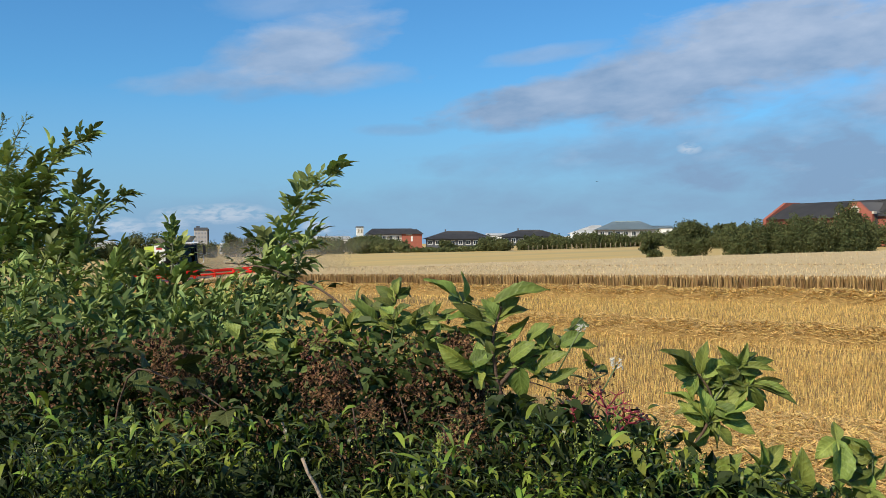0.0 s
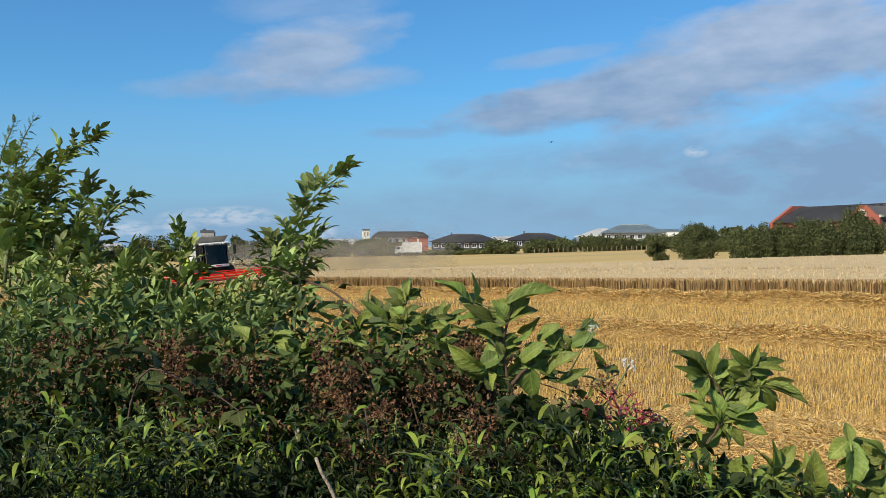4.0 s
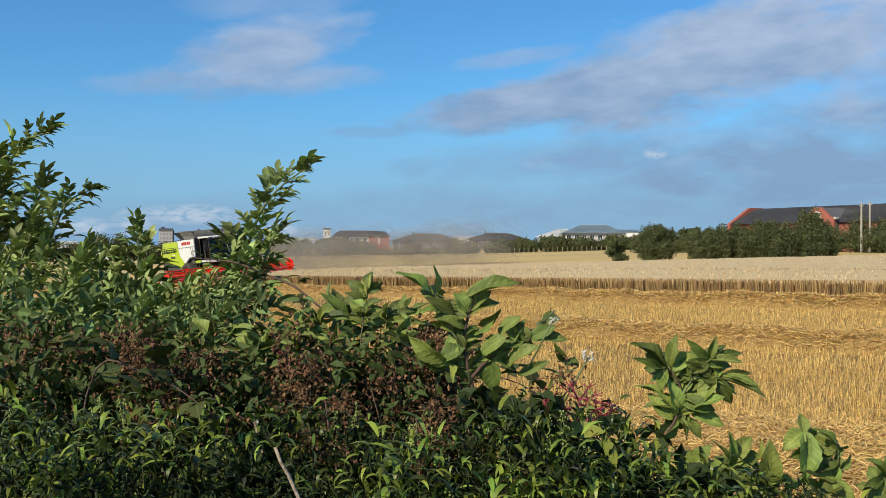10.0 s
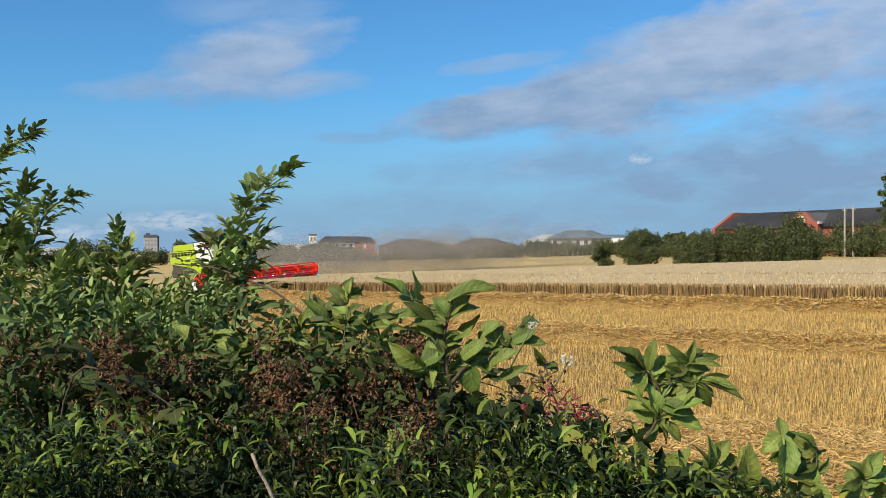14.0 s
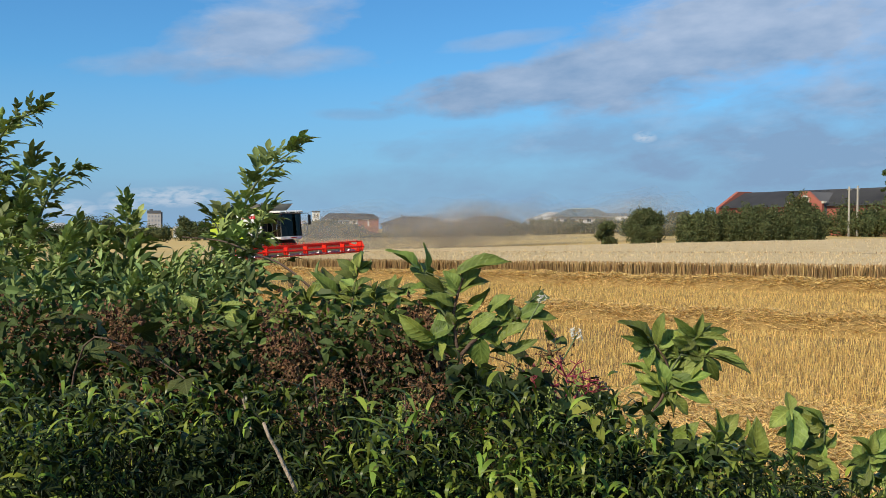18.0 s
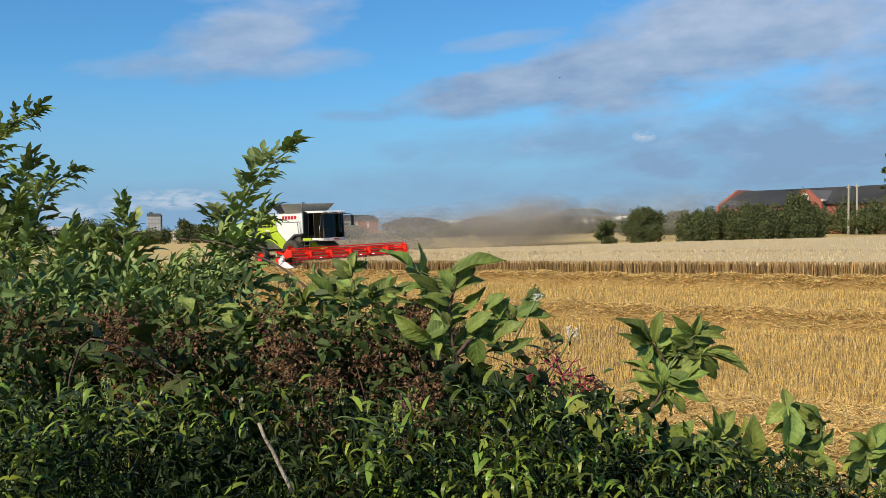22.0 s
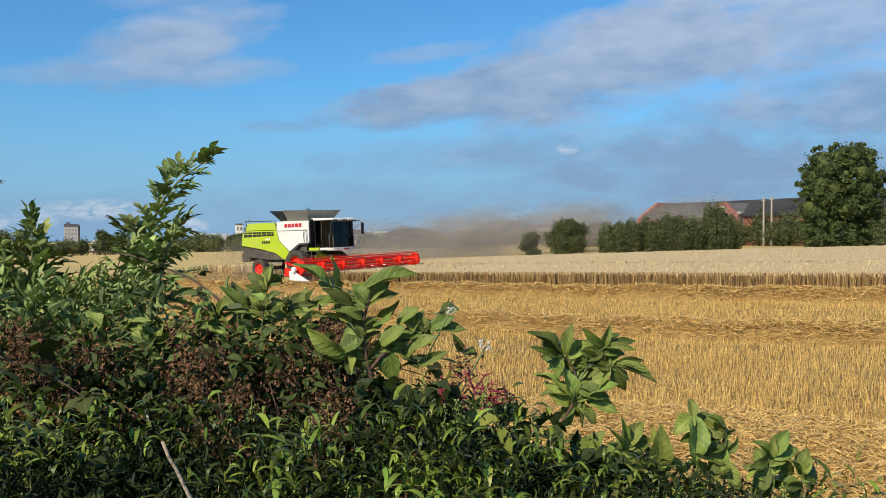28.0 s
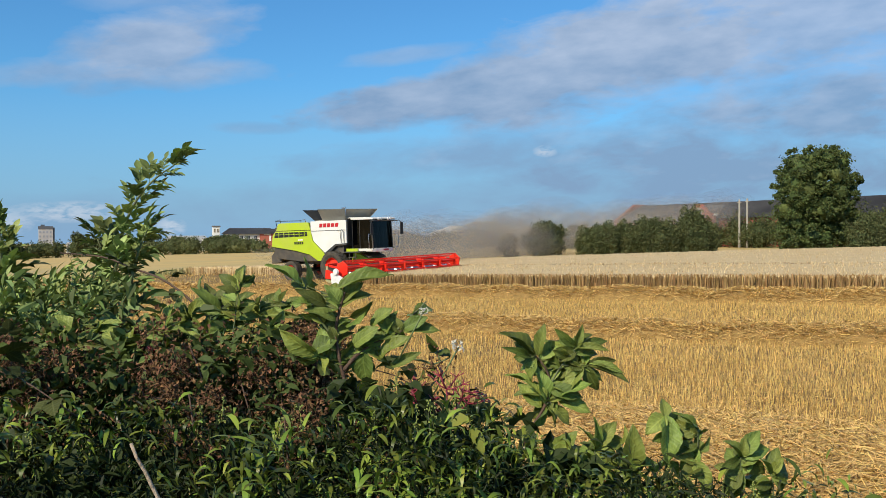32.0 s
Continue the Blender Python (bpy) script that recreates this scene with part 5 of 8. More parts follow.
def build_header(root):
    red, dark = M["red_paint"], M["chassis"]
    half = CUT / 2
    head = part("header", prism(bmesh.new(), [(2.95, 0.30), (3.1, 0.22), (4.3, 0.14), (4.35, 0.2), (3.2, 0.36), (3.1, 1.2), (2.95, 1.2)], -half, half, "y"), M["straw_dust"], root)
    part("top_beam", boxed((3.02, 0, 1.24), (0.2, 2 * half, 0.16), 0.02), red, head)
    part("knife_bar", boxed((4.4, 0, 0.15), (0.12, 2 * half, 0.04)), M["steel"], head)
    auger = bmesh.new()
    rod(auger, (3.5, -half + 0.1, 0.58), (3.5, half - 0.1, 0.58), 0.2, None, 12)
    for k in range(60):
        y = -half + 0.15 + (2 * half - 0.3) * k / 59
        a = k * 1.1 * (1 if y < 0 else -1)
        box(auger, (3.5 + 0.24 * math.cos(a), y, 0.58 + 0.24 * math.sin(a)), (0.16, 0.03, 0.16), 0, Matrix.Rotation(-a, 4, "Y"))
    part("table_auger", auger, M["steel"], head)
    for s in (-1, 1):
        y = s * half
        part("end_plate", prism(bmesh.new(), [(2.95, 0.45), (3.0, 0.98), (3.35, 0.92), (3.9, 0.62), (4.1, 0.45), (4.0, 0.36)], y, y + 0.08 * s, "y", 0.02), red, head)
        part("crop_divider", prism(bmesh.new(), [(3.55, 0.16), (3.5, 0.78), (3.95, 0.74), (4.5, 0.46), (5.2, 0.14)], y + 0.085 * s, y + 0.24 * s, "y", 0.05), M["lamp_white"], head, "white plastic crop divider")
        part("reel_arm", prism(bmesh.new(), [(3.0, 1.15), (3.05, 1.28), (4.35, 1.02), (4.35, 0.92)], y - 0.18 * s, y - 0.10 * s, "y", 0.01), red, head)
    part("marker_lamp", rod(bmesh.new(), (4.0, -half - 0.25, 0.86), (4.0, -half - 0.36, 0.86), 0.2, 0.17, 14), M["lamp_white"], head, "round white marker disc")
    # the reel turns on its own axle
    reel = empty("reel")
    reel.parent = root
    reel.location = (4.2, 0, 0.99)
    part("reel_tube", rod(bmesh.new(), (0, -half + 0.15, 0), (0, half - 0.15, 0), 0.085, None, 12), red, reel)
    R = 0.47
    n_sp = 7
    for k in range(n_sp):
        y = -half + 0.06 + (2 * half - 0.12) * k / (n_sp - 1)
        sp = bmesh.new()
        for j in range(6):
            a = math.tau * j / 6
            b = math.tau * (j + 1) / 6
            rod(sp, (0, y, 0), (R * math.cos(a), y, R * math.sin(a)), 0.035, None, 5)
            rod(sp, (R * 0.62 * math.cos(a), y, R * 0.62 * math.sin(a)), (R * 0.62 * math.cos(b), y, R * 0.62 * math.sin(b)), 0.025, None, 5)
        box(sp, (0, y, 0), (R * 1.1, 0.12, R * 1.1), 0.02)
        if k in (0, n_sp - 1):
            ring(sp, (0, y, 0), (0, 1, 0), [(0.03, -0.05), (R * 0.95, -0.05), (R * 1.05, 0.0), (R * 0.95, 0.05), (0.03, 0.05)], 6)
        part("spider", sp, red, reel)
    for j in range(6):
        a = math.tau * j / 6
        c = Vector((R * math.cos(a), 0, R * math.sin(a)))
        bat = part("reel_bat", rod(bmesh.new(), (c.x, -half + 0.03, c.z), (c.x, half - 0.03, c.z), 0.042, None, 6), red, reel)
        tines = bmesh.new()
        for k in range(44):
            y = -half + 0.25 + (2 * half - 0.5) * k / 43
            box(tines, (c.x * 1.02 - 0.02, y, c.z - 0.1), (0.015, 0.015, 0.2))
        tagged(part("tine_row", tines, red, bat), kind="stuff")
    return reel


WHEELS = []
harvester, reel = build_harvester()


# ---- lorry, crow and dust ----
def build_lorry():
    root = empty("white_lorry")
    tagged(root, "white box lorry passing on the far road", "lorry")
    box_body = part("box_body", boxed((0.6, 0, 1.75), (3.9, 2.1, 2.0), 0.05), M["render_white"], root)
    cab = part("cab", prism(bmesh.new(), [(-1.4, 0.55), (-2.75, 0.55), (-2.8, 1.2), (-2.45, 2.0), (-1.4, 2.1)], -1.0, 1.0, "y", 0.06), M["render_white"], root)
    part("windscreen", prism(bmesh.new(), [(-2.79, 1.3), (-2.5, 1.92), (-2.47, 1.92), (-2.76, 1.3)], -0.85, 0.85, "y"), M["window"], cab)
    part("side_window", boxed((-2.1, -1.01, 1.62), (0.7, 0.02, 0.5)), M["window"], cab)
    part("underframe", boxed((0, 0, 0.65), (4.8, 1.5, 0.25)), M["chassis"], root)
    for x in (-1.9, 1.5):
        for s in (-1, 1):
            bm = bmesh.new()
            ring(bm, (x, 0.95 * s, 0.42), (0, 1, 0), [(0.05, -0.1), (0.38, -0.12), (0.42, -0.08), (0.42, 0.08), (0.38, 0.12), (0.05, 0.1)], 16)
            part("wheel", bm, M["rubber"], root)
    return root


def build_bird(name, label):
    body = bmesh.new()
    bmesh.ops.create_icosphere(body, subdivisions=2, radius=1.0, matrix=Matrix.Diagonal((0.24, 0.08, 0.075, 1)))
    root = empty(name)
    tagged(root, label, "bird")
    part("body", body, M["feather"], root)
    part("tail", prism(bmesh.new(), [(-0.2, -0.03), (-0.42, -0.09), (-0.42, 0.09), (-0.2, 0.03)], -0.01, 0.01, "z"), M["feather"], root)
    part("beak", rod(bmesh.new(), (0.22, 0, 0), (0.33, 0, -0.01), 0.025, 0.003, 6), M["feather"], root)
    for s in (-1, 1):
        w = bmesh.new()
        f = [w.verts.new(p) for p in ((0.1, 0.05 * s, 0.02), (0.14, 0.25 * s, 0.12), (-0.02, 0.5 * s, 0.10), (-0.12, 0.46 * s, 0.09), (-0.08, 0.25 * s, 0.10), (-0.1, 0.05 * s, 0.02))]
        w.faces.new(f)
        bmesh.ops.solidify(w, geom=w.faces[:], thickness=0.012)
        part("wing", w, M["feather"], root)
    return root


PUFFS = []


def build_dust():
    """Puffs of chaff and dust, each a nest of thin ragged veils that thicken towards the middle."""
    plan = [(born, 6.5, 2.6) for born in (-6.5, -4.5)] + [(-2.5 + 1.5 * k, 5.8, 2.5) for k in range(23)]
    for k, (born, wide, high) in enumerate(plan):
        puff = empty("dust_puff")
        tagged(puff, "drifting grey-brown puff of harvest dust", "dust cloud", group="dust puffs", kind="stuff")
        for j in range(8):
            f = (j + 1) / 8
            bm = bmesh.new()
            bmesh.ops.create_icosphere(bm, subdivisions=4, radius=1.0)
            off = Vector((k * 3.1, j * 0.15, 0))
            for v in bm.verts:
                d = v.co.copy()
                lump = 1 + 0.55 * noise.noise(d * 1.3 + off) + 0.28 * noise.noise(d * 3.1 + off)
                v.co = Vector((d.x * wide, d.y * wide * 0.85, d.z * high + 0.35 * high * d.x * max(0, d.z))) * (f ** 0.8) * lump
            for fc in bm.faces:
                fc.smooth = True
            part("veil", bm, M["dust"], puff)
        PUFFS.append((born, puff, 0.9, 90 + k))


lorry, bird = build_lorry(), build_bird("crow", "black crow in flight against the sky")
swallow = build_bird("swallow", "small dark swallow darting low across the sky")
swallow.scale = (0.24, 0.24, 0.24)
build_dust()

# ---- the hedge plants on the bank ----
def leaflet(bm, base, way, up, length, width, curl=0.25, fold=0.25, rows=5, twist=0.0, serrate=0.0):
    """One pointed leaf blade, folded along its midrib and curling down at the tip."""
    way, up = way.normalized(), up.normalized()
    side = way.cross(up).normalized()
    up = side.cross(way).normalized()
    shape = (0.08, 0.62, 0.95, 1.0, 0.84, 0.48, 0.02) if rows == 5 else (0.10, 0.95, 0.75, 0.02)
    last = None
    uv = bm.loops.layers.uv.verify()
    last_t = 0.0
    for i, s in enumerate(shape):
        t = i / (len(shape) - 1)
        mid = base + way * (length * t) - up * (curl * length * t * t)
        w = width * 0.5 * s * (1 + (serrate if i % 2 else -serrate))
        a = twist * t
        ls = side * math.cos(a) + up * math.sin(a)
        row = [bm.verts.new(mid - ls * w + up * (w * fold)), bm.verts.new(mid), bm.verts.new(mid + ls * w + up * (w * fold))]
        if last:
            for k in (0, 1):
                f = bm.faces.new((last[k], last[k + 1], row[k + 1], row[k]))
                f.smooth = True
                for loop, (a_u, a_v) in zip(f.loops, ((k / 2, last_t), (k / 2 + 0.5, last_t), (k / 2 + 0.5, t), (k / 2, t))):
                    loop[uv].uv = (a_u, a_v)
        last, last_t = row, t


def mesh_of(name, bm, mat):
    me = bpy.data.meshes.new(name)
    bm.to_mesh(me)
    bm.free()
    me.materials.append(mat)
    return me


def compound_leaf(g, pairs, length, mat, breadth=0.38, droop=0.3, name="leaf", reach=0.52, start=0.38):
    """A pinnate leaf: stalk along +x, opposite leaflets and one at the tip."""
    bm = bmesh.new()
    pts = []
    for k in range(7):
        t = k / 6
        pts.append(Vector((length * t, g.uniform(-.01, .01) * length, -droop * length * t * t)))
    tube(bm, pts, [length * 0.012 * (1.3 - t / 6) for t in range(7)], 4)
    up = Vector((0, 0, 1))
    leaf_len = length * reach
    for k in range(pairs):
        t = start + (0.92 - start) * k / max(1, pairs - 0.4)
        p = Vector((length * t, 0, -droop * length * t * t))
        for s in (-1, 1):
            way = Vector((0.8 + g.uniform(-.2, .2), s * (0.7 + g.uniform(-.2, .15)), 0.1 + g.uniform(-.35, .35)))
            tilt = Vector((g.uniform(-.25, .25), -s * g.uniform(-0.1, .5), 1))
            ll = leaf_len * g.uniform(0.85, 1.1) * (1.0 if 0 < k else 0.88)
            leaflet(bm, p, way, tilt, ll, ll * breadth * g.uniform(0.9, 1.15), g.uniform(-0.22, 0.5), g.uniform(0.35, 1.0), 5, g.uniform(-.6, .6), 0.03)
    leaflet(bm, pts[-1], Vector((1, g.uniform(-.2, .2), -droop * 1.4)), up, leaf_len * 1.12, leaf_len * breadth * 1.15, 0.3, 0.3, 5, g.uniform(-.3, .3), 0.05)
    return mesh_of(name, bm, mat)


def single_leaf(g, length, width, mat, curl=0.3, fold=0.3, name="leaf"):
    bm = bmesh.new()
    tube(bm, [(0, 0, 0), (length * 0.15, 0, 0.004)], length * 0.012, 4)
    leaflet(bm, Vector((length * 0.12, 0, 0.002)), Vector((1, 0, 0.05)), Vector((0, 0, 1)), length * 0.9, width, curl, fold, 5, g.uniform(-.35, .35), 0.09)
    return mesh_of(name, bm, mat)


def trifoliate(g, length, mat, name="leaf"):
    bm = bmesh.new()
    tube(bm, [(0, 0, 0), (length * 0.45, 0, 0.01)], length * 0.014, 4)
    p = Vector((length * 0.43, 0, 0.01))
    for way, s in ((Vector((1, 0, -0.1)), 1.0), (Vector((0.25, 1, -0.15)), 0.82), (Vector((0.25, -1, -0.15)), 0.82)):
        leaflet(bm, p, way + Vector((0, 0, g.uniform(-.2, .15))), Vector((g.uniform(-.2, .2), g.uniform(-.2, .2), 1)), length * 0.62 * s, length * 0.44 * s, g.uniform(0.05, 0.3), g.uniform(0.15, 0.4), 5, g.uniform(-.3, .3), 0.1)
    return mesh_of(name, bm, mat)


gl = random.Random(5)
ELDER = [compound_leaf(gl, gl.choice((3, 3, 4)), 0.19, M["elder"], gl.uniform(0.36, 0.46), gl.uniform(0.0, 0.35), "leaf", 0.40, 0.24) for k in range(16)]
ELDER_TALL = [compound_leaf(gl, 3, 0.125, M["elder"], gl.uniform(0.40, 0.5), gl.uniform(-0.2, 0.3), "leaf", 0.60, 0.26) for k in range(12)]
ELDER_YOUNG = [compound_leaf(gl, 3, 0.15, M["elder"], 0.34, gl.uniform(-0.2, 0.1), "leaf", 0.42, 0.28) for k in range(8)]
NETTLE = [single_leaf(gl, 0.058 * gl.uniform(0.8, 1.25), 0.0092 * gl.uniform(0.7, 1.5), M["nettle"], gl.uniform(0.6, 1.6), gl.uniform(0.3, 1.1)) for k in range(12)]
BRAMBLE = [trifoliate(gl, 0.066 * gl.uniform(0.8, 1.2), M["bramble"]) for k in range(8)]
YELLOW = [single_leaf(gl, 0.11, 0.045, M["yellow_leaf"], 0.2, 0.3) for k in range(2)]


def bent(a, b, sag, g, n=6):
    """Points from a to b, bowed by sag."""
    out = []
    for k in range(n + 1):
        t = k / n
        p = a.lerp(b, t) + sag * (4 * t * (1 - t))
        out.append(p + Vector((g.uniform(-1, 1), g.uniform(-1, 1), g.uniform(-.5, .5))) * (0.012 * math.sin(math.pi * t)))
    return out


def turn_to(way, up, roll=0.0):
    """Axes with x along way and z near up."""
    x = way.normalized()
    y = up.cross(x)
    if y.length < 1e-3:
        y = Vector((0, 1, 0)).cross(x)
    y.normalize()
    z = x.cross(y)
    return Matrix((x, y, z)).transposed().to_4x4() @ Matrix.Rotation(roll, 4, "X")


def hang(name, me, parent, p, way, scale, g, up=None, roll=0.4):
    ob = new(name, me)
    ob.parent = parent
    ob.matrix_basis = Matrix.Translation(p) @ turn_to(way, up or Vector((0, 0, 1)), g.uniform(-roll, roll)) @ Matrix.Scale(scale, 4)
    return ob


def glide(pts):
    """A smooth line through points."""
    dense = []
    for i in range(len(pts) - 1):
        for k in range(5):
            t = k / 5
            p0, p1, p2, p3 = pts[max(i - 1, 0)], pts[i], pts[i + 1], pts[min(i + 2, len(pts) - 1)]
            dense.append(0.5 * ((2 * p1) + (p2 - p0) * t + (2 * p0 - 5 * p1 + 4 * p2 - p3) * t * t + (3 * p1 - p0 - 3 * p2 + p3) * t ** 3))
    dense.append(pts[-1])
    return dense


SWAY = []


def elder_shoot(pts, size, seed, every=0.11, bare=0.25, label="leafy green elder shoot rising from the hedge", lean=(0.35, 0, 0), young=True, thick=0.008, sway=0.6):
    """A rooted elder shoot: stem with opposite pairs of pinnate leaves. pts in metres, from root to tip."""
    g = random.Random(seed)
    foot = Vector(pts[0])
    root = empty("elder_shoot", Matrix.Translation(foot))
    tagged(root, label, "shrub", group="elder shoots")
    pts = [Vector(p) - foot for p in pts]
    dense = glide(pts)
    n = len(dense)
    bm = bmesh.new()
    tube(bm, dense, [thick * (1 - 0.72 * k / (n - 1)) for k in range(n)], 6)
    part("stem", bm, M["brown_stem"] if thick > 0.009 else M["green_stem"], root)
    total = sum((b - a).length for a, b in zip(dense, dense[1:]))
    walked, nextat, spin = 0.0, total * bare, g.uniform(0, 3)
    wind = Vector(lean)
    for a, b in zip(dense, dense[1:]):
        d = (b - a).length
        while nextat <= walked + d:
            t = (nextat - walked) / d
            p = a.lerp(b, t)
            way = (b - a).normalized()
            u = way.orthogonal().normalized()
            u.rotate(Matrix.Rotation(spin, 3, way))
            rest = 1 - nextat / total
            for s in (-1, 1):
                out = (u * s * 1.0 + way * g.uniform(0.3, 0.8) + wind * g.uniform(0.3, 1.2) + Vector((0, 0, g.uniform(-.1, .55) if young else g.uniform(-.4, .4))))
                me = g.choice(ELDER_TALL if not young else ELDER_TALL if g.random() < 0.4 else ELDER if rest > 0.18 else ELDER_YOUNG)
                hang("leaf", me, root, p, out, size * g.uniform(0.75, 1.15) * (0.62 + 0.5 * min(1, rest * 2.2)), g)
            spin += math.pi / 2 + g.uniform(-.3, .3)
            nextat += every * g.uniform(0.8, 1.2) * (0.65 + 0.5 * rest)
        walked += d
    for k in range(3):
        hang("leaf", g.choice(ELDER_YOUNG if young else ELDER_TALL), root, dense[-1], (dense[-1] - dense[-3]).normalized() + wind * 0.7 + Vector((g.uniform(-.6, .6), g.uniform(-.6, .6), g.uniform(-.2, .5))), size * 0.85, g)
    if sway:
        SWAY.append((root, seed, sway))
    return root


def unit_leaf(g, mat, curl, fold, wave):
    """A broad pointed leaf, one long and one wide, arched along and across, with a finely toothed rim."""
    bm = bmesh.new()
    uv = bm.loops.layers.uv.verify()
    rows, cols = 12, 4
    grid = []
    for i in range(rows + 1):
        t = i / rows
        w = 0.5 * (math.sin(math.pi * t ** 0.82) ** 0.85 if 0 < t < 1 else 0.0) + (0.02 if t == 0 else 0.004)
        w *= 1 + (0.05 if i % 2 else -0.03)
        line = []
        for j in range(cols + 1):
            s = j / cols * 2 - 1
            z = fold * abs(s) * w - 0.45 * fold * w * s * s * 1.2 - curl * t * t + wave * math.sin(9 * t + 2 * s) * abs(s) * 0.06
            line.append((bm.verts.new((t, s * w, z)), s * 0.5 + 0.5, t))
        grid.append(line)
    for a, b in zip(grid, grid[1:]):
        for j in range(cols):
            f = bm.faces.new((a[j][0], a[j + 1][0], b[j + 1][0], b[j][0]))
            f.smooth = True
            for loop, c in zip(f.loops, (a[j], a[j + 1], b[j + 1], b[j])):
                loop[uv].uv = (c[1], c[2])
    return mesh_of("leaf", bm, mat)


BROAD = [unit_leaf(gl, M["elder_broad"], gl.uniform(0.08, 0.42), gl.uniform(0.5, 1.2), gl.uniform(0.3, 1.2)) for k in range(10)]


def spray(foot, label, seed, sway):
    """The foot of one elder branch; twig() gives it stems and leaves."""
    root = empty("elder_spray", Matrix.Translation(foot))
    tagged(root, label, "shrub", group="elder sprays")
    SWAY.append((root, seed, sway))
    return root


def twig(root, pts, thick, leaves, seed):
    """A stem of a spray with its leaves: base, tip, width, and 1 for a leaf turned away from the sun."""
    g = random.Random(seed)
    dense = glide([Vector(p) for p in pts])
    bm = bmesh.new()
    tube(bm, dense, [thick * (1 - 0.6 * k / len(dense)) * (1 if len(pts) > 4 else 0.6) for k in range(len(dense))], 6)
    part("stem", bm, M["brown_stem"] if len(pts) > 4 else M["green_stem"], root)
    for bx, by, bz, tx, ty, tz, width, turned in leaves:
        base, tip = Vector((bx, by, bz)), Vector((tx, ty, tz))
        near = min(dense, key=lambda p: (p - base).length)
        gap = (near - base).length
        if gap > 0.006:
            part("leaf_stalk", tube(bmesh.new(), [near, near.lerp(base, 0.5) + Vector((0, 0, -0.06 * gap)), base], 0.0011, 4), M["green_stem"], root)
        x = tip - base
        up = Vector((0.9, -0.35, -0.25)) if turned else Vector((-0.35, -0.75, 0.7))
        up += Vector((g.uniform(-.6, .6), g.uniform(-.25, .25), g.uniform(-.6, .5)))
        y = up.cross(x).normalized()
        z = x.cross(y).normalized()
        size = x.length
        ob = new("leaf", g.choice(BROAD))
        ob.parent = root
        ob.matrix_basis = Matrix.Translation(base) @ Matrix((x, y * width * 0.98, z * (0.5 * size + 0.5 * width))).transposed().to_4x4()
    # shorter leaves deeper in the spray
    for k in range(int(len(leaves) * (2.1 if len(pts) != 4 else 0.4))):
        p = dense[min(len(dense) - 1, int(len(dense) * g.uniform(0.35 if len(pts) != 4 else 0.8, 1.0)))]
        x = Vector((g.uniform(-1, 1), g.uniform(-0.1, 0.8), g.uniform(-.5, .8))).normalized() * g.uniform(0.04, 0.075)
        y = (Vector((g.uniform(-.9, .5), -0.6, g.uniform(-.1, .9)))).cross(x).normalized()
        ob = new("leaf", g.choice(BROAD))
        ob.parent = root
        ob.matrix_basis = Matrix.Translation(p) @ Matrix((x, y * x.length * 0.5, x.cross(y).normalized() * x.length * 0.8)).transposed().to_4x4()


def curl_mass(name, spots, spread, count, size, breadth, mat, label, seed):
    """Narrow leaves nobody could count, each an arc that hooks over at its tip."""
    g = np.random.default_rng(seed)
    pick = g.integers(0, len(spots), count)
    p = np.array(spots)[pick] + g.normal(size=(count, 3)) * np.array(spread)
    az = g.uniform(0, math.tau, count)
    flat = np.stack([np.cos(az), np.sin(az), np.zeros(count)], 1)
    side = np.stack([-np.sin(az), np.cos(az), g.normal(0, 0.35, count)], 1)
    side /= np.linalg.norm(side, axis=1)[:, None]
    pitch = g.uniform(-0.4, 1.1, count)
    bend = g.uniform(0.2, 0.75, count)
    s = size * g.uniform(0.55, 1.35, count)
    w = breadth * s * g.uniform(0.7, 1.3, count)
    prev, last, quads = p, 0.25, []
    for wid in (0.9, 1.0, 0.72, 0.1):
        step = (flat * np.cos(pitch)[:, None] + np.array([0, 0, 1]) * np.sin(pitch)[:, None]) * (s / 4)[:, None]
        nxt = prev + step
        a, b = side * (w * last / 2)[:, None], side * (w * wid / 2)[:, None]
        quads.append(np.stack([prev - a, nxt - b, nxt + b, prev + a], 1))
        prev, last, pitch = nxt, wid, pitch - bend
    # the four quads of a leaf share their corners, so that a leaf is one island
    base = np.arange(count)[:, None] * 10
    q = np.stack(quads, 1)
    verts = np.concatenate([q[:, 0, [0, 3]], q[:, 0, [1, 2]], q[:, 1, [1, 2]], q[:, 2, [1, 2]], q[:, 3, [1, 2]]], 1).reshape(-1, 3)
    idx = np.array([[0, 2, 3, 1], [2, 4, 5, 3], [4, 6, 7, 5], [6, 8, 9, 7]])
    loops = (base[:, :, None] + idx[None]).reshape(-1)
    me = bpy.data.meshes.new(name)
    me.vertices.add(len(verts))
    me.vertices.foreach_set("co", verts.astype(np.float32).ravel())
    me.loops.add(len(loops))
    me.loops.foreach_set("vertex_index", loops.astype(np.int32))
    me.polygons.add(count * 4)
    me.polygons.foreach_set("loop_start", np.arange(0, count * 16, 4, dtype=np.int32))
    me.polygons.foreach_set("use_smooth", [True] * (count * 4))
    me.update(calc_edges=True)
    return tagged(part_of(name, me, mat), label, "foliage", kind="stuff")


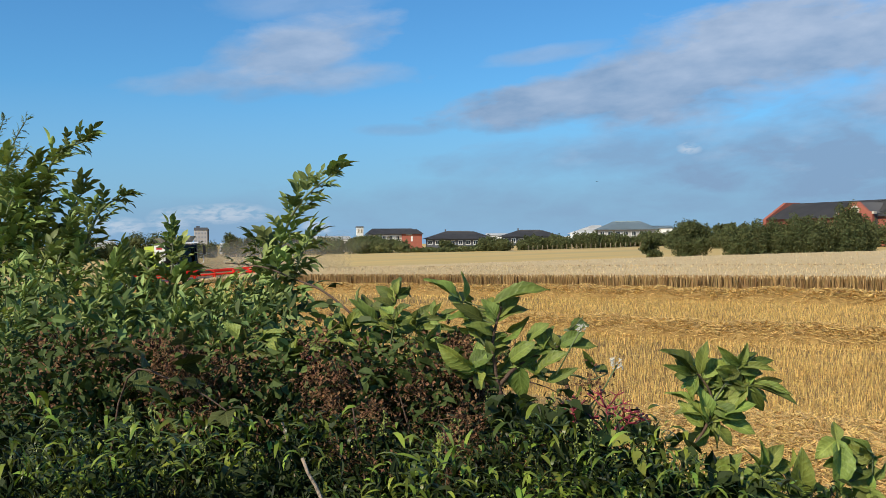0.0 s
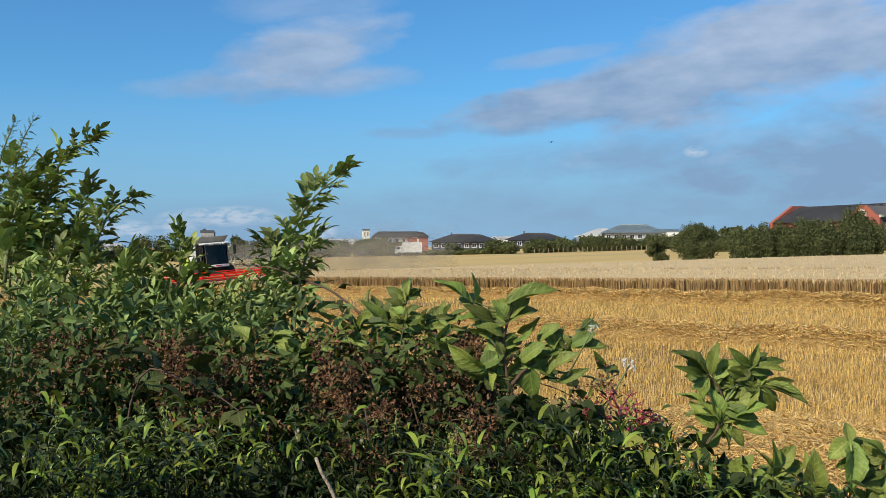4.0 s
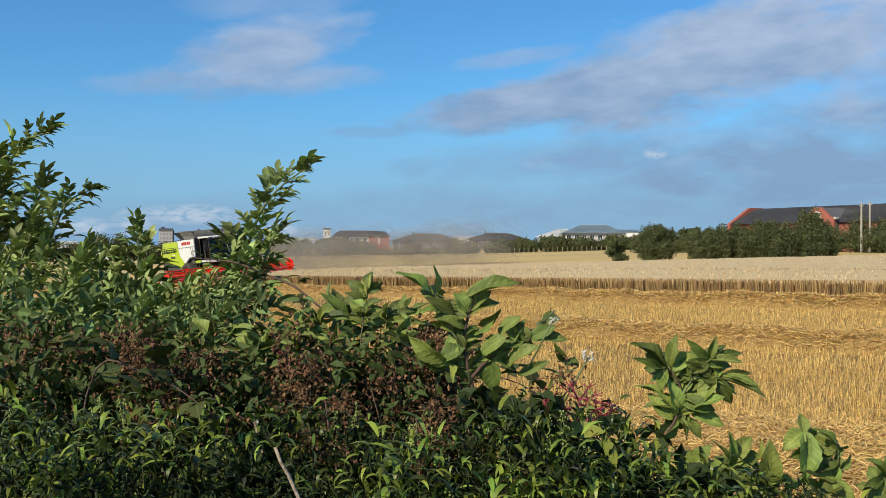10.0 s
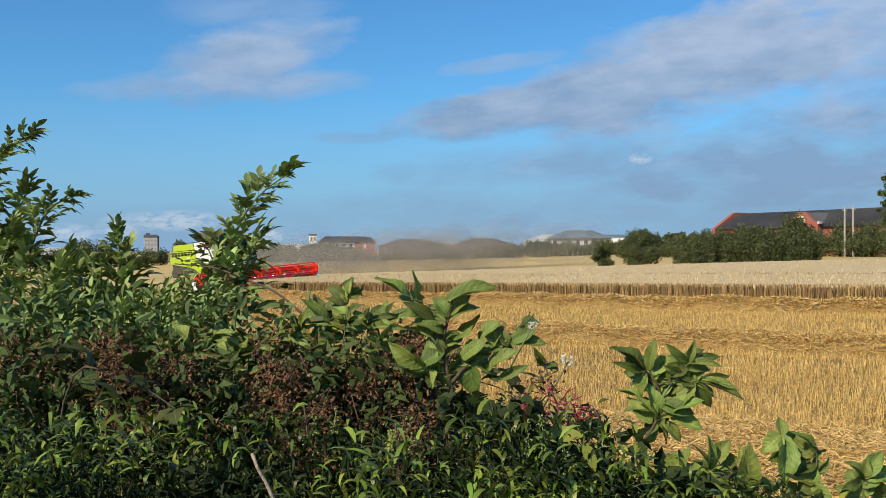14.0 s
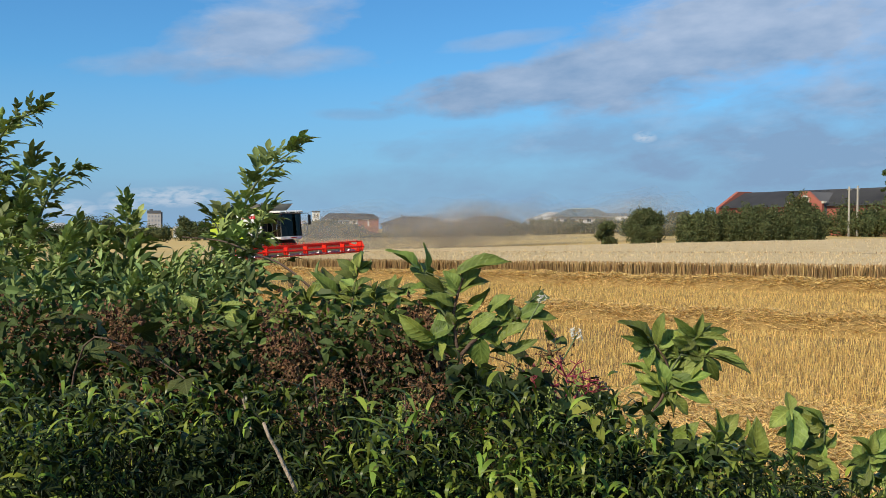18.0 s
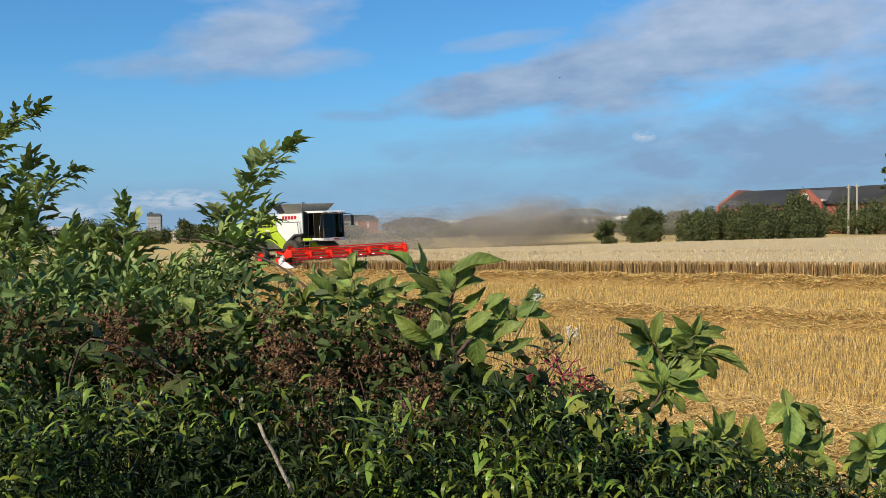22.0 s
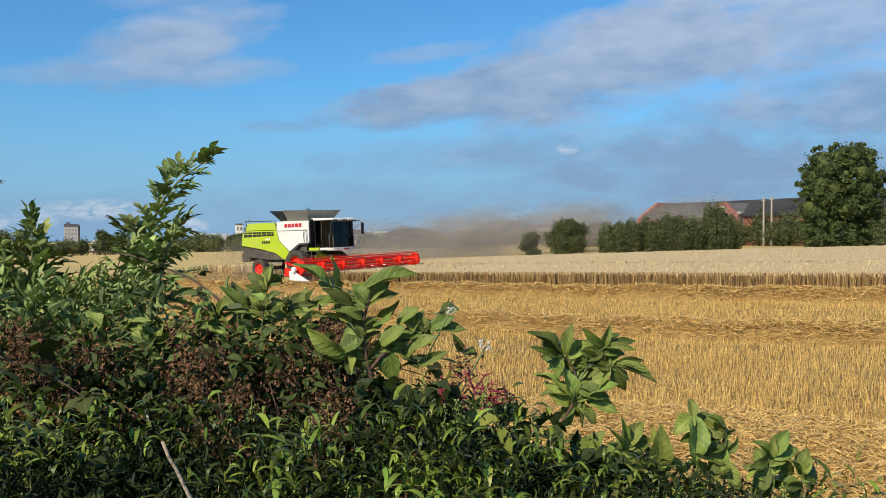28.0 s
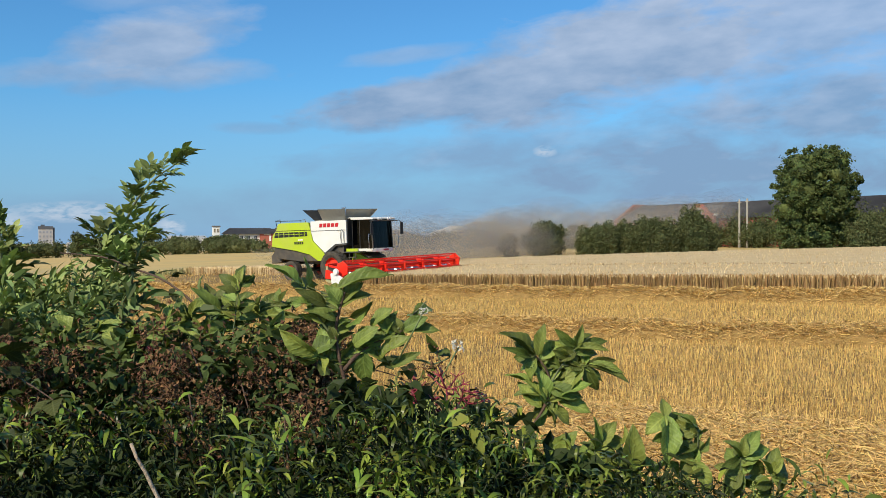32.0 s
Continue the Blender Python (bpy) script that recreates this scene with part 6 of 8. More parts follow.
def catkin_mesh(g):
    """A light green spike of small beads, some on drooping threads."""
    bm = bmesh.new()
    tube(bm, [(0, 0, -0.06), (0, 0, 0.02)], 0.001, 3)
    for k in range(34):
        h = g.uniform(-0.06, 0.02)
        a, r = g.uniform(0, 6.28), g.uniform(0.002, 0.012) * (1.2 if h < 0 else 0.6)
        bmesh.ops.create_icosphere(bm, subdivisions=1, radius=g.uniform(0.0016, 0.003), matrix=Matrix.Translation((r * math.cos(a), r * math.sin(a), h)))
    return mesh_of("catkin_tassel", bm, M["catkin"])


CATKINS = [catkin_mesh(gl) for k in range(6)]


def nettle(spot, high, seed, size=1.0):
    """A nettle: square stem, crossed pairs of toothed leaves, hanging catkins."""
    g = random.Random(seed)
    root = empty("nettle", Matrix.Translation(spot))
    tagged(root, "dark green stinging nettle with hanging catkins", "nettle", group="nettles")
    tip = Vector((g.uniform(-.05, .17), g.uniform(-.1, .1), high))
    pts = bent(Vector((0, 0, 0)), tip, Vector((0.04, 0, 0)), g)
    bm = bmesh.new()
    tube(bm, pts, [0.0022, 0.0022, 0.0021, 0.002, 0.0018, 0.0015, 0.001], 4)
    part("stem", bm, M["nettle_stem"], root)
    spin = g.uniform(0, 3)
    levels = 7
    for k in range(levels):
        h = 1 - 0.042 * size / high * k * (1.0 + 0.1 * k) - 0.01
        if h < 0.25:
            break
        p = pts[0].lerp(pts[-1], h)
        for s in (-1, 1):
            a = spin + (0 if s > 0 else math.pi)
            out = Vector((math.cos(a) + 0.25, math.sin(a), g.uniform(-.6, .2) + (0.5 if k < 2 else 0)))
            hang("leaf", g.choice(NETTLE), root, p, out, size * (0.5 + 0.11 * min(k, 5)) * g.uniform(0.85, 1.25), g, roll=0.9)
        spin += math.pi / 2 + g.uniform(-.3, .3)
    for k in range(g.choice((1, 1, 2, 2))):
        ob = new("catkin_tassel", g.choice(CATKINS))
        ob.parent = root
        ob.matrix_basis = Matrix.Translation(pts[0].lerp(pts[-1], 1 - 0.14 * k) + Vector((0.02 * k, -0.02, 0.01))) @ Euler((g.uniform(-.3, .3), g.uniform(-.3, .3), g.uniform(0, 6))).to_matrix().to_4x4() @ Matrix.Scale(g.uniform(0.8, 1.2), 4)
    return root


def bramble_cane(pts, seed, leaves=14, label="arching bramble cane with dark toothed leaves", size=1.0, thick=0.006):
    g = random.Random(seed)
    foot = Vector(pts[0])
    root = empty("bramble_cane", Matrix.Translation(foot))
    tagged(root, label, "bramble", group="bramble canes")
    pts = glide([Vector(p) - foot for p in pts])
    bm = bmesh.new()
    tube(bm, pts, [thick * (1 - 0.6 * k / len(pts)) for k in range(len(pts))], 5)
    part("cane", bm, M["brown_stem"], root)
    for k in range(leaves):
        t = (0.25 + 0.75 * (k + g.random()) / leaves) * (len(pts) - 1)
        i = min(int(t), len(pts) - 2)
        p = pts[i].lerp(pts[i + 1], t - i)
        out = Vector((g.uniform(-1, 1), g.uniform(-1, .5), g.uniform(-.2, .8)))
        hang("leaf", g.choice(BRAMBLE), root, p, out, size * g.uniform(0.7, 1.2), g, roll=0.7)
    return root


def seed_mesh(g, size, mat, forks=46):
    """A withered flower head: short stalks, each with a small shrivelled five-pointed cup."""
    bm = bmesh.new()
    for k in range(forks):
        d = Vector((g.uniform(-1, 1), g.uniform(-1, 1), g.uniform(-.6, 1))).normalized()
        q = d * size * g.uniform(0.25, 0.95)
        if k % 3 == 0:
            tube(bm, [(0, 0, 0), q], 0.0007, 3)
        r = size * g.uniform(0.06, 0.13)
        m = Matrix.Translation(q) @ Euler((g.uniform(0, 6), g.uniform(0, 6), g.uniform(0, 6))).to_matrix().to_4x4()
        hub = bm.verts.new(m @ Vector((0, 0, 0)))
        rim = [bm.verts.new(m @ Vector((r * (1 if j % 2 else 0.5) * math.cos(j * 0.785), r * (1 if j % 2 else 0.5) * math.sin(j * 0.785), r * g.uniform(0.2, 0.9)))) for j in range(8)]
        for j in range(8):
            bm.faces.new((hub, rim[j], rim[(j + 1) % 8]))
    return mesh_of("flower_head", bm, mat)


HEADS = [seed_mesh(gl, 0.07, M["seed"]) for k in range(6)]


def dried_spray(spot, high, seed, size=1.0, count=7):
    """A dried bramble spray: brown stalk with withered flower heads."""
    g = random.Random(seed)
    root = empty("dried_bramble_spray", Matrix.Translation(spot))
    tagged(root, "withered brown bramble spray with dry flower heads", "bramble", group="dried sprays")
    top = Vector((g.uniform(-.08, .12), g.uniform(-.05, .05), high))
    pts = bent(Vector((0, 0, 0)), top, Vector((0.03, 0, 0)), g)
    bm = bmesh.new()
    tube(bm, pts, [0.004, 0.004, 0.0035, 0.003, 0.0025, 0.002, 0.0015], 4)
    part("stalk", bm, M["brown_stem"], root)
    for k in range(count):
        t = 1 - 0.28 * k / count
        p = pts[0].lerp(pts[-1], t) + Vector((g.uniform(-1, 1), g.uniform(-.6, .6), g.uniform(-.6, .6))) * 0.07 * size
        ob = tagged(new("flower_head", g.choice(HEADS)), kind="stuff")
        ob.parent = root
        ob.matrix_basis = Matrix.Translation(p) @ Euler((g.uniform(-1, 1), g.uniform(-1, 1), g.uniform(0, 6))).to_matrix().to_4x4() @ Matrix.Scale(size * g.uniform(0.7, 1.2), 4)
    for k in range(2):
        hang("leaf", g.choice(BRAMBLE), root, pts[3].lerp(pts[-1], g.random()), Vector((g.uniform(-1, 1), -g.random(), g.uniform(-.2, .5))), size * g.uniform(0.6, 1), g)
    return root


def leaf_mass(name, centres, radii, count, size, mat, label, seed, breadth=0.36, droop=0.1):
    """Inner foliage nobody could count: six-cornered leaf blades."""
    g = np.random.default_rng(seed)
    pick = g.integers(0, len(centres), count)
    c, r = np.array(centres)[pick], np.array(radii)[pick]
    d = g.normal(size=(count, 3))
    d /= np.linalg.norm(d, axis=1)[:, None]
    p = c + d * r * (g.uniform(0, 1, count)[:, None] ** 0.4)
    way = g.normal(size=(count, 3)) + np.array([0.4, -0.3, droop])
    way /= np.linalg.norm(way, axis=1)[:, None]
    side = np.cross(way, g.normal(size=(count, 3)) * 0.7 + np.array([0, 0, 1]))
    side /= np.linalg.norm(side, axis=1)[:, None]
    s = size * g.uniform(0.6, 1.3, count)[:, None]
    b = breadth * 0.5
    nor = np.cross(side, way)
    curl = g.uniform(-0.1, 0.5, count)[:, None]
    mid1, mid2, tip = p + way * s * 0.3, p + way * s * 0.65 - nor * s * curl * 0.35, p + way * s * 0.95 - nor * s * curl
    lift = nor * s * b * 0.5
    left1, right1 = mid1 + side * s * b + lift, mid1 - side * s * b + lift
    left2, right2 = mid2 + side * s * b * 0.75 + lift, mid2 - side * s * b * 0.75 + lift
    q = np.stack([p, left1, left2, mid2, p, mid2, right2, right1, left2, tip, mid2, mid2, mid2, tip, right2, right2], 1)
    q = np.stack([q[:, 0:4], q[:, 4:8]], 1)
    tips = np.stack([np.stack([left2, tip, mid2], 1), np.stack([mid2, tip, right2], 1)], 1)
    quads, tris = q.reshape(-1, 3), tips.reshape(-1, 3)
    me = bpy.data.meshes.new(name)
    nq, nt = count * 2, count * 2
    me.vertices.add(nq * 4 + nt * 3)
    me.vertices.foreach_set("co", np.concatenate([quads, tris]).astype(np.float32).ravel())
    me.loops.add(nq * 4 + nt * 3)
    me.loops.foreach_set("vertex_index", np.arange(nq * 4 + nt * 3, dtype=np.int32))
    me.polygons.add(nq + nt)
    me.polygons.foreach_set("loop_start", np.concatenate([np.arange(0, nq * 4, 4), nq * 4 + np.arange(0, nt * 3, 3)]).astype(np.int32))
    me.update(calc_edges=True)
    ob = part_of(name, me, mat)
    return tagged(ob, label, "foliage", kind="stuff")


def berry_panicle(spot, way, size, seed):
    """A stripped elderberry umbel: red branching stalks with a few dark berries."""
    g = random.Random(seed)
    root = empty("elderberry_panicle", Matrix.Translation(spot))
    tagged(root, "stripped elderberry panicle with red stalks", "berry cluster", group="berry panicles")
    bm = bmesh.new()
    berries = []
    way = Vector(way).normalized()

    reach = (0.030, 0.062, 0.105, 0.05)

    def fork(p, d, r, level):
        q = p + d * (size * reach[level] * g.uniform(0.75, 1.2))
        tube(bm, [p, p.lerp(q, 0.5) + Vector((0, 0, -0.003 * level)), q], [r, r * 0.85, r * 0.7], 4)
        if level == 0:
            if g.random() < 0.3:
                berries.append(q)
            return
        for k in range((4, 4, 5, 6)[level]):
            nd = (d * 0.5 + Vector((g.uniform(-1.6, 1.6), g.uniform(-.9, .9), g.uniform(-.15, .55)))).normalized()
            fork(q, nd, r * 0.68, level - 1)

    fork(Vector((0, 0, 0)), way, 0.0038, 3)
    part("stalk", bm, M["red_stalk"], root)
    for q in berries[:60]:
        b = bmesh.new()
        bmesh.ops.create_icosphere(b, subdivisions=1, radius=0.0030, matrix=Matrix.Translation(q))
        part("berry", b, M["berry"], root)
    return root


def white_bloom(spot, seed, size=0.03):
    """A ragged white bramble flower or seed tuft on a thin stalk."""
    g = random.Random(seed)
    root = empty("white_bloom", Matrix.Translation(spot))
    tagged(root, "ragged white bramble flower on a thin stalk", "flower", group="white blooms")
    part("stalk", tube(bmesh.new(), [(-0.05, 0.02, -0.10), (-0.02, 0.01, -0.04), (0, 0, 0)], 0.0018, 4), M["green_stem"], root)
    for k in range(34):
        bm = bmesh.new()
        c = Vector((g.uniform(-.5, .5), g.uniform(-.3, .3), g.uniform(-.4, .4))) * size
        leaflet(bm, c, Vector((g.uniform(-1, .4), g.uniform(-1, .2), g.uniform(-.5, .9))), Vector((g.uniform(-.9, .3), -0.8, 0.6)), size * g.uniform(0.2, 0.42), size * 0.14, 0.3, 0.3, 4)
        part("petal", bm, M["fluff"], root)
    return root


def dead_twig(a, b, seed, thick=0.005):
    g = random.Random(seed)
    a, b = Vector(a), Vector(b)
    bm = bmesh.new()
    pts = [a.lerp(b, k / 5) + Vector((g.uniform(-1, 1), 0, g.uniform(-1, 1))) * 0.0012 for k in range(6)]
    tube(bm, pts, [thick, thick * 0.95, thick * 0.9, thick * 0.85, thick * 0.8, thick * 0.75], 6)
    ob = part("dead_twig", bm, M["dead_wood"])
    return tagged(ob, "bare pale dead twig among the nettles", "twig", group="dead twigs")


def loose_leaf(spot, way, kind, size, seed, label):
    """One leaf on its own stalk that stands out from the rest."""
    g = random.Random(seed)
    bm = bmesh.new()
    leaflet(bm, Vector((0.02, 0, 0)), Vector((1, 0, 0.1)), Vector((0, 0, 1)), size, size * (0.85 if kind == "round" else 0.42), 0.12, 0.15, 5)
    tube(bm, [(-0.08, 0, -0.03), (-0.02, 0, 0), (0.03, 0, 0.002)], 0.0015, 4)
    ob = part("leaf", bm, M["yellow_leaf"] if kind == "yellow" else M["elder"])
    ob.matrix_world = Matrix.Translation(spot) @ turn_to(Vector(way), Vector((0.1, -0.8, 0.6)))
    return tagged(ob, label, "leaf")


def rim(s):
    """Slope below the eye of the nettle tops at sideways slope s."""
    crest = 0.022 * math.exp(-((s - 0.10) / 0.06) ** 2)      # taller among the elder sprays
    return 0.166 - crest + 0.05 * min(1, max(0, (s - 0.18) / 0.1)) + 0.045 * max(0, (s - 0.28) / 0.22)


def plant_hedge():
    e = elder_shoot
    root = spray((0.143, 2.139, 2.895), 'large-leaved elder spray in front of the field', 21, 0.35)
    twig(root, [(0.000, 0.000, 0.000), (-0.009, 0.002, 0.059), (-0.023, 0.003, 0.118), (-0.032, 0.005, 0.172), (-0.032, 0.006, 0.208), (-0.023, 0.006, 0.247), (-0.014, 0.006, 0.277)], 0.0055, (
        (-0.106, 0.011, 0.290, -0.176, -0.021, 0.347, 0.034, 0),
        (-0.093, 0.011, 0.290, -0.093, -0.004, 0.354, 0.022, 1),
        (-0.029, 0.007, 0.286, 0.091, 0.008, 0.326, 0.041, 0),
        (-0.054, 0.008, 0.249, -0.116, -0.020, 0.287, 0.028, 1),
        (-0.023, 0.006, 0.252, -0.055, -0.001, 0.295, 0.033, 0),
        (-0.023, 0.006, 0.245, 0.042, 0.015, 0.285, 0.043, 0),
        (-0.032, 0.006, 0.213, -0.098, -0.016, 0.246, 0.028, 0),
        (-0.005, 0.005, 0.222, 0.049, -0.002, 0.252, 0.028, 1),
        (-0.023, 0.005, 0.204, -0.067, 0.025, 0.221, 0.027, 1),
        (-0.014, 0.005, 0.204, 0.039, -0.018, 0.233, 0.032, 1),
    ), 212)
    twig(root, [(-0.032, 0.005, 0.172), (-0.068, 0.008, 0.218), (-0.100, 0.011, 0.285)], 0.0055, (
        (-0.086, 0.009, 0.249, -0.123, -0.026, 0.265, 0.027, 0),
        (-0.068, 0.008, 0.227, -0.109, -0.005, 0.223, 0.025, 1),
    ), 216)
    twig(root, [(-0.020, 0.003, 0.118), (-0.045, 0.005, 0.127), (-0.072, 0.006, 0.136)], 0.0055, (
        (-0.077, 0.007, 0.145, -0.156, -0.025, 0.191, 0.043, 0),
        (-0.082, 0.007, 0.149, -0.037, -0.010, 0.178, 0.043, 0),
        (-0.054, 0.006, 0.140, -0.068, 0.014, 0.203, 0.034, 0),
        (-0.068, 0.006, 0.136, -0.056, -0.027, 0.099, 0.036, 1),
        (-0.072, 0.006, 0.136, -0.122, -0.001, 0.128, 0.032, 1),
    ), 213)
    twig(root, [(-0.016, 0.003, 0.107), (0.014, 0.002, 0.141), (0.050, 0.001, 0.163), (0.086, -0.001, 0.181), (0.113, -0.002, 0.193)], 0.0055, (
        (0.004, 0.003, 0.159, 0.049, -0.036, 0.207, 0.043, 0),
        (0.043, 0.002, 0.204, 0.084, -0.015, 0.248, 0.039, 0),
        (0.068, -0.000, 0.172, 0.100, 0.006, 0.240, 0.024, 0),
        (0.063, -0.001, 0.132, 0.121, -0.035, 0.189, 0.039, 0),
        (0.113, -0.002, 0.191, 0.195, -0.017, 0.196, 0.034, 0),
        (0.023, 0.002, 0.154, 0.033, 0.011, 0.069, 0.052, 0),
        (0.086, -0.002, 0.113, 0.150, -0.031, 0.148, 0.024, 0),
        (0.109, -0.002, 0.186, 0.086, -0.005, 0.227, 0.027, 1),
        (0.050, 0.000, 0.150, 0.088, 0.015, 0.139, 0.032, 1),
        (0.113, -0.002, 0.195, 0.165, -0.025, 0.224, 0.032, 0),
    ), 215)
    twig(root, [(0.086, -0.001, 0.181), (0.131, -0.003, 0.222), (0.165, -0.004, 0.256)], 0.0055, (
        (0.131, -0.003, 0.229, 0.159, -0.041, 0.258, 0.010, 1),
    ), 218)
    twig(root, [(0.086, -0.002, 0.136), (0.149, -0.005, 0.127), (0.181, -0.007, 0.118), (0.217, -0.009, 0.132)], 0.0055, (
        (0.186, -0.007, 0.145, 0.162, -0.042, 0.181, 0.020, 0),
        (0.190, -0.007, 0.141, 0.208, -0.024, 0.152, 0.018, 1),
        (0.158, -0.006, 0.109, 0.150, -0.000, 0.072, 0.023, 1),
        (0.172, -0.007, 0.109, 0.181, -0.040, 0.091, 0.018, 1),
    ), 214)
    root = spray((-0.197, 2.608, 2.929), 'broad green elder leaves at the top of the hedge', 22, 0.4)
    twig(root, [(0.000, 0.000, 0.000), (0.016, 0.001, 0.082), (0.016, 0.002, 0.164), (0.060, 0.001, 0.219), (0.082, 0.001, 0.258)], 0.004, (
        (0.022, 0.002, 0.164, -0.040, -0.031, 0.240, 0.034, 0),
        (0.027, 0.002, 0.164, -0.021, -0.010, 0.204, 0.027, 0),
        (0.016, 0.002, 0.148, 0.082, 0.005, 0.170, 0.030, 0),
        (0.060, 0.000, 0.186, 0.111, -0.033, 0.226, 0.030, 0),
        (0.082, -0.001, 0.165, 0.148, -0.014, 0.182, 0.026, 0),
        (0.016, 0.001, 0.110, -0.028, 0.016, 0.147, 0.030, 1),
        (0.022, 0.001, 0.099, 0.083, -0.029, 0.118, 0.033, 1),
        (0.071, 0.001, 0.225, 0.055, -0.002, 0.269, 0.022, 0),
        (0.082, 0.000, 0.247, 0.114, 0.016, 0.268, 0.022, 1),
        (0.066, 0.001, 0.214, 0.018, -0.017, 0.242, 0.025, 1),
    ), 227)
    twig(root, [(0.082, -0.004, 0.044), (0.093, -0.003, 0.088), (0.104, -0.003, 0.121), (0.126, -0.003, 0.165)], 0.004, (
        (0.126, -0.003, 0.170, 0.192, -0.044, 0.173, 0.027, 0),
        (0.115, -0.003, 0.165, 0.083, -0.016, 0.209, 0.030, 0),
        (0.126, -0.003, 0.170, 0.170, 0.002, 0.225, 0.030, 0),
        (0.109, -0.003, 0.121, 0.170, -0.039, 0.113, 0.038, 0),
        (0.104, -0.003, 0.115, 0.050, -0.010, 0.127, 0.033, 1),
        (0.126, -0.003, 0.165, 0.153, 0.006, 0.136, 0.027, 0),
    ), 225)
    twig(root, [(-0.088, 0.005, 0.022), (-0.104, 0.007, 0.082), (-0.120, 0.009, 0.120)], 0.004, (
        (-0.120, 0.009, 0.120, -0.197, -0.024, 0.137, 0.030, 0),
        (-0.120, 0.009, 0.126, -0.162, -0.004, 0.152, 0.026, 0),
        (-0.123, 0.009, 0.126, -0.130, 0.016, 0.161, 0.023, 0),
        (-0.118, 0.009, 0.123, -0.035, -0.027, 0.153, 0.026, 0),
        (-0.118, 0.009, 0.118, -0.073, -0.004, 0.108, 0.029, 0),
        (-0.120, 0.009, 0.115, -0.114, 0.019, 0.073, 0.030, 0),
        (-0.123, 0.009, 0.115, -0.182, -0.015, 0.101, 0.025, 0),
    ), 224)
    twig(root, [(-0.060, 0.004, 0.022), (-0.066, 0.005, 0.093), (-0.077, 0.007, 0.148)], 0.004, (
        (-0.077, 0.007, 0.148, -0.100, -0.028, 0.183, 0.022, 0),
        (-0.077, 0.007, 0.148, -0.048, -0.009, 0.187, 0.022, 0),
        (-0.071, 0.006, 0.131, -0.022, 0.010, 0.120, 0.027, 0),
        (-0.077, 0.007, 0.137, -0.095, -0.025, 0.107, 0.025, 0),
    ), 220)
    twig(root, [(0.082, -0.004, 0.044), (0.090, -0.004, 0.055), (0.093, -0.004, 0.071)], 0.004, (
        (0.093, -0.004, 0.044, 0.096, -0.041, 0.092, 0.041, 0),
    ), 223)
    root = spray((0.493, 2.019, 2.843), 'elder spray with upright leaves before the stubble', 23, 0.35)
    twig(root, [(0.000, 0.000, 0.000), (0.030, -0.001, 0.052), (0.052, -0.001, 0.087), (0.065, -0.001, 0.134), (0.056, 0.000, 0.169), (0.034, 0.002, 0.197)], 0.0045, (
        (0.028, 0.002, 0.197, -0.034, -0.030, 0.260, 0.041, 0),
        (0.041, 0.002, 0.197, 0.048, -0.013, 0.267, 0.028, 0),
        (0.045, 0.001, 0.190, 0.090, 0.006, 0.229, 0.032, 0),
        (0.022, 0.003, 0.195, -0.037, -0.026, 0.219, 0.018, 1),
        (0.060, -0.001, 0.099, 0.032, -0.008, 0.181, 0.035, 0),
        (0.047, -0.001, 0.087, -0.002, 0.015, 0.141, 0.031, 0),
        (0.056, -0.001, 0.091, 0.015, -0.024, 0.151, 0.026, 1),
        (0.028, 0.001, 0.134, -0.027, 0.000, 0.166, 0.018, 1),
    ), 234)
    twig(root, [(0.052, -0.001, 0.087), (0.065, -0.001, 0.099), (0.080, -0.002, 0.107)], 0.0045, (
        (0.080, -0.002, 0.108, 0.135, -0.042, 0.153, 0.047, 0),
        (0.082, -0.002, 0.104, 0.151, -0.022, 0.079, 0.034, 0),
        (0.060, -0.001, 0.091, 0.082, 0.003, 0.044, 0.041, 1),
        (0.056, -0.001, 0.087, 0.026, -0.032, 0.049, 0.035, 1),
        (0.069, -0.002, 0.091, 0.109, -0.015, 0.054, 0.030, 1),
    ), 231)
    twig(root, [(0.065, -0.001, 0.134), (0.091, -0.001, 0.177), (0.121, -0.002, 0.212)], 0.0045, (
        (0.121, -0.002, 0.216, 0.069, -0.036, 0.252, 0.021, 0),
        (0.121, -0.002, 0.216, 0.133, -0.017, 0.262, 0.019, 0),
        (0.121, -0.002, 0.216, 0.197, 0.000, 0.231, 0.021, 0),
        (0.122, -0.002, 0.214, 0.182, -0.037, 0.216, 0.018, 0),
        (0.121, -0.002, 0.203, 0.081, -0.011, 0.186, 0.022, 0),
        (0.121, -0.003, 0.199, 0.176, 0.006, 0.202, 0.023, 0),
        (0.104, -0.002, 0.195, 0.066, -0.026, 0.210, 0.022, 0),
        (0.104, -0.002, 0.182, 0.137, -0.009, 0.161, 0.022, 1),
        (0.091, -0.002, 0.169, 0.065, 0.017, 0.182, 0.019, 1),
    ), 232)
    twig(root, [(0.091, -0.001, 0.177), (0.125, -0.003, 0.173), (0.149, -0.004, 0.175)], 0.0045, (
        (0.147, -0.004, 0.173, 0.229, -0.047, 0.152, 0.025, 0),
        (0.147, -0.004, 0.177, 0.204, -0.023, 0.189, 0.022, 0),
        (0.142, -0.004, 0.169, 0.183, -0.001, 0.141, 0.022, 0),
        (0.147, -0.004, 0.182, 0.218, -0.040, 0.165, 0.018, 0),
        (0.134, -0.004, 0.173, 0.118, -0.013, 0.149, 0.020, 1),
        (0.138, -0.004, 0.175, 0.163, 0.007, 0.206, 0.019, 0),
    ), 230)
    root = spray((0.535, 1.915, 2.751), 'low broad elder leaves at the foot of the hedge', 24, 0.3)
